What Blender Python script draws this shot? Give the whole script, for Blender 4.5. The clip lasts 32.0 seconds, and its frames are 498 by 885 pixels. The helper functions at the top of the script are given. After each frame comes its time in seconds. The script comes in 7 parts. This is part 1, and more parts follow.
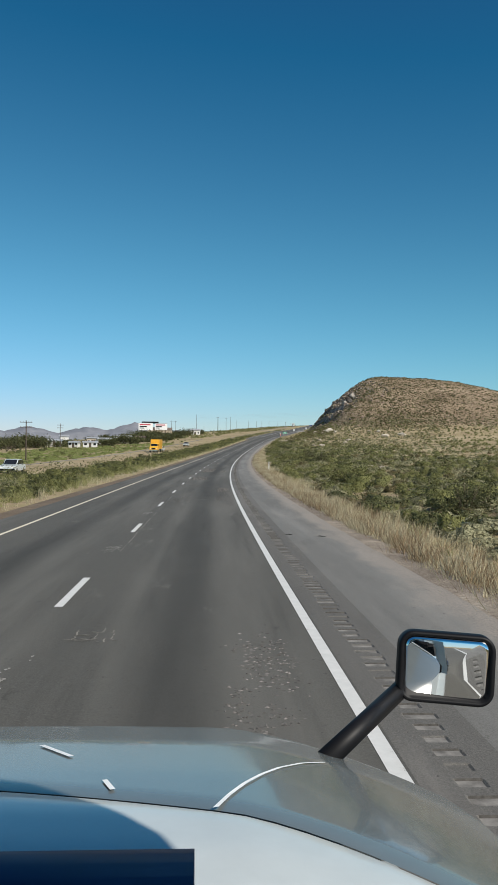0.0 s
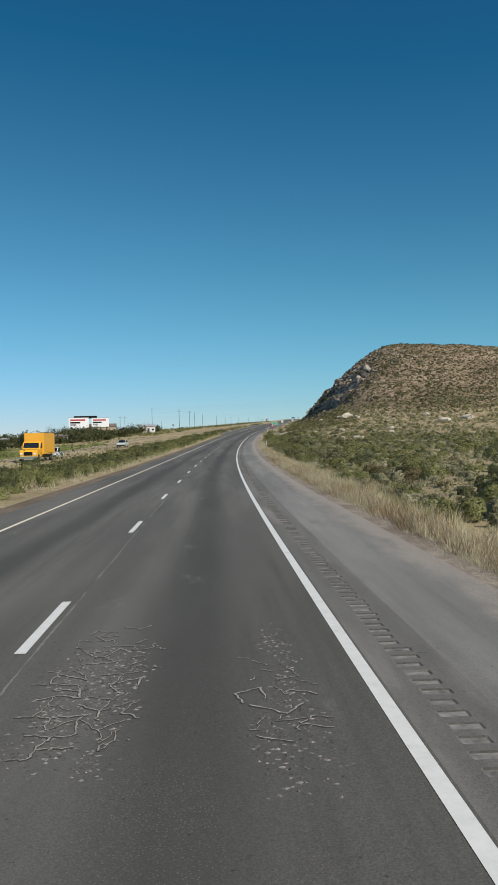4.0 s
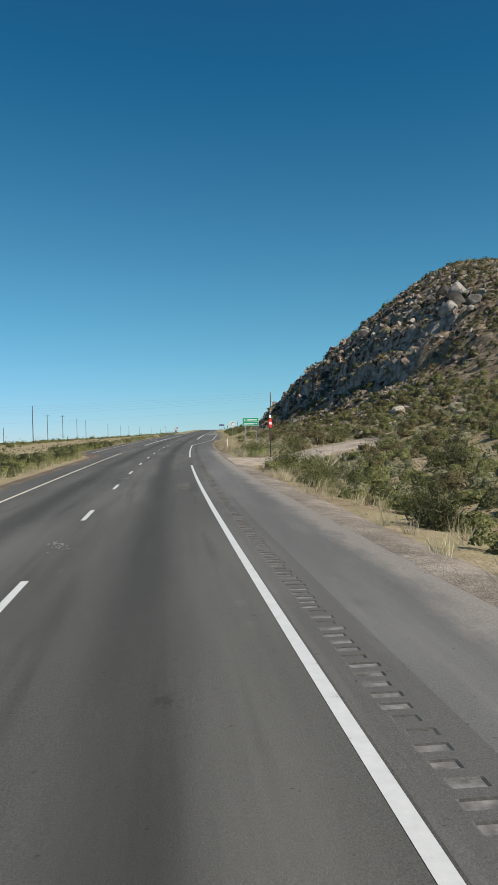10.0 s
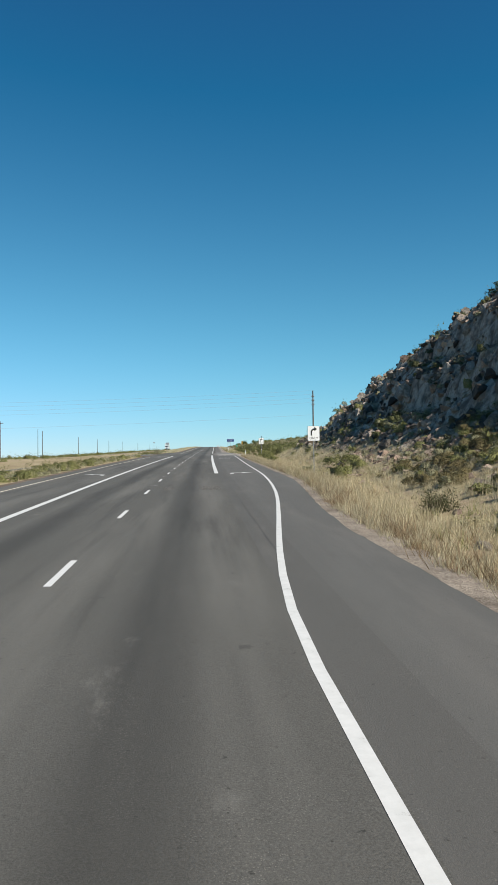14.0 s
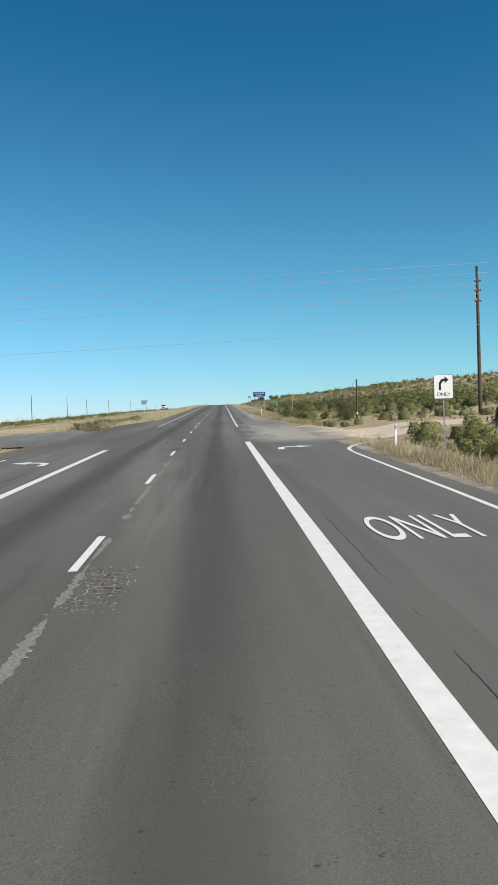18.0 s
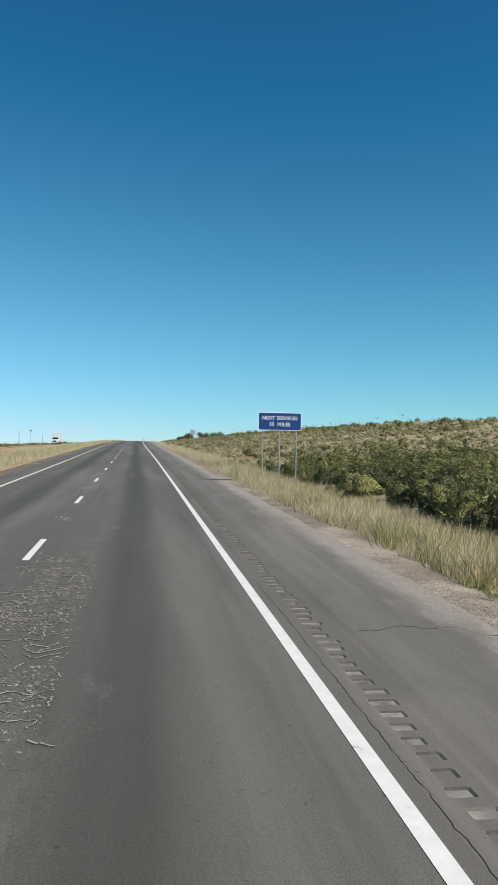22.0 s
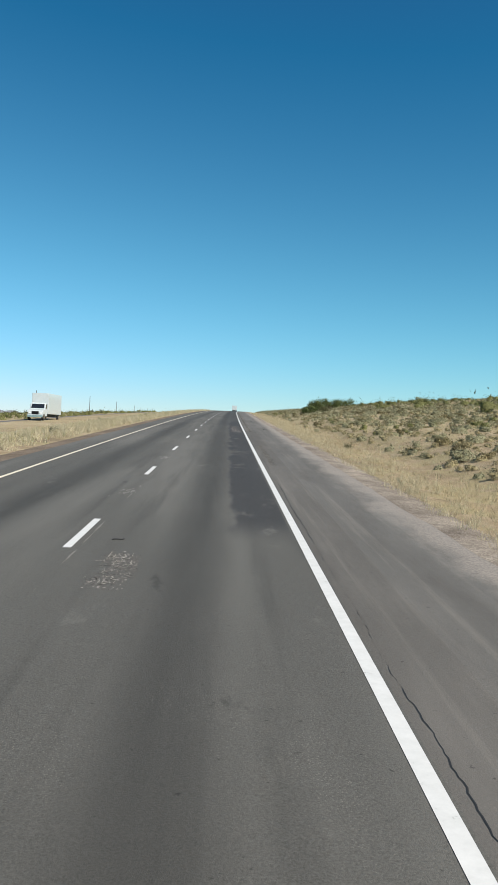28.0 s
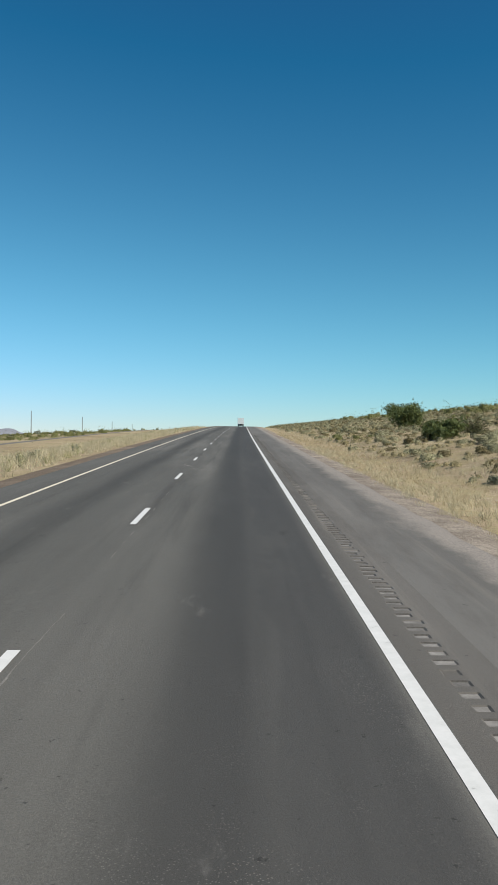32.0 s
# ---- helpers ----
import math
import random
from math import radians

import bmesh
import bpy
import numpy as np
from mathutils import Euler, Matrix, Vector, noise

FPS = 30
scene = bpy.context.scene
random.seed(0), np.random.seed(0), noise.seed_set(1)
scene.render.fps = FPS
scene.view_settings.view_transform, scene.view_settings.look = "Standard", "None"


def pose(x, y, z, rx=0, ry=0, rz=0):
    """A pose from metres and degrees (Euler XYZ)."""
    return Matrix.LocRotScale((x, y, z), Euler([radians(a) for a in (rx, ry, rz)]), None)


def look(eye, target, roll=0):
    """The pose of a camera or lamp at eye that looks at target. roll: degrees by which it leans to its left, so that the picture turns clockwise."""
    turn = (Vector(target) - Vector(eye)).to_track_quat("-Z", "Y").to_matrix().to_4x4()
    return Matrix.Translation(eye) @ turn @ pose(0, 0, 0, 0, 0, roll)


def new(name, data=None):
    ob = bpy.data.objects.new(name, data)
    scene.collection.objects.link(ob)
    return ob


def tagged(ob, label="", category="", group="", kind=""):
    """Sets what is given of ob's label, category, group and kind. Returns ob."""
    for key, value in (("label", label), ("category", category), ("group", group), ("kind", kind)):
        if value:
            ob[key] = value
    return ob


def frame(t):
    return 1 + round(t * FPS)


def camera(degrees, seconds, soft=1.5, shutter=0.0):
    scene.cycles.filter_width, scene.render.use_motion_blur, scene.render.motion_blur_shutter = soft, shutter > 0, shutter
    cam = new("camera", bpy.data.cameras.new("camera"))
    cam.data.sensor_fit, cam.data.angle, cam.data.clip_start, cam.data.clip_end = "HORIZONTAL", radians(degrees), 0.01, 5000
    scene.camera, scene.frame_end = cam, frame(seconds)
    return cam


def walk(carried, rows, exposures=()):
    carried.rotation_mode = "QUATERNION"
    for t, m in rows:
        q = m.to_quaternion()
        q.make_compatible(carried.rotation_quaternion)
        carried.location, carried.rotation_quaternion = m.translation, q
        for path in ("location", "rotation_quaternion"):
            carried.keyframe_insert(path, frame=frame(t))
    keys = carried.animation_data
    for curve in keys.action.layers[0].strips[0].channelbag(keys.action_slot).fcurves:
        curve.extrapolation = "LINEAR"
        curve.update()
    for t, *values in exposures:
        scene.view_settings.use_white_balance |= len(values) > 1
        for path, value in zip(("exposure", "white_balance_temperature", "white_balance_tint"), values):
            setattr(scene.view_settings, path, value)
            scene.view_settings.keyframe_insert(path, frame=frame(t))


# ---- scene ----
# ---------------------------------------------------------------- camera
cam = camera(33.6, 32.0, soft=1.5)
# seconds, eye (x, y, z), heading to the right, pitch, roll
PATH = [
    (0, -1.44, 0.14, 2.31, 3.03, -0.14, 0.66),
    (0.5, -1.38, 16.11, 1.99, 3.05, 0.11, 0.75),
    (1, -1.26, 32.02, 1.72, 3.55, -0.98, 0.80),
    (1.5, -1.08, 47.85, 1.48, 5.09, -0.85, 0.38),
    (2, -0.79, 63.59, 1.27, 5.74, -1.54, 0.42),
    (2.5, -0.45, 79.25, 1.10, 5.90, -3.18, -0.98),
    (3, 0.00, 94.79, 0.98, 7.12, -2.38, -3.20),
    (3.5, 0.61, 110.16, 0.88, 6.04, 0.58, -1.95),
    (4, 1.31, 125.44, 0.82, 5.55, -0.16, -1.29),
    (4.5, 2.14, 140.71, 0.80, 8.37, 0.97, -1.53),
    (6.5, 6.33, 201.67, 1.04, 8.62, -0.59, -1.65),
    (7, 7.58, 216.83, 1.18, 9.46, -1.90, -1.98),
    (7.5, 8.79, 231.90, 1.35, 9.47, 0.44, -1.62),
    (8, 10.09, 247.00, 1.56, 10.15, 1.42, -1.87),
    (8.5, 11.49, 262.24, 1.81, 10.50, 0.62, -1.73),
    (9, 12.97, 277.38, 2.09, 11.12, 0.61, -2.33),
    (9.5, 14.53, 292.15, 2.40, 12.03, 1.01, -2.07),
    (10, 16.10, 306.44, 2.73, 12.49, 0.65, -1.65),
    (10.5, 17.72, 320.14, 3.07, 20.57, 0.74, -1.53),
    (11, 19.37, 333.40, 3.42, 25.26, -0.17, -1.71),
    (11.5, 20.98, 346.38, 3.78, 23.36, 1.09, -0.94),
    (12, 22.67, 359.23, 4.16, 23.82, 2.14, -0.53),
    (12.5, 24.50, 372.09, 4.56, 19.26, 1.37, -0.30),
    (13, 26.45, 385.13, 4.98, 15.92, 2.11, -0.20),
    (13.5, 28.47, 398.51, 5.41, 15.19, 2.39, -0.33),
    (14, 30.60, 412.16, 5.86, 13.08, 1.86, -0.67),
    (14.5, 32.79, 425.99, 6.31, 11.86, 3.17, -0.46),
    (15, 35.05, 439.90, 6.77, 9.87, 0.68, -0.47),
    (15.5, 37.40, 453.75, 7.23, 9.34, 0.66, -0.49),
    (17.5, 47.07, 508.87, 9.03, 10.18, -1.50, -1.51),
    (18, 49.50, 522.42, 9.46, 12.54, -1.17, -1.85),
    (18.5, 52.06, 535.70, 9.88, 12.73, -0.25, -0.61),
    (19, 54.59, 548.78, 10.30, 13.54, 0.75, 0.79),
    (19.5, 56.91, 561.77, 10.71, 17.51, 3.16, 0.83),
    (20, 59.22, 574.69, 11.13, 19.38, 2.47, 1.16),
    (20.5, 61.64, 587.59, 11.55, 20.60, 1.67, 1.32),
    (21, 64.08, 600.52, 11.98, 20.64, 1.18, 1.30),
    (21.5, 66.44, 613.54, 12.41, 19.45, 1.92, 1.13),
    (22, 68.82, 626.65, 12.85, 18.51, 1.46, 0.97),
    (22.5, 71.31, 639.82, 13.30, 18.01, 1.31, 0.84),
    (23, 73.83, 653.01, 13.75, 18.77, -0.54, 0.06),
    (23.5, 76.44, 666.16, 14.20, 16.72, -0.90, 0.94),
    (24, 79.05, 679.31, 14.66, 16.34, 0.31, 1.81),
    (24.5, 81.59, 692.50, 15.13, 14.71, 1.28, 1.56),
    (26.5, 91.66, 745.33, 16.96, 14.59, -2.07, 0.55),
    (27, 94.18, 758.55, 17.42, 14.20, -2.02, 0.24),
    (27.5, 96.63, 771.79, 17.86, 13.43, -3.68, 1.35),
    (28, 99.10, 785.05, 18.31, 12.48, -1.03, 2.36),
    (28.5, 101.61, 798.33, 18.74, 11.67, -1.21, 2.39),
    (29, 104.12, 811.52, 19.17, 13.16, -1.05, 2.44),
    (29.5, 106.60, 824.50, 19.59, 11.06, -0.49, 2.30),
    (30, 109.05, 837.25, 19.99, 12.28, 0.13, 2.25),
    (30.5, 111.46, 849.77, 20.38, 12.69, -1.91, 1.59),
    (31, 113.88, 862.31, 20.77, 12.50, -0.60, 0.96),
    (31.5, 116.36, 875.14, 21.15, 11.24, 0.90, 0.79),
    (32, 118.87, 888.11, 21.54, 12.14, -0.30, 0.73),
]


def aim(x, y, z, yaw, pitch, roll):
    a, b = radians(yaw), radians(pitch)
    return look((x, y, z), (x + math.sin(a) * math.cos(b), y + math.cos(a) * math.cos(b), z + math.sin(b)), roll)


walk(cam, [(r[0], aim(*r[1:])) for r in PATH], exposures=[(0.0, 0.16), (1.0, 0.14), (2.0, 0.34), (3.0, 0.24), (4.0, 0.08), (7.0, 0.32), (8.0, 0.16), (9.0, 0.20), (10.0, 0.18), (11.0, 0.52), (13.0, 0.53), (15.0, 0.36), (18.0, 0.45), (24.0, 0.46), (27.0, 0.58), (28.0, 0.5), (30.0, 0.48), (32.0, 0.36)])

# ---------------------------------------------------------------- light
SUN_AZ, SUN_EL = 138.0, 42.0      # degrees clockwise from ahead (+y), above the horizon
world = bpy.data.worlds.new("sky")
scene.world = world
world.use_nodes = True
wn = world.node_tree.nodes
sky = wn.new("ShaderNodeTexSky")
sky.sky_type = "NISHITA"
sky.sun_disc = False
sky.sun_elevation = radians(SUN_EL)
sky.sun_rotation = radians(SUN_AZ)
sky.altitude = 1300.0
sky.air_density, sky.dust_density, sky.ozone_density = 1.0, 0.0, 4.0
# deep, clear high-desert blue: little red high up, a pale rim at the horizon


def sky_math(op, a, b):
    n = wn.new("ShaderNodeMath")
    n.operation = op
    for i, v in ((0, a), (1, b)):
        if isinstance(v, float):
            n.inputs[i].default_value = v
        else:
            world.node_tree.links.new(v, n.inputs[i])
    return n.outputs[0]


parts = wn.new("ShaderNodeSeparateColor")
world.node_tree.links.new(sky.outputs[0], parts.inputs[0])
blue = wn.new("ShaderNodeCombineColor")
red_ = sky_math("MULTIPLY", sky_math("MAXIMUM", sky_math("SUBTRACT", parts.outputs[0], 0.72), 0.17), 0.64)
gu = sky_math("POWER", parts.outputs[1], 1.7)
green_ = sky_math("DIVIDE", sky_math("MULTIPLY", gu, 0.52), sky_math("ADD", sky_math("DIVIDE", gu, 17.0), 1.0))
blue_ = sky_math("MULTIPLY", sky_math("POWER", parts.outputs[2], 1.17), 0.607)
for i, v in enumerate((red_, green_, blue_)):
    world.node_tree.links.new(v, blue.inputs[i])
world.node_tree.links.new(blue.outputs[0], wn["Background"].inputs[0])
wn["Background"].inputs[1].default_value = 0.10
sun = new("sun", bpy.data.lights.new("sun", "SUN"))
sun.data.energy, sun.data.angle, sun.data.color = 5.0, radians(0.53), (1.0, 0.94, 0.84)
sun.matrix_world = look((math.sin(radians(SUN_AZ)) * 300, math.cos(radians(SUN_AZ)) * 300, 300 * math.tan(radians(SUN_EL))), (0, 0, 0))

# ---------------------------------------------------------------- materials


class Mat:
    """A node material with a Principled shader and short ways to add nodes."""

    def __init__(self, name, rough=0.8, metal=0.0, spec=0.3):
        self.m = bpy.data.materials.new(name)
        self.m.use_nodes = True
        self.nt = self.m.node_tree
        self.b = self.nt.nodes["Principled BSDF"]
        self.b.inputs["Roughness"].default_value = rough
        self.b.inputs["Metallic"].default_value = metal
        self.b.inputs["Specular IOR Level"].default_value = spec
        self.tc = self.nt.nodes.new("ShaderNodeTexCoord")

    def link(self, a, b):
        self.nt.links.new(a, b)

    def noise(self, scale, detail=4, rough=0.6, coord="Object", stretch=(1, 1, 1), offset=(0, 0, 0)):
        mp = self.nt.nodes.new("ShaderNodeMapping")
        mp.inputs["Scale"].default_value = stretch
        mp.inputs["Location"].default_value = offset
        self.link(self.tc.outputs[coord], mp.inputs["Vector"])
        n = self.nt.nodes.new("ShaderNodeTexNoise")
        n.inputs["Scale"].default_value = scale
        n.inputs["Detail"].default_value = detail
        n.inputs["Roughness"].default_value = rough
        self.link(mp.outputs[0], n.inputs["Vector"])
        return n.outputs["Fac"]

    def voronoi(self, scale, feature="F1", coord="Object", stretch=(1, 1, 1), out="Distance"):
        mp = self.nt.nodes.new("ShaderNodeMapping")
        mp.inputs["Scale"].default_value = stretch
        self.link(self.tc.outputs[coord], mp.inputs["Vector"])
        n = self.nt.nodes.new("ShaderNodeTexVoronoi")
        n.feature = feature
        n.inputs["Scale"].default_value = scale
        self.link(mp.outputs[0], n.inputs["Vector"])
        return n.outputs[out]

    def ramp(self, fac, stops):
        r = self.nt.nodes.new("ShaderNodeValToRGB")
        e = r.color_ramp.elements
        while len(e) < len(stops):
            e.new(0.5)
        for el, (p, c) in zip(e, stops):
            el.position, el.color = p, (*c, 1)
        self.link(fac, r.inputs[0])
        return r.outputs[0]

    def band(self, fac, lo, hi, a=0.0, b=1.0):
        r = self.nt.nodes.new("ShaderNodeMapRange")
        r.interpolation_type = "SMOOTHSTEP"
        for i, v in ((1, lo), (2, hi), (3, a), (4, b)):
            r.inputs[i].default_value = v
        self.link(fac, r.inputs[0])
        return r.outputs[0]

    def math(self, op, a, b):
        n = self.nt.nodes.new("ShaderNodeMath")
        n.operation = op
        for i, v in ((0, a), (1, b)):
            if isinstance(v, (int, float)):
                n.inputs[i].default_value = v
            else:
                self.link(v, n.inputs[i])
        return n.outputs[0]

    def mix(self, fac, a, b, kind="MIX"):
        n = self.nt.nodes.new("ShaderNodeMix")
        n.data_type, n.blend_type = "RGBA", kind
        for i, v in ((0, fac), (6, a), (7, b)):
            if isinstance(v, (int, float)):
                n.inputs[i].default_value = v
            elif isinstance(v, tuple):
                n.inputs[i].default_value = (*v, 1)
            else:
                self.link(v, n.inputs[i])
        return n.outputs[2]

    def color(self, c):
        if isinstance(c, tuple):
            self.b.inputs["Base Color"].default_value = (*c, 1)
        else:
            self.link(c, self.b.inputs["Base Color"])
        return self

    def bump(self, h, strength=0.4, dist=0.02):
        n = self.nt.nodes.new("ShaderNodeBump")
        n.inputs["Strength"].default_value = strength
        n.inputs["Distance"].default_value = dist
        self.link(h, n.inputs["Height"])
        self.link(n.outputs[0], self.b.inputs["Normal"])
        return self

    def island(self):
        return self.nt.nodes.new("ShaderNodeNewGeometry").outputs["Random Per Island"]

    def objrand(self):
        return self.nt.nodes.new("ShaderNodeObjectInfo").outputs["Random"]

    def uv(self):
        sp = self.nt.nodes.new("ShaderNodeSeparateXYZ")
        self.link(self.tc.outputs["UV"], sp.inputs[0])
        return sp.outputs[0], sp.outputs[1]


def plain(name, c, rough=0.6, metal=0.0, vary=0.12, scale=6.0, bump=0.0, spec=0.4):
    m = Mat(name, rough, metal, spec)
    n = m.noise(scale, 5)
    lo, hi = tuple(v * (1 - vary) for v in c), tuple(min(1, v * (1 + vary)) for v in c)
    m.color(m.ramp(n, [(0.3, lo), (0.7, hi)]))
    if bump:
        m.bump(m.noise(scale * 6, 3), bump, 0.01)
    return m.m


def asphalt(name, dark, light, wheel=True):
    """Worn asphalt. UV holds metres along and across the road."""
    m = Mat(name, 0.85, 0.0, 0.25)
    along, across = m.uv()
    grain = m.noise(55, 3, 0.7)
    c = m.ramp(grain, [(0.3, dark), (0.72, light)])
    patch = m.noise(1.0, 4, 0.55, "UV", (0.035, 0.5, 1))
    c = m.mix(m.band(patch, 0.42, 0.68, 0, 0.5), c, tuple(v * 1.35 for v in light))
    streak = m.noise(1.0, 5, 0.6, "UV", (0.07, 1.6, 1), (5, 3, 0))
    c = m.mix(m.band(streak, 0.5, 0.75, 0, 0.45 if wheel else 0.25), c, tuple(v * 0.55 for v in dark))
    if wheel:
        # oil-darkened middle of the lanes and paler, ravelled wheel paths
        for mid in (-1.75, -5.5):
            d = m.math("ABSOLUTE", m.math("ADD", across, -mid), 0.0)
            c = m.mix(m.band(d, 0.8, 0.1, 0, 0.55), c, tuple(v * 0.55 for v in dark))
        ravel = m.math("MULTIPLY", m.band(m.noise(1.0, 3, 0.5, "UV", (0.045, 0.12, 1), (2, 9, 0)), 0.56, 0.63),
                       m.band(m.noise(1.0, 5, 0.7, "UV", (1.5, 3.0, 1)), 0.45, 0.6))
        tracks = None
        for mid in (-0.75, -2.75, -4.5, -6.5):
            d = m.math("ABSOLUTE", m.math("ADD", across, -mid), 0.0)
            w = m.band(d, 0.55, 0.25)
            tracks = w if tracks is None else m.math("ADD", tracks, w)
        ravel = m.math("MULTIPLY", ravel, tracks)
        cells = m.voronoi(13.0, "DISTANCE_TO_EDGE", "UV", (1.5, 0.9, 1))
        c = m.mix(m.math("MULTIPLY", ravel, m.band(cells, 0.02, 0.10, 0.06, 0.24)), c, (0.17, 0.155, 0.13))
        # fresh black sealer along the edge of the right lane on the last stretch
        wander = m.math("ADD", across, m.math("MULTIPLY", m.noise(1.0, 5, 0.65, "UV", (0.35, 1.2, 1), (4, 4, 0)), 0.9))
        seal = m.math("MULTIPLY", m.band(wander, -0.80, -0.62), m.band(across, -0.09, -0.14))
        seal = m.math("MULTIPLY", m.math("MULTIPLY", seal, m.band(along, 806, 809)), m.band(along, 905, 872, 0.35, 1.0))
        ragged = m.band(m.noise(1.0, 5, 0.7, "UV", (0.22, 0.5, 1)), 0.36, 0.44)
        c = m.mix(m.math("MULTIPLY", m.math("MULTIPLY", seal, ragged), 0.75), c, (0.030, 0.029, 0.030))
        dull = m.math("MULTIPLY", m.math("MULTIPLY", m.band(across, -2.7, -1.5), m.band(across, -0.1, -0.3)), m.band(along, 862, 880, 0, 0.55))
        c = m.mix(dull, c, (0.038, 0.037, 0.036))
        # bitumen bled along the crumbling joint and small patches
        blot = m.math("MULTIPLY", m.band(m.noise(1.0, 5, 0.7, "UV", (0.55, 1.1, 1), (8, 5, 0)), 0.66, 0.72), 0.5)
        c = m.mix(blot, c, tuple(v * 0.5 for v in dark))
        scuff = m.math("MULTIPLY", m.band(m.noise(1.0, 6, 0.75, "UV", (0.3, 0.8, 1), (14, 2, 0)), 0.60, 0.72), 0.35)
        c = m.mix(scuff, c, (0.20, 0.19, 0.17))
    else:
        pale = m.noise(1.0, 6, 0.62, "UV", (0.11, 0.7, 1), (3, 8, 0))
        c = m.mix(m.band(pale, 0.5, 0.72, 0, 0.55), c, (0.27, 0.25, 0.225))
        dirty = m.noise(1.0, 5, 0.6, "UV", (0.3, 0.9, 1), (11, 2, 0))
        c = m.mix(m.band(dirty, 0.56, 0.72, 0, 0.45), c, dark)
        # long dusty streaks, and sand tracked out of the side road
        trail = m.noise(1.0, 6, 0.7, "UV", (0.045, 2.6, 1), (1, 4, 0))
        trail = m.math("MULTIPLY", m.band(trail, 0.52, 0.68), m.band(along, 590, 650, 0.12, 0.6))
        c = m.mix(trail, c, (0.30, 0.275, 0.24))
        # older, browner paving past the turn lane
        c = m.mix(m.band(along, 600, 640, 0.0, 0.55), c, (0.088, 0.078, 0.066))
        blotch = m.math("MULTIPLY", m.band(m.noise(1.0, 6, 0.7, "UV", (0.12, 0.9, 1), (9, 9, 0)), 0.46, 0.66), m.band(along, 560, 620, 0.12, 0.34))
        c = m.mix(blotch, c, (0.060, 0.053, 0.045))
        # darker asphalt before and along the turn lane, partly imitating a windscreen reflection
        duller = m.math("MULTIPLY", m.band(along, 300, 335), m.band(along, 606, 566))
        c = m.mix(m.math("MULTIPLY", duller, m.band(along, 395, 425, 0.4, 0.72)), c, (0.082, 0.079, 0.072))
        # grit that gathers along the outer edge
        grit = m.band(m.math("ADD", across, m.math("MULTIPLY", m.noise(1.0, 6, 0.7, "UV", (0.4, 0.9, 1), (2, 5, 0)), 1.7)), 2.75, 3.45)
        lane = m.math("MULTIPLY", m.band(along, 388, 402), m.band(along, 628, 606))
        grit = m.math("MULTIPLY", grit, m.math("SUBTRACT", 1.0, lane))
        grit = m.math("MULTIPLY", grit, m.band(m.noise(26, 3, 0.7), 0.36, 0.60, 0.35, 0.95))
        c = m.mix(grit, c, (0.30, 0.262, 0.225))
        sand = m.math("MULTIPLY", m.math("MULTIPLY", m.band(along, 568, 574), m.band(along, 604, 582)), m.band(m.math("ADD", across, m.math("MULTIPLY", m.noise(1.0, 5, 0.65, "UV", (0.25, 0.9, 1), (6, 6, 0)), 5.0)), 2.3, 4.6))
        c = m.mix(m.math("MULTIPLY", sand, 0.5), c, (0.40, 0.362, 0.315))
    # pale stones bared in worn patches, and small dark pits
    fleck = m.math("MULTIPLY", m.band(m.voronoi(42.0), 0.30, 0.16), m.band(m.noise(1.0, 4, 0.6, "UV", (0.35, 0.9, 1), (7, 1, 0)), 0.48, 0.68))
    c = m.mix(m.math("MULTIPLY", fleck, 0.3), c, (0.30, 0.275, 0.24))
    pit = m.math("MULTIPLY", m.band(m.noise(9, 3, 0.7), 0.66, 0.74), 0.7)
    c = m.mix(pit, c, tuple(v * 0.35 for v in dark))
    m.color(c)
    m.bump(m.math("ADD", grain, m.math("MULTIPLY", m.noise(260, 2), 0.6)), 0.55, 0.012)
    return m.m


M_ROAD = asphalt("lane_asphalt", (0.060, 0.057, 0.050), (0.122, 0.116, 0.103))
M_SHOULDER = asphalt("shoulder_asphalt", (0.105, 0.101, 0.093), (0.20, 0.194, 0.18), False)


def soil(name, stops, big=0.06, pebble=9.0, bump=0.8, mottle=0.28, thatch=None):
    m = Mat(name, 0.95, 0.0, 0.1)
    a = m.noise(big, 6, 0.62)
    b = m.noise(1.3, 5, 0.65)
    c = m.ramp(m.math("ADD", m.math("MULTIPLY", a, 0.6), m.math("MULTIPLY", b, 0.4)), stops)
    v = m.math("MULTIPLY", m.voronoi(pebble, "F1", out="Color"), 1.0)
    c = m.mix(mottle, c, v, "SOFT_LIGHT")
    if thatch:
        # dead grass lying on the soil
        litter = m.math("MULTIPLY", m.band(m.noise(0.45, 6, 0.72), 0.44, 0.58), m.band(m.noise(22, 3, 0.7), 0.36, 0.62, 0.35, 0.9))
        c = m.mix(litter, c, thatch)
    m.color(c)
    m.bump(m.math("ADD", m.noise(14, 4, 0.7), m.math("MULTIPLY", m.voronoi(pebble), 0.5)), bump, 0.06)
    return m.m


M_RUMBLE = asphalt("strip_asphalt", (0.082, 0.077, 0.070), (0.155, 0.147, 0.134), False)
# floors of the rumble strip grooves, paler than the strip
M_GROOVE = plain("groove_floor", (0.172, 0.162, 0.148), 0.95, 0, 0.55, 6.0)
M_GROUND = soil("desert_ground", [(0.34, (0.16, 0.125, 0.075)), (0.47, (0.29, 0.222, 0.14)), (0.58, (0.375, 0.30, 0.20)), (0.70, (0.46, 0.385, 0.268))], thatch=(0.31, 0.265, 0.14))
M_GRAVEL = soil("shoulder_gravel", [(0.35, (0.15, 0.122, 0.098)), (0.5, (0.245, 0.205, 0.165)), (0.64, (0.37, 0.315, 0.255))], 0.4, 30.0, 0.7, 0.55)
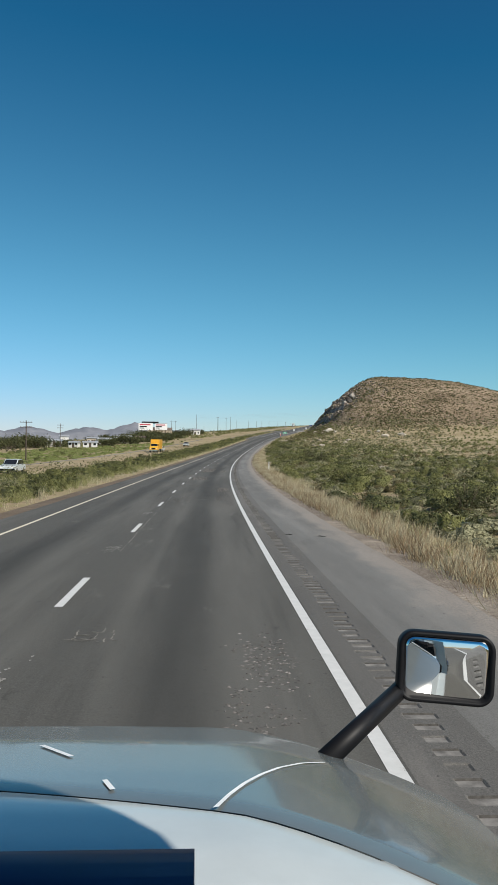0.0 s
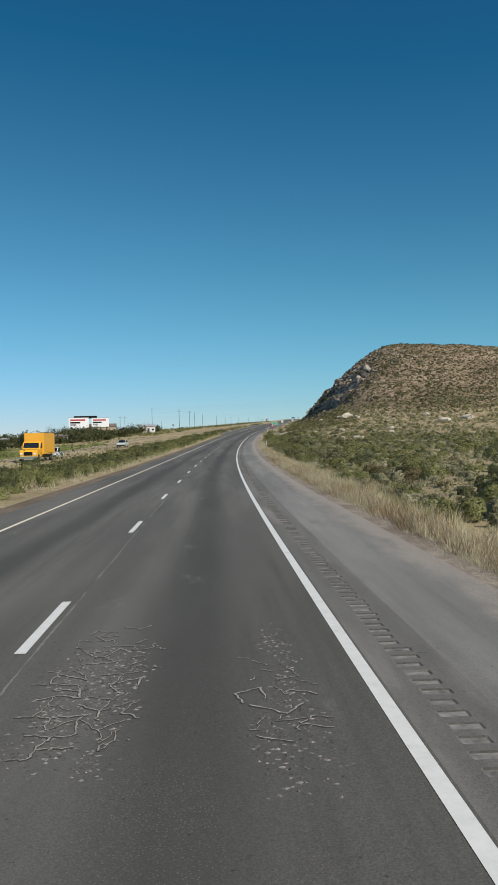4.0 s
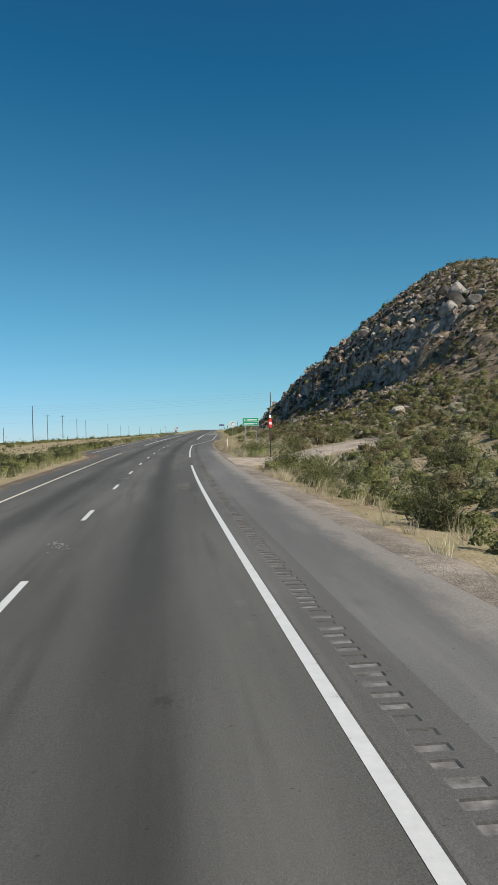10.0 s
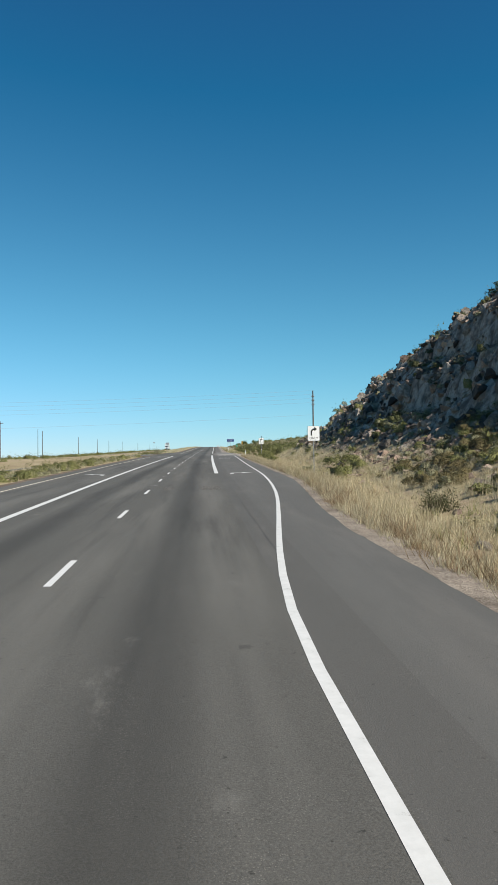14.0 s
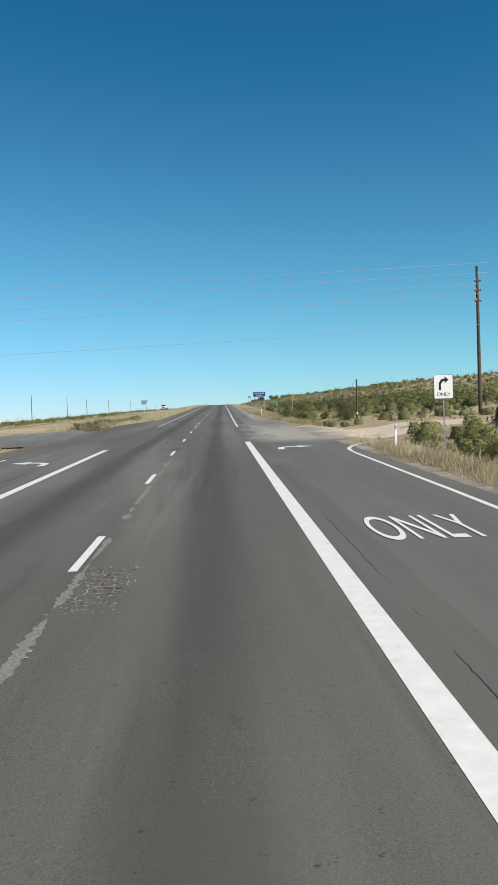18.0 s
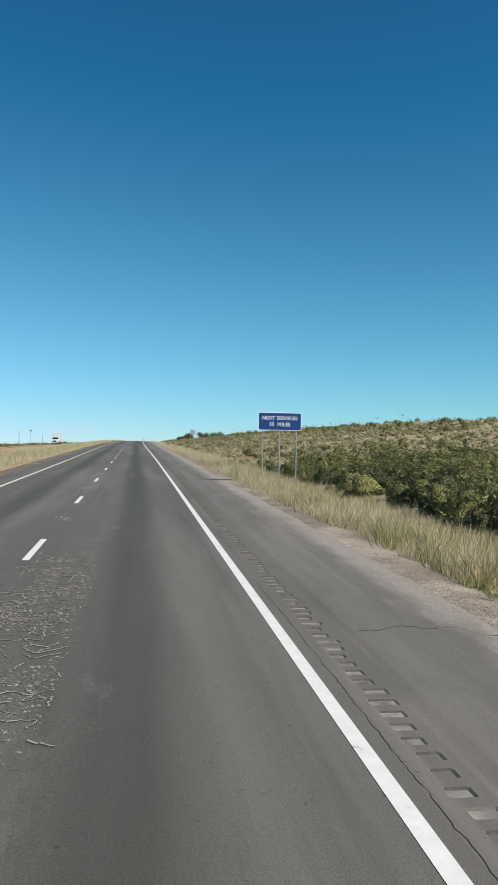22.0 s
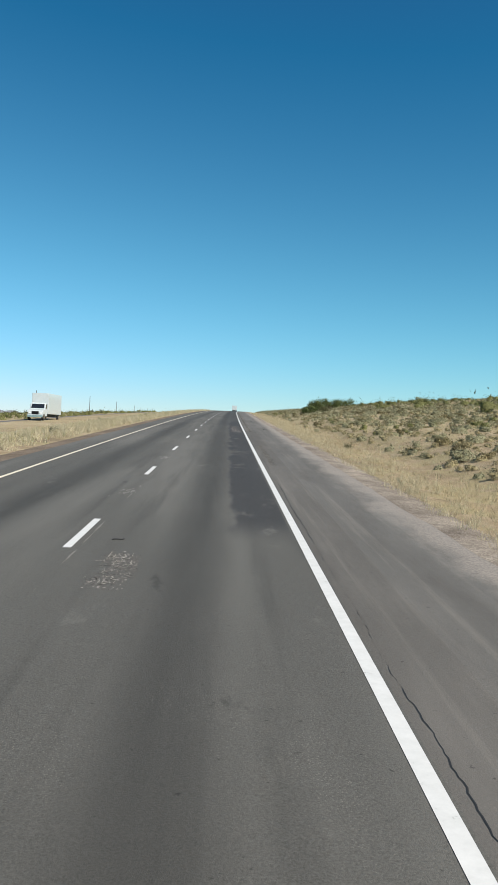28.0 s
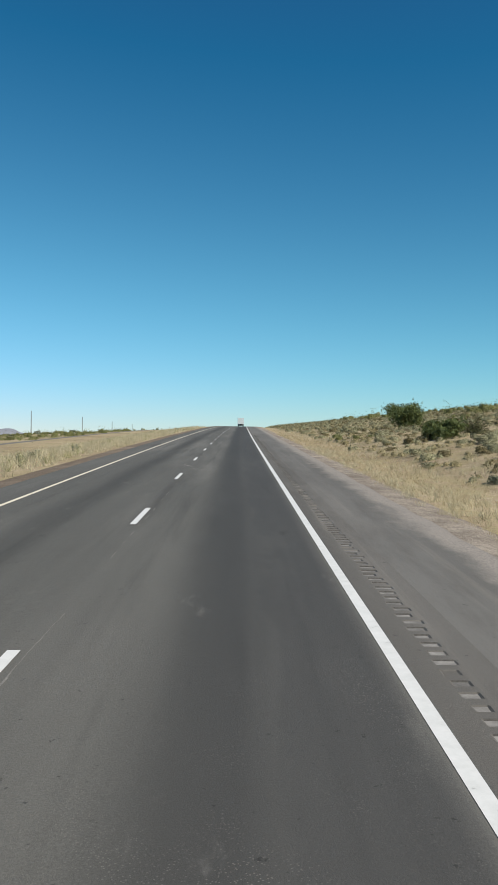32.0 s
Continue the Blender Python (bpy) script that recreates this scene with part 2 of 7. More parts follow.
M_TRACK = soil("sandy_track", [(0.36, (0.20, 0.165, 0.13)), (0.5, (0.36, 0.30, 0.235)), (0.64, (0.50, 0.415, 0.335))], 0.5, 28.0, 0.4, 0.3)
M_GRAVEL_L = soil("brown_gravel", [(0.35, (0.13, 0.10, 0.075)), (0.55, (0.20, 0.155, 0.115)), (0.7, (0.28, 0.22, 0.17))], 0.3, 26.0, 0.9)
M_APRON = Mat("dusty_apron", 0.92, 0.0, 0.15)
_al, _ac = M_APRON.uv()
_d = M_APRON.math("ADD", M_APRON.math("MULTIPLY", _ac, 0.05), M_APRON.math("MULTIPLY", M_APRON.noise(0.35, 6, 0.65), 1.1))
_c = M_APRON.ramp(_d, [(0.55, (0.12, 0.11, 0.10)), (0.80, (0.24, 0.215, 0.185)), (0.98, (0.46, 0.38, 0.29))])
M_APRON.color(M_APRON.mix(0.2, _c, M_APRON.math("MULTIPLY", M_APRON.voronoi(30.0, "F1", out="Color"), 1.0), "SOFT_LIGHT"))
M_APRON.bump(M_APRON.noise(30, 5, 0.7), 0.6, 0.03)
M_APRON = M_APRON.m
M_HILL = soil("hill_ground", [(0.34, (0.115, 0.085, 0.055)), (0.48, (0.215, 0.162, 0.108)), (0.6, (0.31, 0.238, 0.165)), (0.72, (0.41, 0.325, 0.235))], 0.05, 2.2, 1.0, 0.65)


def rock(name, stops):
    m = Mat(name, 0.9, 0.0, 0.2)
    n = m.noise(0.9, 6, 0.65)
    c = m.ramp(m.math("ADD", m.math("MULTIPLY", n, 0.7), m.math("MULTIPLY", m.island(), 0.3)), stops)
    m.color(m.mix(m.band(m.noise(5, 4), 0.55, 0.7, 0, 0.5), c, (0.09, 0.075, 0.06)))
    # split faces: joints between angular blocks
    m.bump(m.math("ADD", m.noise(3.5, 6, 0.7), m.math("MULTIPLY", m.voronoi(1.7, "F1", stretch=(1, 1, 0.55)), 0.8)), 1.0, 0.3)
    return m.m


M_ROCK = rock("brown_rock", [(0.3, (0.14, 0.10, 0.08)), (0.5, (0.30, 0.22, 0.17)), (0.68, (0.48, 0.38, 0.30))])
# grey cliff rock, its colour darkened to put in the shade of that side
M_CLIFF = rock("shaded_grey_cliff", [(0.34, (0.048, 0.042, 0.037)), (0.54, (0.145, 0.128, 0.110)), (0.68, (0.44, 0.39, 0.335))])
M_PALE = rock("pale_boulder", [(0.3, (0.28, 0.235, 0.185)), (0.5, (0.44, 0.385, 0.31)), (0.68, (0.58, 0.52, 0.43))])


def leafy(name, a, b, rough=0.7, trans=0.15, leaf=17.0, stretch=(1, 1, 1), gaps=0.47):
    """Small leaves or straws: mottled colour and ragged gaps at their real size."""
    m = Mat(name, rough, 0.0, 0.25)
    geo = m.nt.nodes.new("ShaderNodeNewGeometry")

    def at(scale, detail, st, off):
        mp = m.nt.nodes.new("ShaderNodeMapping")
        mp.inputs["Scale"].default_value = st
        mp.inputs["Location"].default_value = off
        m.link(geo.outputs["Position"], mp.inputs["Vector"])
        n = m.nt.nodes.new("ShaderNodeTexNoise")
        n.inputs["Scale"].default_value = scale
        n.inputs["Detail"].default_value = detail
        m.link(mp.outputs[0], n.inputs["Vector"])
        return n.outputs["Fac"]

    big = at(0.35, 3, (1, 1, 1), (0, 0, 0))
    fine = at(leaf * 0.8, 2, stretch, (3, 7, 1))
    f = m.math("ADD", m.math("MULTIPLY", geo.outputs["Random Per Island"], 0.30), m.math("ADD", m.math("MULTIPLY", big, 0.25), m.math("MULTIPLY", m.band(fine, 0.3, 0.7), 0.45)))
    m.color(m.ramp(f, [(0.18, a), (0.80, b)]))
    m.bump(fine, 0.9, 0.06)
    out = m.b.outputs[0]
    shaders = [(trans, "ShaderNodeBsdfTranslucent", tuple(v * 1.2 for v in b)), (m.math("LESS_THAN", at(leaf, 2, stretch, (0, 0, 0)), gaps), "ShaderNodeBsdfTransparent", (1, 1, 1))]
    for fac, kind, tint in shaders[:2 if gaps else 1]:
        t = m.nt.nodes.new(kind)
        t.inputs[0].default_value = (*tint, 1)
        x = m.nt.nodes.new("ShaderNodeMixShader")
        if isinstance(fac, float):
            x.inputs[0].default_value = fac
        else:
            m.link(fac, x.inputs[0])
        m.link(out, x.inputs[1])
        m.link(t.outputs[0], x.inputs[2])
        out = x.outputs[0]
    m.link(out, m.nt.nodes["Material Output"].inputs[0])
    return m.m


M_BROWNGREEN = leafy("brown_green_brush", (0.045, 0.036, 0.016), (0.17, 0.14, 0.062))
M_FIELD = leafy("field_weeds", (0.11, 0.14, 0.04), (0.24, 0.27, 0.085))
M_GREEN = leafy("creosote_leaves", (0.034, 0.038, 0.012), (0.215, 0.215, 0.075), 0.65, 0.15)
M_OLIVE = leafy("sage_leaves", (0.075, 0.073, 0.038), (0.33, 0.315, 0.185), 0.7, 0.12)
M_MOUND = leafy("straw_shrub", (0.11, 0.092, 0.045), (0.38, 0.325, 0.18), 0.8, 0.2)
M_DARKBUSH = leafy("dark_scrub_leaves", (0.022, 0.025, 0.010), (0.105, 0.110, 0.042))
M_BROWN = leafy("dry_scrub", (0.08, 0.056, 0.030), (0.23, 0.17, 0.095))
M_MESQUITE = leafy("mesquite_leaves", (0.03, 0.042, 0.014), (0.15, 0.18, 0.06), 0.7, 0.2)
M_SHORT = leafy("short_golden_grass", (0.27, 0.215, 0.125), (0.55, 0.45, 0.29), 0.85, 0.3, 34.0, (1, 1, 0.09), 0.0)
M_GRASS = leafy("dry_grass", (0.27, 0.225, 0.13), (0.64, 0.56, 0.38), 0.8, 0.3, 34.0, (1, 1, 0.09), 0.0)
M_GRASS_G = leafy("green_grass", (0.10, 0.11, 0.036), (0.36, 0.345, 0.15), 0.8, 0.25, 32.0, (1, 1, 0.12), 0.0)
M_REDGRASS = leafy("reddish_grass", (0.13, 0.085, 0.045), (0.36, 0.26, 0.155), 0.85, 0.25, 34.0, (1, 1, 0.09), 0.0)
M_WHITE = Mat("road_paint_white", 0.6)
_n = M_WHITE.noise(5, 6, 0.75)
M_WHITE.color(M_WHITE.ramp(_n, [(0.27, (0.24, 0.23, 0.215)), (0.37, (0.54, 0.535, 0.51)), (0.7, (0.63, 0.62, 0.595))]))
M_WHITE = M_WHITE.m
M_YELLOW = Mat("road_paint_yellow", 0.6)
_n = M_YELLOW.noise(4, 6, 0.75)
M_YELLOW.color(M_YELLOW.ramp(_n, [(0.28, (0.25, 0.21, 0.15)), (0.38, (0.60, 0.53, 0.40)), (0.7, (0.70, 0.635, 0.50))]))
M_YELLOW = M_YELLOW.m
M_WORN = plain("worn_paint", (0.30, 0.285, 0.26), 0.8, 0, 0.35, 9)
M_CRACK = plain("crack_sealer", (0.018, 0.018, 0.018), 0.7)
M_STEEL = plain("galvanised_steel", (0.42, 0.42, 0.42), 0.45, 0.7, 0.15)
M_WOOD = plain("weathered_pole_wood", (0.085, 0.065, 0.05), 0.9, 0, 0.3, 3, 0.4)
M_SIGNWHITE = plain("sign_white", (0.80, 0.80, 0.78), 0.4, 0, 0.04)
M_SIGNBLUE = plain("sign_blue", (0.008, 0.043, 0.17), 0.4, 0, 0.08)
M_SIGNGREEN = plain("sign_green", (0.008, 0.31, 0.16), 0.4, 0, 0.08)
M_SIGNYELLOW = plain("sign_yellow", (0.75, 0.42, 0.03), 0.4, 0, 0.08)
M_SIGNRED = plain("sign_red", (0.55, 0.03, 0.03), 0.4, 0, 0.08)
M_BLACK = plain("black_paint", (0.014, 0.014, 0.015), 0.45, 0, 0.2)

# ---------------------------------------------------------------- alignment of the road
# s: metres along the right edge line, o: metres to its right. Curvature (1/km) and grade (%) every 80 m from s = -20.
STEP = 2.0
S_AX = np.arange(-700.0, 4000.0, STEP)
CURV = [0.06, 0.48, 0.376, 0.341, 0.325, 0.539, 0.176, 0.067, 0.079, -0.097, 0.085, 0.064, 0.078, 0.048, 0.0]
GRADE = [-2.38, -1.25, -0.06, 1.06, 2.29, 3.21, 3.27, 3.1, 3.29, 3.47, 3.31, 3.04, 2.69, 2.38, 2.06, 1.3, 0.35, -0.5, -1.0, -1.0, -0.6, 0.0]
_kn = -20 + 80 * np.arange(len(CURV))
_gn = -20 + 80 * np.arange(len(GRADE))
_k = np.where((S_AX < -100) | (S_AX > 1100), 0, np.interp(S_AX, _kn, CURV)) * 1e-3
_g = np.where(S_AX < -120, 0.0, np.interp(S_AX, _gn, GRADE)) * 1e-2
_j0 = int(round(-S_AX[0] / STEP))
TH = np.cumsum(_k) * STEP
TH -= TH[_j0]
AX, AY, AZ = np.cumsum(np.sin(TH)) * STEP, np.cumsum(np.cos(TH)) * STEP, np.cumsum(_g) * STEP
AX, AY, AZ = AX - AX[_j0], AY - AY[_j0], AZ - AZ[_j0]


def heading(s):
    return np.interp(s, S_AX, TH)


def road_z(s):
    return np.interp(s, S_AX, AZ)


def plan(s, o):
    """World x, y of a place along and across the road."""
    t = heading(s)
    return np.interp(s, S_AX, AX) + o * np.cos(t), np.interp(s, S_AX, AY) - o * np.sin(t)


def hashed(i, j, k=0):
    v = np.sin(i * 127.1 + j * 311.7 + k * 74.7) * 43758.5453
    return v - np.floor(v)


def vnoise(x, y, k=0):
    i, j = np.floor(x), np.floor(y)
    u, v = x - i, y - j
    u, v = u * u * (3 - 2 * u), v * v * (3 - 2 * v)
    a, b = hashed(i, j, k), hashed(i + 1, j, k)
    c, d = hashed(i, j + 1, k), hashed(i + 1, j + 1, k)
    return (a + (b - a) * u) * (1 - v) + (c + (d - c) * u) * v


def fbm(x, y, octaves=4, k=0):
    t, w, n = 0, 0.5, 0
    for q in range(octaves):
        t, n = t + w * vnoise(x, y, k + q), n + w
        x, y, w = x * 2.03 + 7.3, y * 2.03 + 3.1, w * 0.5
    return t / n


def ease(x, a, b):
    t = np.clip((x - a) / (b - a), 0, 1)
    return t * t * (3 - 2 * t)


def left_edge(s):
    """Edge of the paving on the left."""
    return -8.7 - 3.4 * ease(s, 388, 402) * (1 - ease(s, 604, 640))


def right_edge(s):
    return 2.85 + 1.9 * ease(s, 432, 470) * (1 - ease(s, 600, 625))


HILL = dict(x=93.9, y=451.4, front=97.0, back=136.5, left=38.0, right=103.2, top=38.1, turn=0.091)


def hill_r(x, y):
    h = HILL
    c, s = math.cos(h["turn"]), math.sin(h["turn"])
    dx, dy = x - h["x"], y - h["y"]
    u, v = dx * s + dy * c, dx * c - dy * s
    u = np.abs(u) / np.where(u < 0, h["front"], h["back"])
    v2 = np.where(v < 0, (np.abs(v) / h["left"]) ** 1.5, (np.abs(v) / h["right"]) ** 2.3)
    return (u ** 2.25 + v2 ** 2.25) ** (1 / 2.25), v


def base_z(s, o):
    """The land without the hill."""
    z = road_z(s)
    le, re = left_edge(s), right_edge(s)
    d = np.maximum(o - re - 1.3, 0)                      # beyond the right-hand gravel
    steep = 0.035 + (0.03 - 0.05 * np.exp(-((s - 592) / 26) ** 2)) * ease(s, 520, 640) + 0.035 * ease(s, 670, 770)
    right = -0.12 - 0.3 * ease(d, 0, 2.5) + 0.35 * ease(d, 3, 7) + steep * np.clip(d - 4, 0, 75) + 0.015 * np.clip(d - 79, 0, 400)
    e = np.maximum(le - 1.4 - o, 0)                      # beyond the left-hand gravel
    drop = 0.03 + 0.03 * ease(s, 500, 800)
    leftz = -0.12 - 0.25 * ease(e, 0, 5) + 0.1 * ease(e, 6, 9) - 1.3 * ease(s, 500, 850) * ease(e, 3, 11) - drop * np.clip(e - 20, 0, 160) - 0.008 * np.clip(e - 180, 0, 2000)
    rough = (fbm(s * 0.05, o * 0.05, 4) - 0.5) * np.clip((np.abs(o + 3) - 12) * 0.03, 0, 2.2)
    rough = rough + (fbm(s * 0.5, o * 0.5, 2, 5) - 0.5) * 0.3 * np.clip((np.abs(o + 3) - 9) * 0.2, 0, 1)
    rough = np.where((o < -18) & (o > -34), rough * 0.0, rough)
    # the open plain far out on the left lies low
    far = ease(e, 75, 200)
    leftz = leftz * (1 - far) + far * (-6.0 - 0.003 * np.clip(e - 200, 0, 3000) - z)
    right = right + 0.55 * ease(o, 4.2, 8.0) * np.exp(-((s - 373) / 11) ** 2)
    right = right + 2.8 * ease(o, 8, 30) * ease(s, 300, 365) * (1 - ease(s, 430, 480))
    under = np.where((o > le - 0.4) & (o < re + 0.4), -0.3, 0)
    return z + np.where(o > re, right, 0) + np.where(o < le, leftz, 0) + rough + under


def hill_z(s, o, x, y):
    r, v = hill_r(x, y)
    b = base_z(s, o)
    r0 = 0.8
    p = np.where(r < r0, 1 - np.minimum(r, r0) ** 1.11, (1 - r0 ** 1.11) * np.exp(-(r - r0) * 5.6))
    lead = right_edge(s) + 2.24 + 15 * np.exp(-((s - 364) / 22) ** 2)
    p = p * ease(o, lead, lead + 10.0) * (1 - 0.96 * ease(s, 545, 592))
    h = b + (HILL["top"] - np.minimum(b, 12)) * p
    k = np.clip(p * 3, 0, 1)
    ridged = 1 - np.abs(fbm(x * 0.09, y * 0.09, 4, 11) * 2 - 1)
    ledge = 1 - np.abs(fbm(x * 0.35 + h * 0.3, y * 0.35, 3, 23) * 2 - 1)
    cliff = ease(-v, 12, 30) * ease(p, 0.05, 0.2) * (1 - ease(p, 0.6, 0.85)) * ease(y, 385, 415)
    step = 5.0
    q = h / step + fbm(x * 0.05, y * 0.05, 3, 17) * 2.0
    fr = q - np.floor(q)
    h = h + cliff * step * (ease(fr, 0.35, 0.75) - fr) * 0.75
    fine = 1 - np.abs(fbm(x * 0.8, y * 0.8 + h * 0.6, 2, 29) * 2 - 1)
    h = h + k * ((ridged - 0.82) * 1.1 + (ledge - 0.8) * 0.6 + (fine - 0.75) * 0.35) + cliff * ((ledge - 0.82) * 2.0 + (ridged - 0.85) * 2.2 + (fine - 0.75) * 0.7)
    return h, p


def land_z(s, o):
    x, y = plan(s, o)
    h, p = hill_z(s, o, x, y)
    return h


# ---------------------------------------------------------------- mesh helpers


def mesh_ob(name, verts, faces, mats, parent=None, smooth=False, uv=None, index=None):
    """A mesh object from arrays; faces all of one length."""
    verts, faces = np.asarray(verts, np.float32), np.asarray(faces, np.int32)
    me = bpy.data.meshes.new(name)
    n, k = faces.shape
    me.vertices.add(len(verts))
    me.vertices.foreach_set("co", verts.ravel())
    me.loops.add(n * k)
    me.loops.foreach_set("vertex_index", faces.ravel())
    me.polygons.add(n)
    me.polygons.foreach_set("loop_start", np.arange(n, dtype=np.int32) * k)
    me.polygons.foreach_set("use_smooth", np.full(n, smooth))
    if uv is not None:
        lay = me.uv_layers.new(name="along_across")
        lay.data.foreach_set("uv", np.asarray(uv, np.float32)[faces.ravel()].ravel())
    for m in (mats if isinstance(mats, (list, tuple)) else [mats]):
        me.materials.append(m)
    if index is not None:
        me.polygons.foreach_set("material_index", np.asarray(index, np.int32))
    me.update(calc_edges=True)
    ob = new(name, me)
    if parent is not None:
        ob.parent = parent
    return ob


def part(name, bm, material, parent=None, label="", smooth=False):
    me = bpy.data.meshes.new(name)
    bm.to_mesh(me)
    bm.free()
    me.materials.append(material)
    if smooth:
        for p in me.polygons:
            p.use_smooth = True
    ob = new(name, me)
    if parent is not None:
        ob.parent = parent
    if label:
        ob["label"] = label
    return ob


def grid_faces(ns, no):
    a = (np.arange(ns - 1)[:, None] * no + np.arange(no - 1)[None, :]).ravel()
    return np.stack([a, a + no, a + no + 1, a + 1], 1)


def ribbon(name, ss, o0, o1, lift, mat, cols=2, parent=None, side=0.0, z=None):
    """A strip along the road between two offsets, with closed edges of depth side."""
    ss = np.asarray(ss, float)
    o0, o1 = np.broadcast_to(o0, ss.shape), np.broadcast_to(o1, ss.shape)
    f = np.linspace(0, 1, cols)
    O = o0[:, None] + (o1 - o0)[:, None] * f
    S = np.repeat(ss[:, None], cols, 1)
    L = np.broadcast_to(np.asarray(lift, float), S.shape) if np.ndim(lift) < 2 else lift
    Z = (road_z(S) if z is None else z(S, O)) + L
    if side:
        O = np.concatenate([O[:, :1], O, O[:, -1:]], 1)
        S = np.repeat(ss[:, None], cols + 2, 1)
        Z = np.concatenate([Z[:, :1] - side, Z, Z[:, -1:] - side], 1)
    X, Y = plan(S, O)
    v = np.stack([X, Y, Z], -1).reshape(-1, 3)
    return mesh_ob(name, v, grid_faces(len(ss), O.shape[1])[:, ::-1], mat, parent, uv=np.stack([S, O], -1).reshape(-1, 2))


def box(bm, x0, x1, y0, y1, z0, z1, bevel=0.0):
    g = bmesh.ops.create_cube(bm, size=1.0)["verts"]
    for v in g:
        v.co = Vector(((x0 + x1) / 2 + v.co.x * (x1 - x0), (y0 + y1) / 2 + v.co.y * (y1 - y0), (z0 + z1) / 2 + v.co.z * (z1 - z0)))
    if bevel:
        es = list({e for v in g for e in v.link_edges})
        bmesh.ops.bevel(bm, geom=es, offset=bevel, segments=2, affect="EDGES")
    return bm


def tube(bm, a, b, r0, r1=None, n=10):
    a, b = Vector(a), Vector(b)
    d = b - a
    r1 = r0 if r1 is None else r1
    m = Matrix.Translation((a + b) / 2) @ d.to_track_quat("Z", "Y").to_matrix().to_4x4()
    bmesh.ops.create_cone(bm, cap_ends=True, segments=n, radius1=r0, radius2=r1, depth=d.length, matrix=m)
    return bm


def place(s, o, dz=0.0, turn=0.0, ground=True):
    """The pose of a thing at a place by the road, its y axis along it."""
    x, y = plan(s, o)
    z = float(land_z(np.array(float(s)), np.array(float(o)))) if ground else float(road_z(s))
    return pose(float(x), float(y), z + dz, 0, 0, -math.degrees(float(heading(s))) - turn)


def empty(name, m, label="", category="", group="", kind=""):
    ob = new(name)
    ob.matrix_world = m
    return tagged(ob, label, category, group, kind)


def letters(name, text, size, mat, parent, m, depth=0.004):
    cu = bpy.data.curves.new(name, "FONT")
    cu.body, cu.size, cu.extrude, cu.align_x, cu.align_y = text, size, depth, "CENTER", "CENTER"
    tmp = bpy.data.objects.new(name, cu)
    scene.collection.objects.link(tmp)
    bpy.context.view_layer.update()
    me = bpy.data.meshes.new_from_object(tmp.evaluated_get(bpy.context.evaluated_depsgraph_get()))
    bpy.data.objects.remove(tmp)
    bpy.data.curves.remove(cu)
    me.materials.clear()
    me.materials.append(mat)
    ob = new(name, me)
    ob.parent = parent
    ob.matrix_basis = m
    return ob


# ---------------------------------------------------------------- ground, road
sv = np.concatenate([np.arange(-650, -60, 30), np.arange(-60, 1000, 2.0), np.arange(1000, 1500, 6), np.arange(1500, 3700, 60)])
ov = np.concatenate([-np.geomspace(60, 2600, 26)[::-1], np.arange(-58, -34, 2), np.arange(-34, -14, 1.0), np.arange(-14, 24, 0.5),
                     np.arange(24, 70, 1.5), np.geomspace(72, 2600, 30)])
S, O = np.meshgrid(sv, ov, indexing="ij")
X, Y = plan(S, O)
Z = base_z(S, O)
hz, hp = hill_z(S, O, X, Y)
Z = np.where(hp > 0.09, hz - 2.5, hz)
ground = mesh_ob("ground", np.stack([X, Y, Z], -1).reshape(-1, 3), grid_faces(len(sv), len(ov))[:, ::-1], M_GROUND, smooth=True)
tagged(ground, "dry tan desert ground with gravel and low scrub", "ground", kind="structure")

hx, hy = np.meshgrid(np.concatenate([np.arange(8, 120, 0.55), np.arange(120, 330, 1.4)]), np.concatenate([np.arange(300, 500, 0.65), np.arange(500, 690, 1.2)]), indexing="ij")
# invert the plan near the hill: s from y along the road, then o
hs = hy.copy()
for _ in range(5):
    px, py = plan(hs, 0 * hs)
    t = heading(hs)
    hs = hs + (hx - px) * np.sin(t) + (hy - py) * np.cos(t)
px, py = plan(hs, 0 * hs)
t = heading(hs)
ho = (hx - px) * np.cos(t) - (hy - py) * np.sin(t)
hz, hp = hill_z(hs, ho, hx, hy)
sink = 0.5 * (1 - ease(hp, 0.06, 0.085)) - 0.03
fa = grid_faces(*hx.shape)[:, ::-1]
keep = (hp.ravel()[fa] > 0.055).any(1)
fa = fa[keep]
used, inv = np.unique(fa, return_inverse=True)
hv = np.stack([hx, hy, hz - sink], -1).reshape(-1, 3)[used]
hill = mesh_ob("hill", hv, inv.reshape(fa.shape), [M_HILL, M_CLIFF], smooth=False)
nz = np.empty(len(hill.data.polygons) * 3, np.float32)
mids = np.empty(len(hill.data.polygons) * 3, np.float32)
hill.data.polygons.foreach_get("center", mids)
mids = mids.reshape(-1, 3)
hill.data.polygons.foreach_get("normal", nz)
# steep faces turned from the sun take the shade-darkened cliff rock
shade_side_rock = ((np.abs(nz.reshape(-1, 3)[:, 2]) < 0.72) & (nz.reshape(-1, 3)[:, 0] * np.sign(nz.reshape(-1, 3)[:, 2]) < -0.35) & (mids[:, 1] > 408))
hill.data.polygons.foreach_set("material_index", shade_side_rock.astype(np.int32))
hill.data.polygons.foreach_set("use_smooth", ~shade_side_rock)
tagged(hill, "steep brown rocky hill with a grey cliff, darkened for shade, beside the road", "hill", kind="structure")

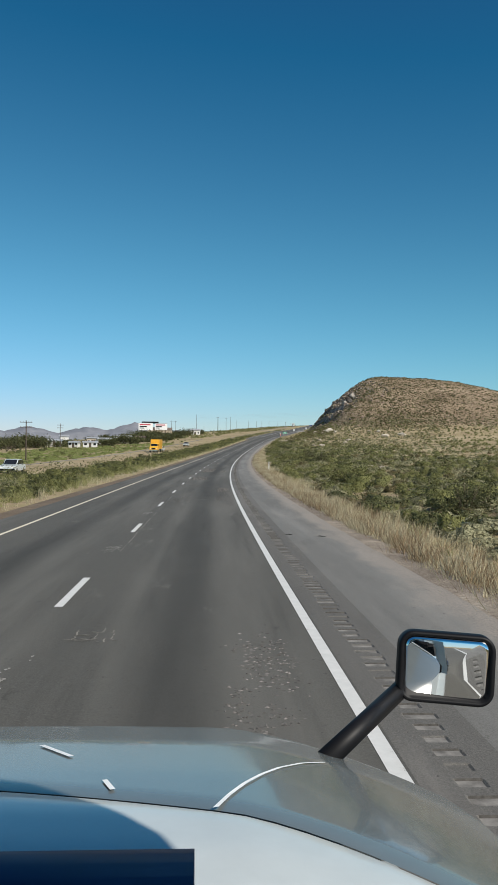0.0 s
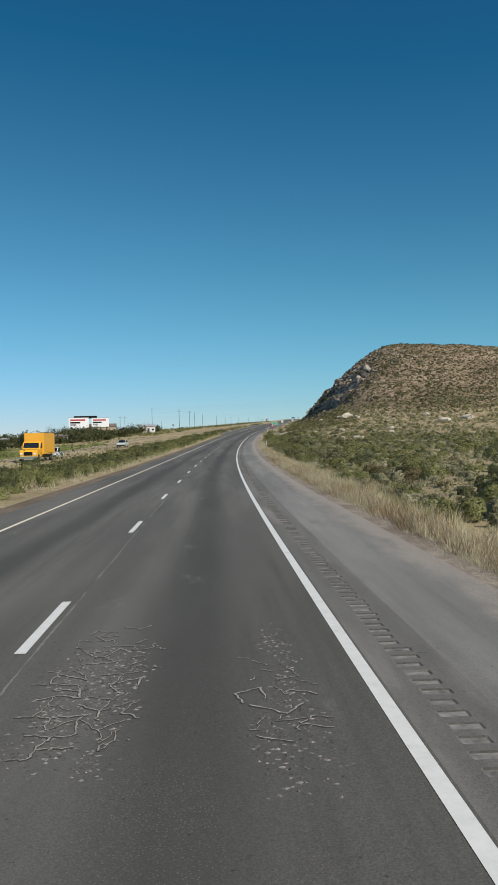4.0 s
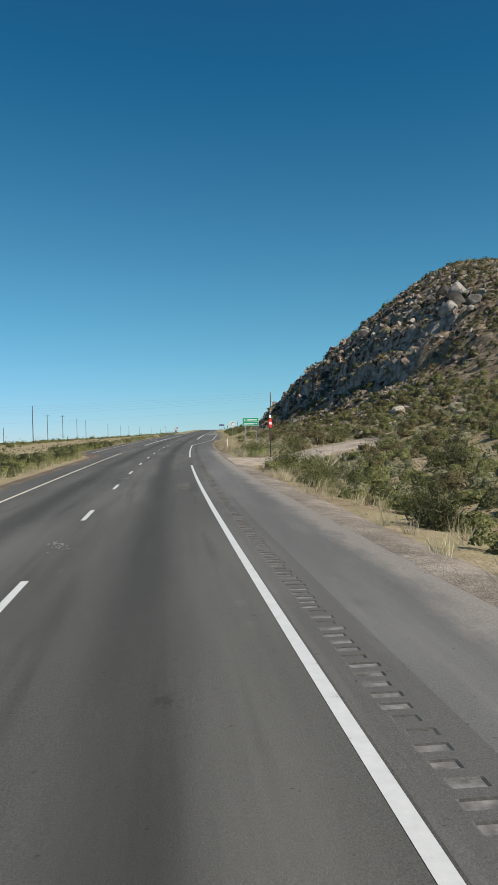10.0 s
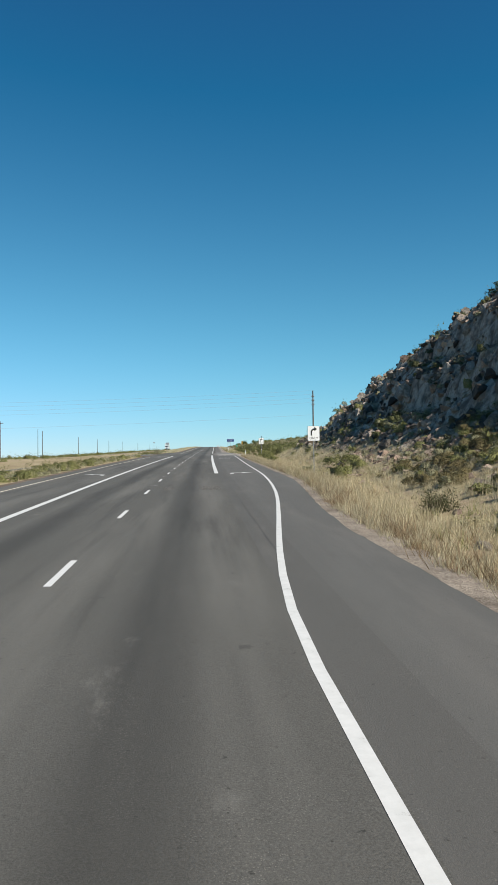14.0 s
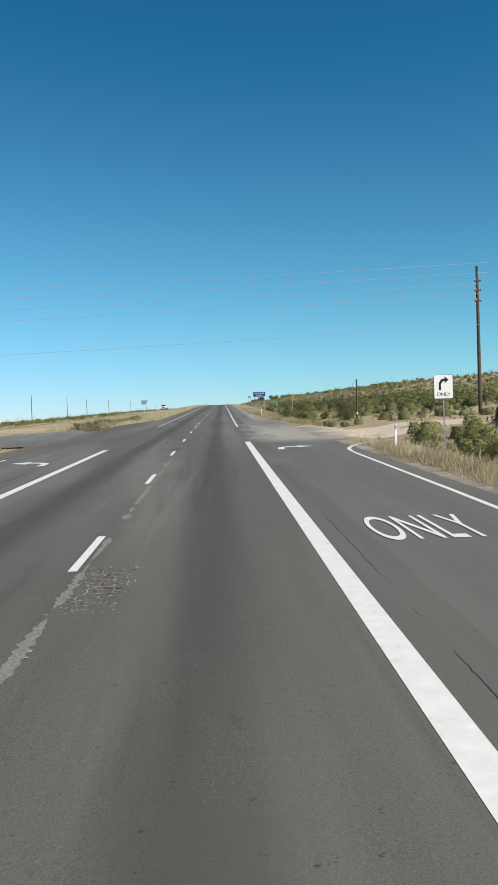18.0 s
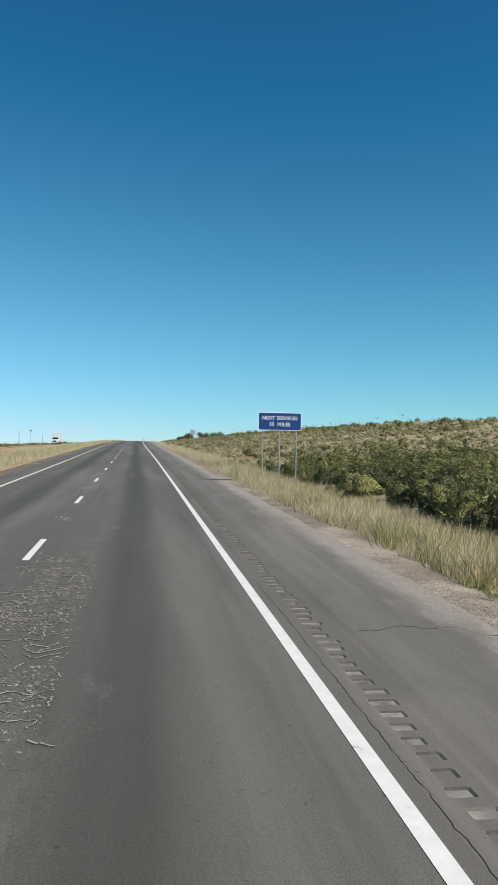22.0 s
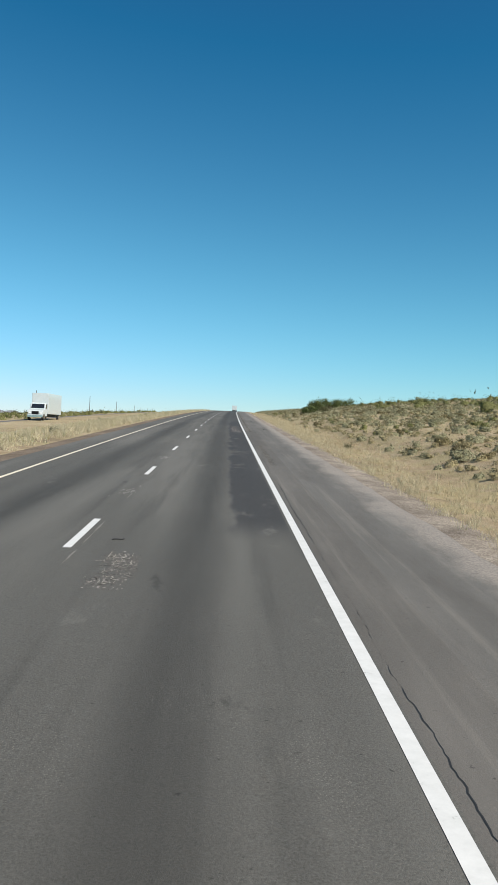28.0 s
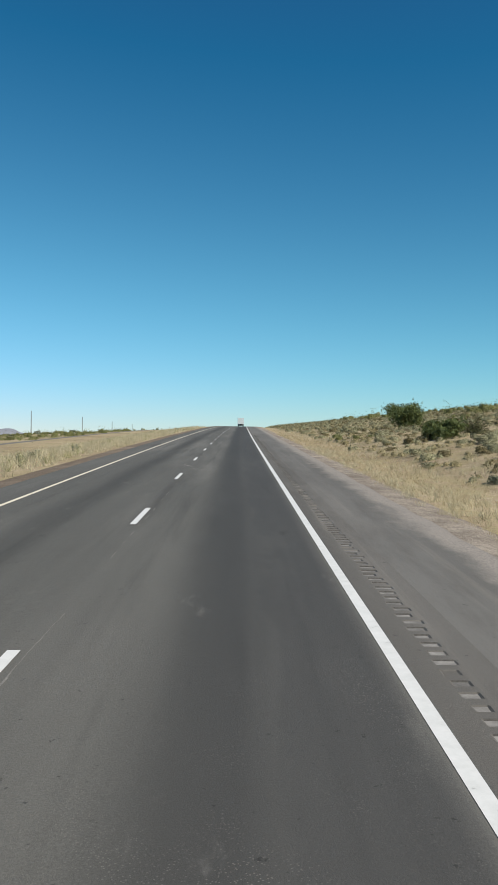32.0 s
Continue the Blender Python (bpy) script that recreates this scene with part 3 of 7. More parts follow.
sr = np.arange(-60, 1480, 2.0)
road = ribbon("road", sr, left_edge(sr), np.full(sr.shape, 0.10), 0.0, M_ROAD, 14, side=0.3)
tagged(road, "worn grey asphalt highway with two lanes", "road", kind="structure")
shoulder = ribbon("paved_shoulder", sr, 0.90, right_edge(sr), 0.0, M_SHOULDER, 6, side=0.3)
tagged(shoulder, "pale worn asphalt hard shoulder beside the lanes", "shoulder", kind="structure")
sg = np.arange(-60, 1480, 0.5)
g1 = ribbon("gravel_verge", sg, right_edge(sg) - 0.05 + 0.14 * (fbm(sg * 0.9, 0 * sg, 4, 81) - 0.6), right_edge(sg) + 1.45, np.array([0.002, 0.001, -0.04, -0.12, -0.2])[None, :] + np.zeros((len(sg), 1)), M_GRAVEL, 5)
tagged(g1, "pinkish grey gravel verge beside the asphalt", "gravel", kind="structure")
g2 = ribbon("gravel_verge", sr, left_edge(sr) - 1.5, left_edge(sr) + 0.05, np.array([-0.2, -0.12, -0.04, -0.004, 0.003])[None, :] + np.zeros((len(sr), 1)), M_GRAVEL_L, 5)
tagged(g2, "brown gravel verge beside the median", "gravel", kind="structure")

# rumble strip: milled grooves 0.3 m apart, plain paving in the turn lane
nth = np.repeat(np.arange(-20, 3279), 5)
ph = np.tile([0.0, 0.22, 0.27, 0.70, 0.76], 3299)
su = 0.305 * (nth + ph)
cut = np.where(((su > 412) & (su < 606)) | ((su > 785) & (su < 823)) | ((su > 837) & (su < 856)), 0.0, 1.0) * (0.55 + 0.45 * vnoise(su * 0.9, 0 * su, 73))
groove = np.where((ph > 0.25) & (ph < 0.72), -0.016, 0.0) * cut
# groove walls: crumbled edges, coloured darker to add the walls' shade
M_LIP = plain("crumbled_shady_wall", (0.062, 0.057, 0.050), 0.95, 0, 0.4, 25.0)
mid_ = 0.50 + 0.13 * ease(su, 320, 360) * (1 - ease(su, 415, 430))
inner, outer = mid_ - 0.12 + 0.05 * (hashed(nth, 3) - 0.5), mid_ + 0.11 - 0.06 * ease(su, 600, 640) + 0.09 * (hashed(nth, 5) - 0.5)
lift = np.zeros((len(su), 6))
lift[:, 2:4] = groove[:, None]
Sx = np.repeat(su[:, None], 6, 1)
Ox = np.stack([0 * su + 0.10, inner - 0.02, inner, outer, outer + 0.02, 0 * su + 0.90], 1)
Xx, Yx = plan(Sx, Ox)
rumble = mesh_ob("rumble_strip", np.stack([Xx, Yx, road_z(Sx) + lift], -1).reshape(-1, 3), grid_faces(len(su), 6)[:, ::-1], [M_RUMBLE, M_GROOVE, M_LIP], uv=np.stack([Sx, Ox], -1).reshape(-1, 2))
inside = np.zeros((len(su) - 1, 5), np.int32)
both, one = (groove[:-1] < -0.004) & (groove[1:] < -0.004), (groove[:-1] < -0.004) ^ (groove[1:] < -0.004)
inside[:, 2] = np.where(both & (hashed(nth[:-1], 9) < 0.85), 1, np.where(one & (hashed(nth[:-1], 11) < 0.8), 2, 0))
rumble.data.polygons.foreach_set("material_index", inside.ravel())
tagged(rumble, "rumble strip of grooves milled in the asphalt", "rumble strip", kind="structure")
for a, b in ((-60, -6), (1000, 1480)):
    q = np.arange(a, b + 0.1, 2.0)
    tagged(ribbon("rumble_strip", q, 0.10, 0.90, 0.0, M_SHOULDER), "plain asphalt between lane and shoulder", "rumble strip", kind="structure")

# opposite carriageway
so = np.arange(-60, 1480, 4.0)


def opp_z(s, o):
    return road_z(s) - 0.30 - 1.3 * ease(s, 500, 850)


opp = ribbon("opposite_road", so, -32.0, -20.5, 0.0, M_SHOULDER, 8, side=0.4, z=opp_z)
tagged(opp, "opposite carriageway of worn grey asphalt", "road", kind="structure")
for o, m in ((-21.6, M_YELLOW), (-28.9, M_WHITE)):
    tagged(ribbon("edge_line", so, o - 0.08, o + 0.08, 0.006, m, z=opp_z), "painted edge line on the opposite carriageway", "road marking", kind="structure")

# painted lines: ribbons 4 mm proud of the asphalt
LANE = 3.66


def line(name, s0, s1, o, width, mat, label, parent=road):
    q = np.arange(s0, s1 + 0.01, 1.0)
    oo = o(q) if callable(o) else np.full(q.shape, float(o))
    ob = ribbon(name, q, oo - width / 2, oo + width / 2, 0.004, mat)
    return tagged(ob, label, "road marking", kind="structure")


def turn_edge(s):
    return np.interp(s, [422, 425, 428, 431, 434, 439, 444, 448, 452, 458, 464, 471, 478, 500, 545, 560], [0.0, 0.08, 0.27, 0.52, 0.8, 1.28, 1.74, 2.08, 2.38, 2.74, 3.02, 3.26, 3.4, 3.55, 4.0, 4.05])


line("edge_line", -60, 363.5, 0.0, 0.14, M_WHITE, "solid white edge line on the asphalt")
line("edge_line", 378, 422, 0.0, 0.14, M_WHITE, "solid white edge line on the asphalt")
line("edge_line", 422, 560, turn_edge, 0.14, M_WHITE, "white edge line swinging round the turn lane")
line("lane_line", 476, 571, 0.0, 0.30, M_WHITE, "wide solid white line beside the turn lane")
line("edge_line", 597, 1480, 0.0, 0.14, M_WHITE, "solid white edge line on the asphalt")
line("edge_line", -60, 396, -7.32, 0.12, M_YELLOW, "solid faded yellow edge line beside the median")
line("edge_line", 400, 562, -10.95, 0.12, M_YELLOW, "solid faded yellow edge line beside the median")
line("edge_line", 604, 1480, -7.32, 0.12, M_YELLOW, "solid faded yellow edge line beside the median")
line("lane_line", 432, 567, -7.25, 0.26, M_WHITE, "wide solid white line beside the left turn lane")
# the edge line's bend into the side road
q = np.linspace(0, 1, 18)
cs, co = 560 + 10.5 * np.sin(q * np.pi / 2), 4.05 + 9 * (1 - np.cos(q * np.pi / 2))
w = 0.085
ns, no = -(np.cos(q * np.pi / 2)), np.sin(q * np.pi / 2)
sa, oa = cs + w * np.gradient(co) / np.hypot(np.gradient(cs), np.gradient(co)), co - w * np.gradient(cs) / np.hypot(np.gradient(cs), np.gradient(co))
sb, ob_ = cs * 2 - sa, co * 2 - oa
P1, P2 = np.stack(plan(sa, oa), -1), np.stack(plan(sb, ob_), -1)
vz = road_z(cs) + 0.02
bend = mesh_ob("edge_line", np.concatenate([np.c_[P1, vz], np.c_[P2, vz]]), [[i, i + 1, i + 19, i + 18] for i in range(17)], M_WHITE)
tagged(bend, "white edge line bending into the side road", "road marking", kind="structure")

# dashes of the lane line: 3.05 m long, 12.19 m apart, each its own piece
dash_me = None
for i in range(-3, 110):
    s = 2.09 + 12.19 * i
    if dash_me is None:
        d = mesh_ob("dash", [(-0.065, -1.5, 0), (0.065, -1.5, 0), (0.065, 1.5, 0), (-0.065, 1.5, 0)], [[0, 1, 2, 3]], M_WHITE)
        dash_me = d.data
    else:
        d = new("dash", dash_me)
    x, y = plan(s, -LANE)
    d.matrix_world = pose(float(x), float(y), float(road_z(s)) + 0.006, math.degrees(math.atan(float(road_z(s + 1) - road_z(s - 1)) / 2)), 0, -math.degrees(float(heading(s))))
    d.parent = road
# pale worn remains half-way between the dashes
worn_me = None
for i in range(-1, 80):
    s = 8.2 + 12.19 * i + random.uniform(-0.4, 0.4)
    if random.random() < 0.35:
        continue
    if worn_me is None:
        bm = bmesh.new()
        for _ in range(40):
            cx, cy = random.gauss(0, 0.11), random.gauss(0, 0.4)
            vs = [bm.verts.new((cx + math.cos(a) * random.uniform(0.008, 0.04), cy + math.sin(a) * random.uniform(0.01, 0.07), random.uniform(0, 0.003))) for a in [k * math.tau / 5 for k in range(5)]]
            bm.faces.new(vs)
        d = part("worn_mark", bm, M_WORN)
        worn_me = d.data
    else:
        d = new("worn_mark", worn_me)
    x, y = plan(s, -LANE + random.uniform(-0.1, 0.1))
    d.matrix_world = pose(float(x), float(y), float(road_z(s)) + 0.008, math.degrees(math.atan(float(road_z(s + 1) - road_z(s - 1)) / 2)), 0, -math.degrees(float(heading(s))) + random.uniform(-15, 15))
    d.parent = road

# ---------------------------------------------------------------- plants and stones
rng = np.random.default_rng(7)


def tri_cloud(centres, size, up=0.3, slim=False):
    """One small leaf triangle at each centre."""
    n = len(centres)
    a = rng.normal(size=(n, 3))
    a /= np.linalg.norm(a, axis=1)[:, None]
    b = rng.normal(size=(n, 3)) + np.array([0, 0, up])
    b -= (b * a).sum(1)[:, None] * a
    b /= np.linalg.norm(b, axis=1)[:, None]
    sz = (size * rng.uniform(0.6, 1.4, n))[:, None]
    wide, long = (0.28, 1.5) if slim else (0.46, 1.0)
    v = np.stack([centres - a * sz * wide, centres + a * sz * wide, centres + b * sz * long], 1).reshape(-1, 3)
    return v, np.arange(3 * n).reshape(-1, 3)


def lump(rings, segs, radius, height, rough):
    """A low, knobbly mound: the shaded inside of a bush."""
    el = np.linspace(0, math.pi / 2, rings + 1)[:-1]
    th = np.arange(segs) * math.tau / segs
    E, T = np.meshgrid(el, th, indexing="ij")
    T = T + rng.uniform(-0.4, 0.4, T.shape) * math.tau / segs
    r = 1 + rng.uniform(-rough, rough, T.shape)
    v = np.stack([np.cos(T) * np.cos(E) * radius * r, np.sin(T) * np.cos(E) * radius * r, np.sin(E) * height * r], -1).reshape(-1, 3)
    v = np.concatenate([v, [[0, 0, height]]])
    f = []
    for i in range(rings - 1):
        for j in range(segs):
            a, b = i * segs + j, i * segs + (j + 1) % segs
            f += [(a, b, b + segs), (a, b + segs, a + segs)]
    for j in range(segs):
        f.append(((rings - 1) * segs + j, (rings - 1) * segs + (j + 1) % segs, rings * segs))
    return v, np.array(f)


def joined(*meshes):
    v, f, n = [], [], 0
    for a, b in meshes:
        v.append(a)
        f.append(b + n)
        n += len(a)
    return np.concatenate(v), np.concatenate(f)


def bush_cloud(n, leaf, spiky=0.5, clumps=14, height=1.0, core=None):
    """A bush one metre wide and high: leaf clumps on branching sprays over a hollow, uneven dome."""
    th = rng.uniform(0, math.tau, clumps)
    el = np.arcsin(rng.uniform(0.08, 1.0, clumps))
    r = rng.uniform(0.4, 1.12, clumps)
    c = np.stack([np.cos(th) * np.cos(el) * 0.5 * r, np.sin(th) * np.cos(el) * 0.5 * r, np.sin(el) * height * r], 1)
    k = rng.integers(0, clumps, n)
    f = rng.uniform(0.45, 1.12, n)[:, None]
    spread = (0.05 + 0.11 * (1 - spiky)) * rng.uniform(0.5, 1.5, (n, 1))
    p = c[k] * f + rng.normal(size=(n, 3)) * spread
    p[:, 2] = np.maximum(p[:, 2], 0.02)
    cloud = tri_cloud(p, leaf, 1.1 if leaf < 0.1 else 0.6, True)
    if core is None:
        return cloud
    lumps = [lump(core[0], core[1], 0.34, 0.50 * height, 0.4)]
    for _ in range(core[2]):
        q = rng.uniform(0.16, 0.28)
        v, f = lump(core[0], core[1], q, q * rng.uniform(1.2, 2.0) * height, 0.4)
        a, d = rng.uniform(0, math.tau), rng.uniform(0.15, 0.38)
        lumps.append((v + np.array([math.cos(a) * d, math.sin(a) * d, rng.uniform(0.0, 0.32) * height]), f))
    return joined(cloud, *lumps)


def tuft(n, h=1.0, lean=0.45, w=0.011):
    """A tuft of grass one metre high with n bent blades."""
    th = rng.uniform(0, math.tau, n)
    ln = rng.uniform(0.1, 1.0, n) * lean
    hh = rng.uniform(0.55, 1.0, n) * h
    base = rng.normal(size=(n, 2)) * 0.16
    top = base + np.stack([np.cos(th), np.sin(th)], 1) * ln[:, None]
    side = np.stack([-np.sin(th + 1), np.cos(th + 1)], 1) * w
    v = np.zeros((n, 3, 3))
    v[:, 0, :2], v[:, 1, :2], v[:, 2, :2], v[:, 2, 2] = base - side, base + side, top, hh
    return v.reshape(-1, 3), np.arange(3 * n).reshape(-1, 3)


def stone(n=14, flat=0.7, sub=0):
    """An angular stone one metre across."""
    bm = bmesh.new()
    for _ in range(n):
        d = Vector(rng.normal(size=3)).normalized() * rng.uniform(0.42, 0.55)
        bm.verts.new((d.x, d.y, d.z * flat))
    r = bmesh.ops.convex_hull(bm, input=bm.verts)
    bmesh.ops.delete(bm, geom=[g for g in r["geom_interior"] if isinstance(g, bmesh.types.BMVert)], context="VERTS")
    bmesh.ops.triangulate(bm, faces=bm.faces)
    bm.verts.ensure_lookup_table()
    v = np.array([q.co[:] for q in bm.verts])
    f = np.array([[q.index for q in p.verts] for p in bm.faces])
    bm.free()
    return v, f


def strew(name, templates, s, o, size, mat, label, category, tall=1.0, sink=0.0, tilt=0.0):
    """Many copies of small templates joined into one mesh on the land."""
    if len(s) == 0:
        return None
    x, y = plan(s, o)
    z = land_z(s, o) - sink * size
    spin = rng.uniform(0, math.tau, len(s))
    which = rng.integers(0, len(templates), len(s))
    tall = np.broadcast_to(tall, s.shape) * rng.uniform(0.8, 1.2, len(s))
    V, F, base = [], [], 0
    for t, (tv, tf) in enumerate(templates):
        i = np.where(which == t)[0]
        if not len(i):
            continue
        c, sn = np.cos(spin[i])[:, None], np.sin(spin[i])[:, None]
        px, py, pz = tv[None, :, 0], tv[None, :, 1], tv[None, :, 2]
        zz = pz * (size[i] * tall[i])[:, None]
        lean = tilt * size[i][:, None] * pz
        vv = np.stack([(px * c - py * sn) * size[i][:, None] + x[i][:, None] + lean, (px * sn + py * c) * size[i][:, None] + y[i][:, None], zz + z[i][:, None]], -1)
        ff = tf[None] + (base + np.arange(len(i)) * len(tv))[:, None, None]
        V.append(vv.reshape(-1, 3))
        F.append(ff.reshape(-1, 3))
        base += len(i) * len(tv)
    ob = mesh_ob(name, np.concatenate(V), np.concatenate(F), mat, smooth=category in ("scrub", "grass"))
    return tagged(ob, label, category, kind="stuff")


def spots(n, s0, s1, o0, o1, keep=None, skew=1.0):
    s = rng.uniform(s0, s1, n)
    o = o0 + (o1 - o0) * rng.uniform(0, 1, n) ** skew
    ok = np.ones(n, bool) if keep is None else rng.uniform(0, 1, n) < keep(s, o)
    # nothing grows on the paving, its gravel, the tracks or the opposite road
    ok &= (o > right_edge(s) + 0.85 - 0.78 * (1 - ease(s, 170, 215)) - 0.62 * ease(s, 648, 662) * (1 - ease(s, 725, 760)) - 0.35 * ease(s, 725, 760) - 0.55 * ease(s, 385, 398) * (1 - ease(s, 556, 566))) | (o < left_edge(s) - 1.3)
    ok &= ~((o < -19.6) & (o > -33))
    # little holds on the bare cliff
    x, y = plan(s, o)
    ok &= ~((hill_z(s, o, x, y)[1] > 0.13) & (hill_r(x, y)[1] < -5) & (rng.uniform(0, 1, n) < 0.78))
    ok &= ~((s > 362) & (s < 376) & (o > 0) & (o < 14))
    ok &= ~((np.abs(s - 583 - 0.12 * o) < 9 + 60 / (o + 4) * (o > 0)) & (o > 0) & (o < 90))
    ok &= ~((s > 574) & (s < 606) & (o < 0) & (o > -22))
    return s[ok], o[ok]


far_bush = [bush_cloud(44, 0.115, 0.25, 14, core=(2, 6, 1)) for _ in range(10)]
mid_bush = [bush_cloud(170, 0.085, 0.45, 26, core=(2, 6, 3)) for _ in range(10)]
tiny_bush = [bush_cloud(12, 0.21, 0.3, 9, core=(2, 5, 0)) for _ in range(10)]
tufts = [tuft(10, 1.0, 0.6, 0.02) for _ in range(8)]
thick_tufts = [tuft(20, 1.0, 0.7, 0.017) for _ in range(8)]
stones = [stone(8) for _ in range(7)]


def scrub(name, s, o, size, mat, label, tall, fine=13.5):
    """Leafier bushes near the road, plainer ones farther out."""
    d = np.abs(o + 3)
    for kind, ok in ((mid_bush, (d < fine) & (o > 0)), (far_bush, ((d >= fine) | (o < 0)) & (d < max(30, fine))), (tiny_bush, d >= max(30, fine))):
        strew(name, kind, s[ok], o[ok], size[ok], mat, label, "scrub", tall)


def clumpy(scale, lo, hi, k):
    return lambda s, o: ease(fbm(s * scale, o * scale, 3, k), lo, hi)


# dry grass along the right verge, then thinner up the slope
a, b = spots(14500, -5, 960, 3.1, 6.8, lambda s, o: (0.35 + 0.65 * clumpy(0.35, 0.35, 0.6, 31)(s, o)) * (1 - 0.75 * ease(s, 290, 320) * (1 - ease(s, 376, 384))), 1.3)
strew("dry_grass", thick_tufts, a, b, rng.uniform(0.3, 0.75, len(a)) * (1 - 0.42 * ease(a, 630, 700)), M_GRASS, "dry tan grass along the verge of the road", "grass", 0.9)
a, b = spots(5200, 0, 720, 3.3, 7.5, lambda s, o: 0.75 * clumpy(0.3, 0.42, 0.62, 34)(s, o) * (1 - 0.8 * ease(s, 290, 320) * (1 - ease(s, 376, 384))), 1.1)
strew("brown_grass", thick_tufts, a, b, rng.uniform(0.4, 0.85, len(a)), M_REDGRASS, "reddish-brown seeding grass along the verge", "grass", 0.85)
a = np.concatenate([rng.uniform(-5, 215, 2500), rng.uniform(388, 562, 2300)])
b = right_edge(a) + 0.22 + 1.3 * rng.uniform(0, 1, len(a))
k = rng.uniform(0, 1, len(a)) < 0.5
strew("brown_grass", thick_tufts, a[k], b[k], rng.uniform(0.35, 0.7, k.sum()), M_REDGRASS, "dense reddish-tan grass at the edge of the asphalt", "grass", 0.85)
strew("dry_grass", thick_tufts, a[~k], b[~k], rng.uniform(0.35, 0.7, (~k).sum()), M_GRASS, "dense tan grass at the edge of the asphalt", "grass", 0.85)
a, b = spots(64, 292, 361, 4.6, 9.5, None, 1.2)
strew("verge_bushes", mid_bush, a, b, rng.uniform(0.7, 1.6, len(a)), M_GREEN, "yellow-green bushes along the gravel before the track", "scrub", 0.65)
a, b = rng.uniform(377.5, 387, 16), rng.uniform(5.2, 7.8, 16)
strew("verge_bushes", mid_bush, a, b, rng.uniform(1.1, 1.8, len(a)), M_FIELD, "bright yellow-green bushes beside the track", "scrub", 0.75)
a, b = spots(26, 376, 398, 4.4, 8.0, None, 1.0)
strew("verge_bushes", mid_bush, a, b, rng.uniform(0.7, 1.3, len(a)), M_GREEN, "yellow-green bushes along the gravel past the track", "scrub", 0.55)
a, b = spots(3600, 645, 735, 3.0, 7.6, None, 0.9)
strew("dry_grass", thick_tufts, a, b, rng.uniform(0.35, 0.75, len(a)), M_GRASS, "tall golden grass overhanging the edge of the asphalt", "grass", 0.85)
a, b = spots(9000, 690, 1010, 3.0, 8.5, lambda s, o: 0.5 + 0.5 * clumpy(0.3, 0.3, 0.55, 36)(s, o), 1.15)
strew("dry_grass", tufts, a, b, rng.uniform(0.16, 0.34, len(a)), M_SHORT, "short golden grass between the asphalt and the shrubs", "grass", 0.8)
a, b = spots(14000, 0, 700, 5.0, 24, lambda s, o: 0.75 * clumpy(0.15, 0.4, 0.62, 33)(s, o), 1.6)
strew("dry_grass", tufts, a, b, rng.uniform(0.25, 0.6, len(a)), M_GRASS, "dry tan grass between the shrubs", "grass", 0.9)
a, b = spots(15000, 640, 1060, 4.4, 34, lambda s, o: 0.85 * clumpy(0.12, 0.35, 0.55, 35)(s, o), 1.2)
strew("dry_grass", tufts, a, b, rng.uniform(0.18, 0.36, len(a)), M_SHORT, "short dry tan grass on the slope", "grass", 0.8)
a, b = spots(9000, 640, 1060, 7.0, 42, lambda s, o: 0.3 + 0.7 * clumpy(0.14, 0.35, 0.55, 40)(s, o), 1.3)
strew("dry_grass", tufts, a, b, rng.uniform(0.28, 0.6, len(a)), M_GRASS, "straw-coloured bunch grass among the shrubs of the slope", "grass", 0.8)
a, b = spots(5000, 0, 640, 4.6, 20, lambda s, o: 0.8 * clumpy(0.1, 0.45, 0.62, 39)(s, o), 1.5)
strew("green_grass", thick_tufts, a, b, rng.uniform(0.35, 0.75, len(a)), M_GRASS_G, "yellow-green weeds beside the road", "grass", 0.9)
a, b = spots(1900, 600, 705, 3.4, 8.2, lambda s, o: 0.8 * clumpy(0.25, 0.4, 0.6, 38)(s, o))
strew("green_grass", thick_tufts, a, b, rng.uniform(0.4, 0.8, len(a)), M_GRASS_G, "yellow-green weeds among the golden verge grass", "grass", 0.9)
# the roadside behind the truck
a, b = spots(700, -58, -4, 3.2, 7.5, None, 1.1)
strew("dry_grass", tufts, a, b, rng.uniform(0.35, 0.75, len(a)), M_GRASS, "dry tan grass beside the road behind the truck", "grass", 0.9)
a, b = spots(260, -58, -5, 6.0, 40, None, 1.2)
strew("roadside_scrub", mid_bush, a, b, rng.uniform(0.9, 2.2, len(a)), M_GREEN, "green creosote scrub behind the truck", "scrub", 0.7)
# median
a, b = spots(12500, 20, 1100, -19.5, -10, lambda s, o: 0.3 + 0.6 * clumpy(0.12, 0.3, 0.55, 41)(s, o))
strew("dry_grass", tufts, a, b, rng.uniform(0.35, 0.8, len(a)), M_GRASS, "dry tan grass on the median", "grass", 0.9)
a, b = spots(5500, 20, 420, -18.5, -10.6, lambda s, o: 0.9 * clumpy(0.1, 0.3, 0.5, 43)(s, o))
strew("green_grass", thick_tufts, a, b, rng.uniform(0.4, 0.9, len(a)), M_GRASS_G, "yellow-green weeds on the median", "grass", 0.9)
a, b = spots(5000, 60, 1150, -130, -33, None, 0.6)
strew("dry_grass", tufts, a, b, rng.uniform(0.5, 1.1, len(a)), M_GRASS_G, "pale grass beyond the opposite road", "grass", 0.7)

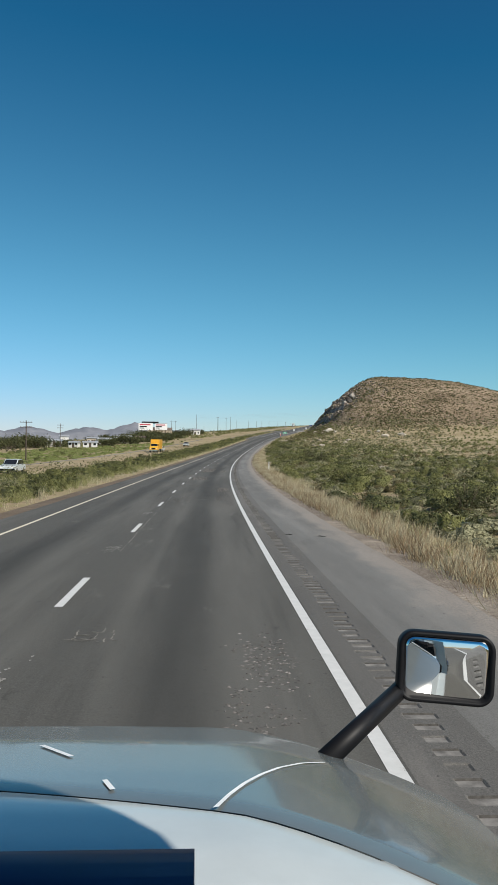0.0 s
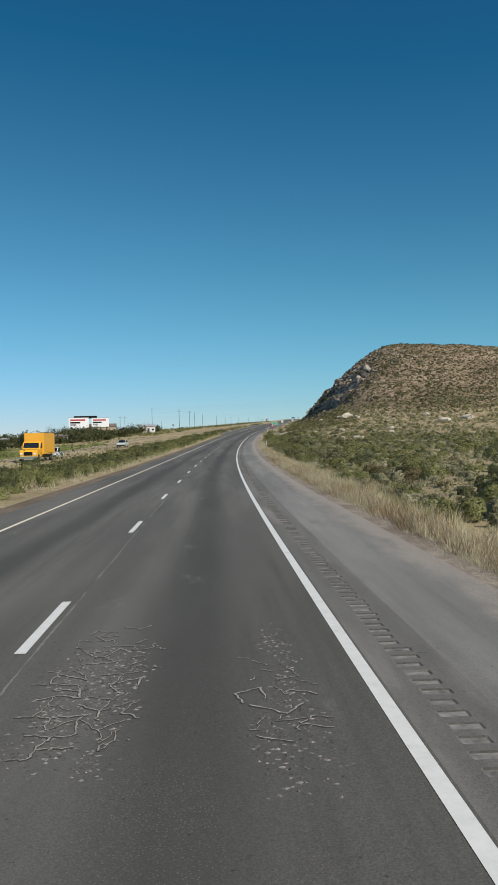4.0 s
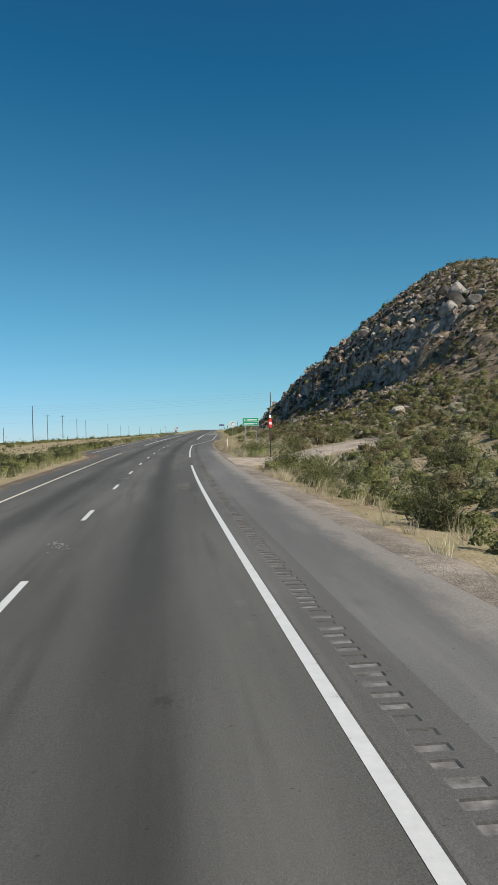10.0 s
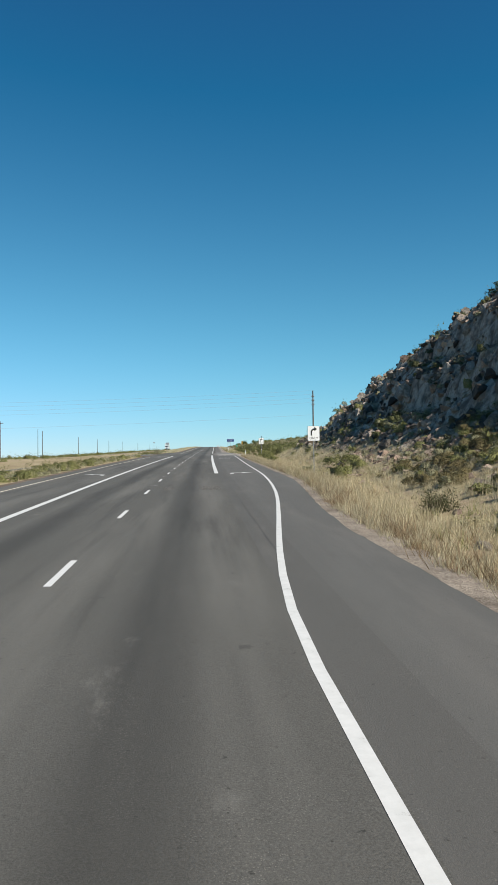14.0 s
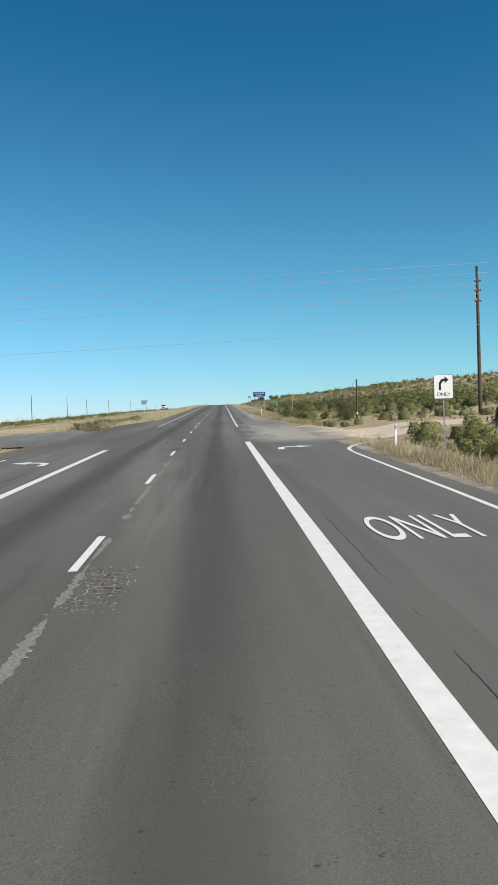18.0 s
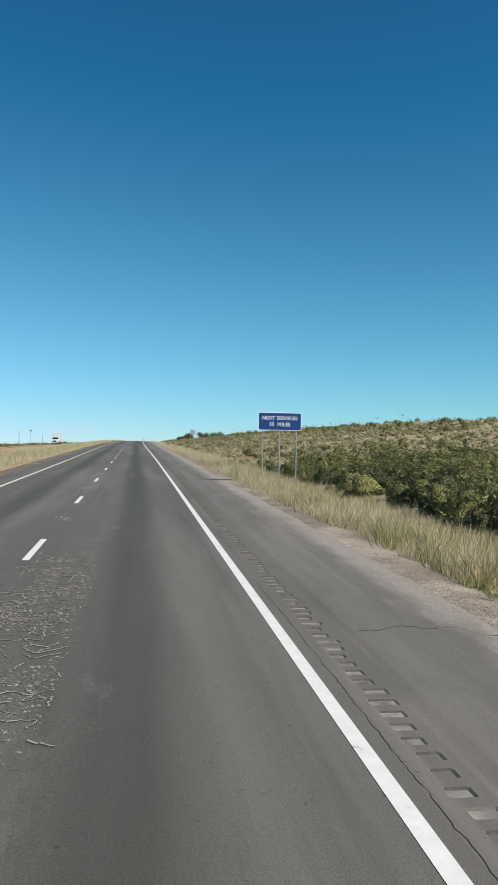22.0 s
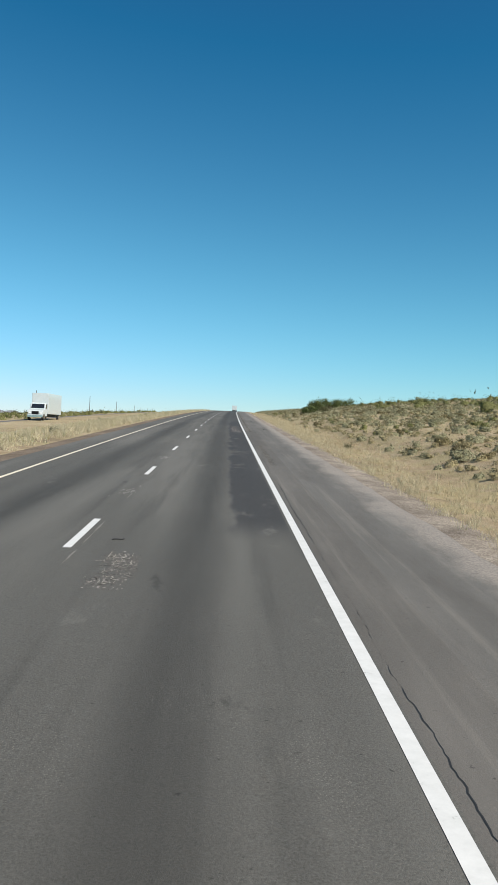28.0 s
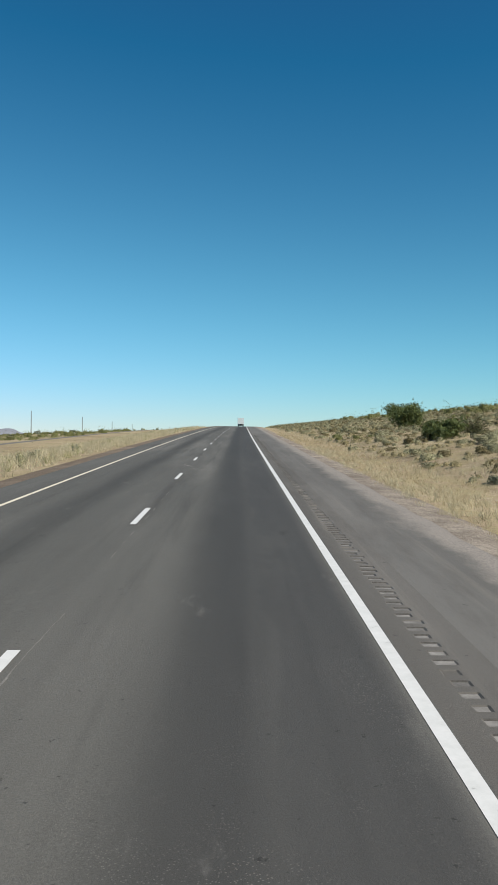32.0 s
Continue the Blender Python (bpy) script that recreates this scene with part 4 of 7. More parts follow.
# scrub
a, b = spots(1100, 20, 440, -18.9, -11.2, lambda s, o: clumpy(0.06, 0.28, 0.5, 45)(s, o))
scrub("median_scrub", a[::3], b[::3], rng.uniform(1.4, 2.6, len(a[::3])), M_DARKBUSH, "dark green bushes on the median", 0.7)
scrub("median_scrub", a, b, rng.uniform(0.9, 2.1, len(a)), M_GREEN, "green weeds and low bushes on the median", 0.75)
a, b = spots(160, 400, 1100, -19, -12, None)
scrub("median_scrub", a, b, rng.uniform(0.5, 1.1, len(a)), M_OLIVE, "low olive bushes on the grassy median", 0.7)
a, b = spots(2200, 40, 1300, -220, -34, None, 0.7)
strew("plain_scrub", tiny_bush, a, b, rng.uniform(0.8, 2.2, len(a)), M_GREEN, "scattered green scrub on the plain", "scrub", 0.7)
a, b = spots(1400, 40, 1300, -400, -60, None, 0.8)
strew("plain_scrub", tiny_bush, a, b, rng.uniform(1.2, 3.2, len(a)), M_DARKBUSH, "dark scrub far out on the plain", "scrub", 0.7)
a, b = spots(7000, -5, 400, 6.0, 70, lambda s, o: 0.4 + 0.6 * clumpy(0.07, 0.35, 0.6, 47)(s, o), 1.3)
k = rng.uniform(0, 1, len(a))
scrub("roadside_scrub", a[k < 0.26], b[k < 0.26], rng.uniform(0.7, 1.7, (k < 0.26).sum()), M_GREEN, "green creosote scrub below the hill", 0.75)
scrub("roadside_scrub", a[k >= 0.38], b[k >= 0.38], rng.uniform(0.5, 1.3, (k >= 0.38).sum()), M_OLIVE, "grey-green sage scrub below the hill", 0.6)
scrub("roadside_scrub", a[(k > 0.26) & (k < 0.38)], b[(k > 0.26) & (k < 0.38)], rng.uniform(0.8, 1.9, ((k > 0.26) & (k < 0.38)).sum()), M_BROWNGREEN, "brown-green brush below the hill", 0.6)
a, b = spots(2600, -5, 350, 6.3, 42, lambda s, o: 0.25 + 0.75 * clumpy(0.09, 0.35, 0.6, 48)(s, o), 1.2)
k = rng.uniform(0, 1, len(a))
scrub("roadside_scrub", a[k < 0.3], b[k < 0.3], rng.uniform(1.2, 2.6, (k < 0.3).sum()), M_GREEN, "wide green creosote bushes below the hill", 0.55)
scrub("roadside_scrub", a[k > 0.7], b[k > 0.7], rng.uniform(1.0, 2.2, (k > 0.7).sum()), M_DARKBUSH, "dark green bushes among the sage", 0.6)
scrub("roadside_scrub", a[(k > 0.3) & (k < 0.7)], b[(k > 0.3) & (k < 0.7)], rng.uniform(0.9, 2.1, ((k > 0.3) & (k < 0.7)).sum()), M_OLIVE, "pale sage bushes below the hill", 0.5)
a, b = spots(3500, -5, 360, 60, 160, None, 0.8)
strew("roadside_scrub", tiny_bush, a, b, rng.uniform(0.8, 1.8, len(a)), M_GREEN, "green scrub on the slope below the hill", "scrub", 0.7)
a, b = spots(3200, 470, 720, 7.5, 70, lambda s, o: (1 - 0.8 * (1 - ease(s, 540, 575)) * (1 - ease(o, 12, 18))) * (1 - 0.85 * (s > 600) * (s < 643) * (1 - ease(o, 13, 16))) * (0.2 + 0.8 * clumpy(0.08, 0.35, 0.55, 49)(s, o)) * (1 - 0.6 * ease(s, 660, 700)), 1.2)
k = rng.uniform(0, 1, len(a))
scrub("roadside_scrub", a[k < 0.62], b[k < 0.62], rng.uniform(0.9, 2.2, (k < 0.62).sum()), M_GREEN, "dense green mesquite and creosote scrub", 0.8)
scrub("roadside_scrub", a[k >= 0.62], b[k >= 0.62], rng.uniform(0.7, 1.5, (k >= 0.62).sum()), M_OLIVE, "olive scrub beside the road", 0.8)
a, b = spots(1500, 520, 760, 60, 240, None, 0.8)
strew("slope_scrub", tiny_bush, a, b, rng.uniform(1.0, 2.2, len(a)), M_GREEN, "green scrub running up the far slope", "scrub", 0.75)
a, b = spots(5200, 680, 1250, 7.5, 80, lambda s, o: 0.35 + 0.65 * clumpy(0.06, 0.35, 0.6, 51)(s, o) * ease(o, 7, 16), 1.1)
k = rng.uniform(0, 1, len(a))
strew("slope_scrub", tiny_bush, a[k < 0.6], b[k < 0.6], rng.uniform(0.5, 1.15, (k < 0.6).sum()), M_OLIVE, "low olive shrubs on the dry slope", "scrub", 0.65)
strew("slope_scrub", tiny_bush, a[k >= 0.6], b[k >= 0.6], rng.uniform(0.5, 1.2, (k >= 0.6).sum()), M_MOUND, "low straw-brown shrubs on the dry slope", "scrub", 0.6)
a, b = spots(900, 720, 1350, 45, 130, None, 0.9)
strew("slope_scrub", tiny_bush, a, b, rng.uniform(1.2, 2.6, len(a)), M_GREEN, "green bushes along the top of the slope", "scrub", 0.8)

# the hill: stones and dry shrubs all over it
def on_hill(n, lo, hi):
    x, y = rng.uniform(20, 215, n), rng.uniform(330, 600, n)
    s = y + 0.13 * x
    for _ in range(5):
        px, py = plan(s, 0 * s)
        t = heading(s)
        s = s + (x - px) * np.sin(t) + (y - py) * np.cos(t)
    px, py = plan(s, 0 * s)
    t = heading(s)
    o = (x - px) * np.cos(t) - (y - py) * np.sin(t)
    h, p = hill_z(s, o, x, y)
    ok = (p > lo) & (p < hi)
    return s[ok], o[ok], p[ok]


a, b, p = on_hill(15000, 0.05, 1.0)
sz = rng.uniform(0.2, 1.0, len(a)) ** 4 * 2.0 + 0.25
strew("hill_stones", stones, a, b, sz, M_ROCK, "brown angular stones strewn over the hill", "stones", 0.8, 0.15)
a, b, p = on_hill(13000, 0.03, 1.0)
k = rng.uniform(0, 1, len(a)) < 0.16 + 0.6 * (1 - p) ** 2
x_, y_ = plan(a, b)
k &= (hill_r(x_, y_)[1] > -4) | (rng.uniform(0, 1, len(a)) < 0.2)
a, b = a[k], b[k]
k = rng.uniform(0, 1, len(a))
strew("hill_scrub", far_bush, a[k < 0.45], b[k < 0.45], rng.uniform(0.5, 1.3, (k < 0.45).sum()), M_BROWN, "dry brown shrubs on the hill", "scrub", 0.7)
strew("hill_scrub", far_bush, a[k >= 0.45], b[k >= 0.45], rng.uniform(0.4, 1.25, (k >= 0.45).sum()), M_DARKBUSH, "dark green shrubs on the hill", "scrub", 0.75)
a, b, p = on_hill(15000, 0.05, 1.0)
x_, y_ = plan(a, b)
k = hill_r(x_, y_)[1] > rng.uniform(-26, 0, len(a))
j = rng.uniform(0, 1, len(a)) < 0.5
strew("hill_scrub", tiny_bush, a[k & j], b[k & j], rng.uniform(0.4, 1.2, (k & j).sum()), M_BROWNGREEN, "small brown-green shrubs dotted over the stony hill", "scrub", 0.6)
strew("hill_scrub", tiny_bush, a[k & ~j], b[k & ~j], rng.uniform(0.4, 1.3, (k & ~j).sum()), M_OLIVE, "low olive shrubs dotted over the stony hill", "scrub", 0.55)
a, b, p = on_hill(9000, 0.08, 1.0)
x_, y_ = plan(a, b)
k = (hill_r(x_, y_)[1] > rng.uniform(-18, 0, len(a))) & (y_ < 520)
strew("hill_scrub", tiny_bush, a[k], b[k], rng.uniform(0.6, 1.7, k.sum()), M_DARKBUSH, "dark shrubs dotted over the stony hill", "scrub", 0.55)
a, b, p = on_hill(30000, 0.10, 1.0)
x_, y_ = plan(a, b)
k = (y_ < 505) & (x_ < 230) & (hill_r(x_, y_)[1] > rng.uniform(-16, 4, len(a)))
a, b = a[k], b[k]
k = rng.uniform(0, 1, len(a))
dots = [bush_cloud(5, 0.3, 0.3, 5, core=(2, 5, 0)) for _ in range(8)]
strew("hill_scrub", dots, a[k < 0.36], b[k < 0.36], rng.uniform(0.35, 1.1, (k < 0.36).sum()), M_BROWNGREEN, "small brown-green tussocks all over the hill", "scrub", 0.6)
strew("hill_scrub", dots, a[k > 0.68], b[k > 0.68], rng.uniform(0.35, 1.0, (k > 0.68).sum()), M_DARKBUSH, "small dark tussocks all over the hill", "scrub", 0.55)
strew("hill_stones", stones, a[(k > 0.36) & (k < 0.68)], b[(k > 0.36) & (k < 0.68)], rng.uniform(0.2, 1.0, ((k > 0.36) & (k < 0.68)).sum()) ** 2 * 0.8 + 0.2, M_ROCK, "brown stones among the tussocks of the hill", "stones", 0.7, 0.15)
a, b, p = on_hill(30000, 0.06, 1.0)
x_, y_ = plan(a, b)
v_ = hill_r(x_, y_)[1]
k = (y_ < 480) & (v_ > rng.uniform(-30, -12, len(a))) & (v_ < rng.uniform(0, 50, len(a)))
a, b = a[k], b[k]
k = rng.uniform(0, 1, len(a))
strew("hill_scrub", dots, a[k < 0.6], b[k < 0.6], rng.uniform(0.4, 1.35, (k < 0.6).sum()), M_BROWNGREEN, "brown-green tussocks on the near flank of the hill", "scrub", 0.6)
strew("hill_scrub", dots, a[k > 0.6], b[k > 0.6], rng.uniform(0.4, 1.3, (k > 0.6).sum()), M_DARKBUSH, "dark tussocks on the near flank of the hill", "scrub", 0.55)
a, b, p = on_hill(60000, 0.05, 1.0)
k = (a < 412) & (a > 340) & (b > 15) & (b < 80)
a, b = a[k], b[k]
k = rng.uniform(0, 1, len(a))
strew("hill_stones", stones, a[k < 0.4], b[k < 0.4], rng.uniform(0.2, 1.0, (k < 0.4).sum()) ** 3 * 1.0 + 0.22, M_ROCK, "brown stones on the flank of the hill above the track", "stones", 0.75, 0.15)
strew("hill_scrub", tiny_bush, a[k > 0.72], b[k > 0.72], rng.uniform(0.4, 1.35, (k > 0.72).sum()), M_DARKBUSH, "dark shrubs on the flank of the hill above the track", "scrub", 0.6)
strew("hill_scrub", dots, a[(k > 0.4) & (k < 0.72)], b[(k > 0.4) & (k < 0.72)], rng.uniform(0.3, 0.9, ((k > 0.4) & (k < 0.72)).sum()), M_MOUND, "straw tussocks on the flank of the hill above the track", "scrub", 0.6)
a, b, p = on_hill(15000, 0.1, 1.0)
x_, y_ = plan(a, b)
k = (hill_r(x_, y_)[1] < 0) & (fbm(x_ * 0.12, y_ * 0.12, 3, 88) > rng.uniform(0.36, 0.58, len(a)))
j = rng.uniform(0, 1, len(a)) < 0.6
strew("hill_scrub", far_bush, a[k & j], b[k & j], rng.uniform(0.6, 1.7, (k & j).sum()), M_DARKBUSH, "dark green shrubs rooted in the cliff", "scrub", 0.75)
strew("hill_scrub", far_bush, a[k & ~j], b[k & ~j], rng.uniform(0.5, 1.5, (k & ~j).sum()), M_OLIVE, "olive shrubs rooted in the cliff", "scrub", 0.7)
a, b, p = on_hill(5200, 0.02, 0.16)
k = rng.uniform(0, 1, len(a)) < 0.5
strew("hill_scrub", tiny_bush, a[k], b[k], rng.uniform(0.9, 2.0, k.sum()), M_GREEN, "green scrub climbing the foot of the hill", "scrub", 0.6)
a, b, p = on_hill(2400, 0.03, 0.22)
strew("hill_scrub", far_bush, a, b, rng.uniform(0.7, 1.6, len(a)), M_OLIVE, "olive scrub round the foot of the hill", "scrub", 0.7)
# broken rock and low brush on the flank that faces the track
a, b, p = on_hill(40000, 0.10, 0.98)
x_, y_ = plan(a, b)
v_ = hill_r(x_, y_)[1]
k = (v_ < rng.uniform(-6, 30, len(a))) & (v_ > rng.uniform(-30, -14, len(a))) & (y_ < rng.uniform(405, 450, len(a)))
a, b = a[k], b[k]
k = rng.uniform(0, 1, len(a))
strew("hill_stones", stones, a[k < 0.5], b[k < 0.5], rng.uniform(0.2, 1.0, (k < 0.5).sum()) ** 3 * 1.5 + 0.35, M_ROCK, "broken brown rock on the flank of the hill", "stones", 0.8, 0.15)
strew("hill_scrub", tiny_bush, a[k > 0.62], b[k > 0.62], rng.uniform(0.5, 1.6, (k > 0.62).sum()), M_BROWNGREEN, "brown-green brush on the flank of the hill", "scrub", 0.55)
strew("hill_scrub", tiny_bush, a[(k > 0.5) & (k < 0.62)], b[(k > 0.5) & (k < 0.62)], rng.uniform(0.4, 1.2, ((k > 0.5) & (k < 0.62)).sum()), M_OLIVE, "olive brush on the flank of the hill", "scrub", 0.55)
a = rng.uniform(0, 960, 5200)
b = right_edge(a) + rng.uniform(0.0, 1.0, 5200) ** 0.7 * 1.6
strew("verge_stones", stones, a, b, rng.uniform(0.2, 1.0, len(a)) ** 3 * 0.10 + 0.025, M_ROCK, "small stones along the verge", "stones", 0.8, 0.2)

# an unbroken thicket beside the markers and the blue sign
a, b = spots(900, 614, 688, 7.6, 34, lambda s, o: (0.5 + 0.5 * ease(o, 8, 10)) * (1 - 0.88 * (s < 643) * (1 - ease(o, 13, 16))), 1.1)
k = rng.uniform(0, 1, len(a))
scrub("thicket", a[k < 0.5], b[k < 0.5], rng.uniform(1.3, 2.5, (k < 0.5).sum()), M_GREEN, "dense green thicket of creosote bushes", 0.75)
scrub("thicket", a[k >= 0.5], b[k >= 0.5], rng.uniform(1.2, 2.3, (k >= 0.5).sum()), M_DARKBUSH, "dark green mesquite in a dense thicket", 0.75)

# small grey-green and straw shrubs that cover the open ground
a, b = spots(4200, 60, 440, 7, 60, None, 1.4)
k = rng.uniform(0, 1, len(a))
scrub("low_shrubs", a[k < 0.5], b[k < 0.5], rng.uniform(0.35, 0.9, (k < 0.5).sum()), M_OLIVE, "low grey-green shrubs on the stony ground", 0.65)
scrub("low_shrubs", a[k >= 0.5], b[k >= 0.5], rng.uniform(0.35, 0.9, (k >= 0.5).sum()), M_MOUND, "low straw-coloured shrubs on the stony ground", 0.6)
a, b = spots(6500, 600, 1250, 8.5, 75, lambda s, o: 0.5 + 0.5 * ease(s, 680, 720), 1.3)
ok = b < 17
strew("low_shrubs", far_bush, a[ok], b[ok], rng.uniform(0.35, 0.95, ok.sum()), M_MOUND, "low straw-coloured shrubs covering the dry slope", "scrub", 0.6)
strew("low_shrubs", tiny_bush, a[~ok], b[~ok], rng.uniform(0.4, 1.0, (~ok).sum()), M_MOUND, "low straw-coloured shrubs covering the dry slope", "scrub", 0.6)
a, b = spots(2200, 445, 570, 5, 15, lambda s, o: 0.6 + 0.4 * clumpy(0.2, 0.35, 0.55, 58)(s, o), 1.1)
strew("dry_grass", thick_tufts, a, b, rng.uniform(0.35, 0.7, len(a)), M_GRASS, "golden grass beside the turn lane", "grass", 0.8)
a, b = spots(2300, 384, 560, 5, 12.5, lambda s, o: 0.45 + 0.55 * clumpy(0.2, 0.35, 0.55, 57)(s, o), 1.2)
strew("dry_grass", tufts, a, b, rng.uniform(0.4, 0.85, len(a)), M_GRASS, "tall dry grass below the cliff", "grass", 0.85)
a, b = spots(7500, 690, 1250, 8.0, 70, lambda s, o: (0.4 + 0.6 * clumpy(0.05, 0.35, 0.55, 60)(s, o)) * ease(o, 6, 13), 1.1)
k = rng.uniform(0, 1, len(a))
strew("slope_scrub", far_bush, a[k < 0.25], b[k < 0.25], rng.uniform(0.6, 1.5, (k < 0.25).sum()), M_BROWNGREEN, "brown-green shrubs standing apart on the dry slope", "scrub", 0.6)
strew("slope_scrub", far_bush, a[k >= 0.25], b[k >= 0.25], rng.uniform(0.6, 1.6, (k >= 0.25).sum()), M_OLIVE, "dusty olive shrubs standing apart on the dry slope", "scrub", 0.55)
a, b = spots(420, 640, 1000, 9, 46, lambda s, o: clumpy(0.05, 0.4, 0.6, 59)(s, o), 1.2)
scrub("slope_scrub", a, b, rng.uniform(0.7, 1.6, len(a)), M_GREEN, "green bushes scattered on the dry slope", 0.7)
a, b = spots(150, 790, 1250, 30, 80, None)
strew("slope_scrub", far_bush, a, b, rng.uniform(1.8, 3.6, len(a)), M_GREEN, "dark green bushes along the skyline of the slope", "scrub", 0.75)
a, b = spots(2600, 440, 1100, -19, -10.4, lambda s, o: clumpy(0.08, 0.35, 0.55, 63)(s, o))
strew("green_grass", tufts, a, b, rng.uniform(0.35, 0.8, len(a)), M_GRASS_G, "yellow-green weeds among the dry grass of the median", "grass", 0.8)
a, b = spots(620, 415, 655, -19.3, -12.8, lambda s, o: 0.35 + 0.65 * clumpy(0.1, 0.35, 0.55, 64)(s, o))
k = rng.uniform(0, 1, len(a)) < 0.55
strew("median_scrub", far_bush, a[k], b[k], rng.uniform(0.7, 1.7, k.sum()), M_GREEN, "green bushes on the median beside the turn lane", "scrub", 0.7)
strew("median_scrub", far_bush, a[~k], b[~k], rng.uniform(0.6, 1.3, (~k).sum()), M_OLIVE, "olive bushes on the median beside the turn lane", "scrub", 0.65)
a, b = spots(900, 400, 1150, -75, -33.5, lambda s, o: 0.4 + 0.6 * clumpy(0.05, 0.35, 0.55, 65)(s, o))
strew("plain_scrub", far_bush, a, b, rng.uniform(1.0, 2.2, len(a)), M_GREEN, "green bushes beyond the opposite road", "scrub", 0.7)
a, b = spots(8000, 600, 1020, -19.5, -9.9, lambda s, o: 0.6 + 0.4 * clumpy(0.2, 0.3, 0.5, 66)(s, o))
strew("dry_grass", tufts, a, b, rng.uniform(0.35, 0.75, len(a)), M_GRASS, "fluffy straw-coloured grass covering the median", "grass", 0.8)
# brush on the foot of the hill behind the sandy track, a green field beyond the opposite road
a, b = spots(1500, 350, 470, 9, 30, lambda s, o: 0.9 * ease(o, 9, 13))
k = rng.uniform(0, 1, len(a))
scrub("hillside_brush", a[k < 0.5], b[k < 0.5], rng.uniform(0.7, 1.8, (k < 0.5).sum()), M_BROWNGREEN, "brown-green brush at the foot of the hill", 0.55, 34)
scrub("hillside_brush", a[k >= 0.72], b[k >= 0.72], rng.uniform(0.7, 1.7, (k >= 0.72).sum()), M_GREEN, "green brush at the foot of the hill", 0.6, 34)
scrub("hillside_brush", a[(k > 0.5) & (k < 0.72)], b[(k > 0.5) & (k < 0.72)], rng.uniform(0.7, 1.5, ((k > 0.5) & (k < 0.72)).sum()), M_OLIVE, "olive brush at the foot of the hill", 0.55, 34)
a, b = spots(1500, 300, 385, 18, 75, None)
k = rng.uniform(0, 1, len(a)) < 0.5
strew("low_shrubs", far_bush, a[k], b[k], rng.uniform(0.6, 1.5, k.sum()), M_OLIVE, "grey-green shrubs on the rise below the hill", "scrub", 0.6)
strew("low_shrubs", far_bush, a[~k], b[~k], rng.uniform(0.5, 1.3, (~k).sum()), M_MOUND, "straw-coloured shrubs on the rise below the hill", "scrub", 0.55)
a, b = spots(260, 372, 384, 4.4, 9.5, None)
strew("dry_grass", thick_tufts, a, b, rng.uniform(0.6, 1.1, len(a)), M_GRASS, "tall pale grass round the stop sign", "grass", 0.8)
a, b = spots(2600, 40, 330, -75, -33.5, None)
strew("green_field", tiny_bush, a, b, rng.uniform(1.2, 2.6, len(a)), M_FIELD, "bright green weeds in a field beyond the opposite road", "grass", 0.28)

# ---------------------------------------------------------------- bushes and boulders near the road, each a thing
M_STEMS = plain("bush_stems", (0.16, 0.125, 0.085), 0.9)


def bush_mesh(leaves, leaf, spiky, mat, name):
    v, f = bush_cloud(leaves, leaf, spiky, 30)
    ob = mesh_ob(name, v, f, mat)
    bm = bmesh.new()
    for _ in range(14):
        a, e = rng.uniform(0, math.tau), rng.uniform(0.35, 1.3)
        r = rng.uniform(0.35, 0.5)
        tube(bm, (0, 0, -0.05), (math.cos(a) * math.cos(e) * r, math.sin(a) * math.cos(e) * r, math.sin(e) * r * 1.7), 0.016, 0.004, 4)
    st = part("stem", bm, M_STEMS)
    return ob.data, st.data, ob, st


BUSHES = {}
for key, mat, spiky in (("green", M_GREEN, 0.75), ("olive", M_OLIVE, 0.5), ("dark", M_DARKBUSH, 0.6)):
    made = []
    for i in range(3):
        m1, m2, o1, o2 = bush_mesh(2600, 0.048, spiky, mat, "foliage")
        bpy.data.objects.remove(o1)
        bpy.data.objects.remove(o2)
        made.append((m1, m2))
    BUSHES[key] = made


def bush(s, o, width, tall, key, label):
    e = empty("bush", place(s, o, -0.04, rng.uniform(0, 360)) @ Matrix.Diagonal((width, width, width * tall, 1)), label, "bush", "roadside bushes")
    m1, m2 = BUSHES[key][int(rng.integers(0, 3))]
    for nm, me in (("foliage", m1), ("stem", m2)):
        q = new(nm, me)
        q.parent = e
    return e


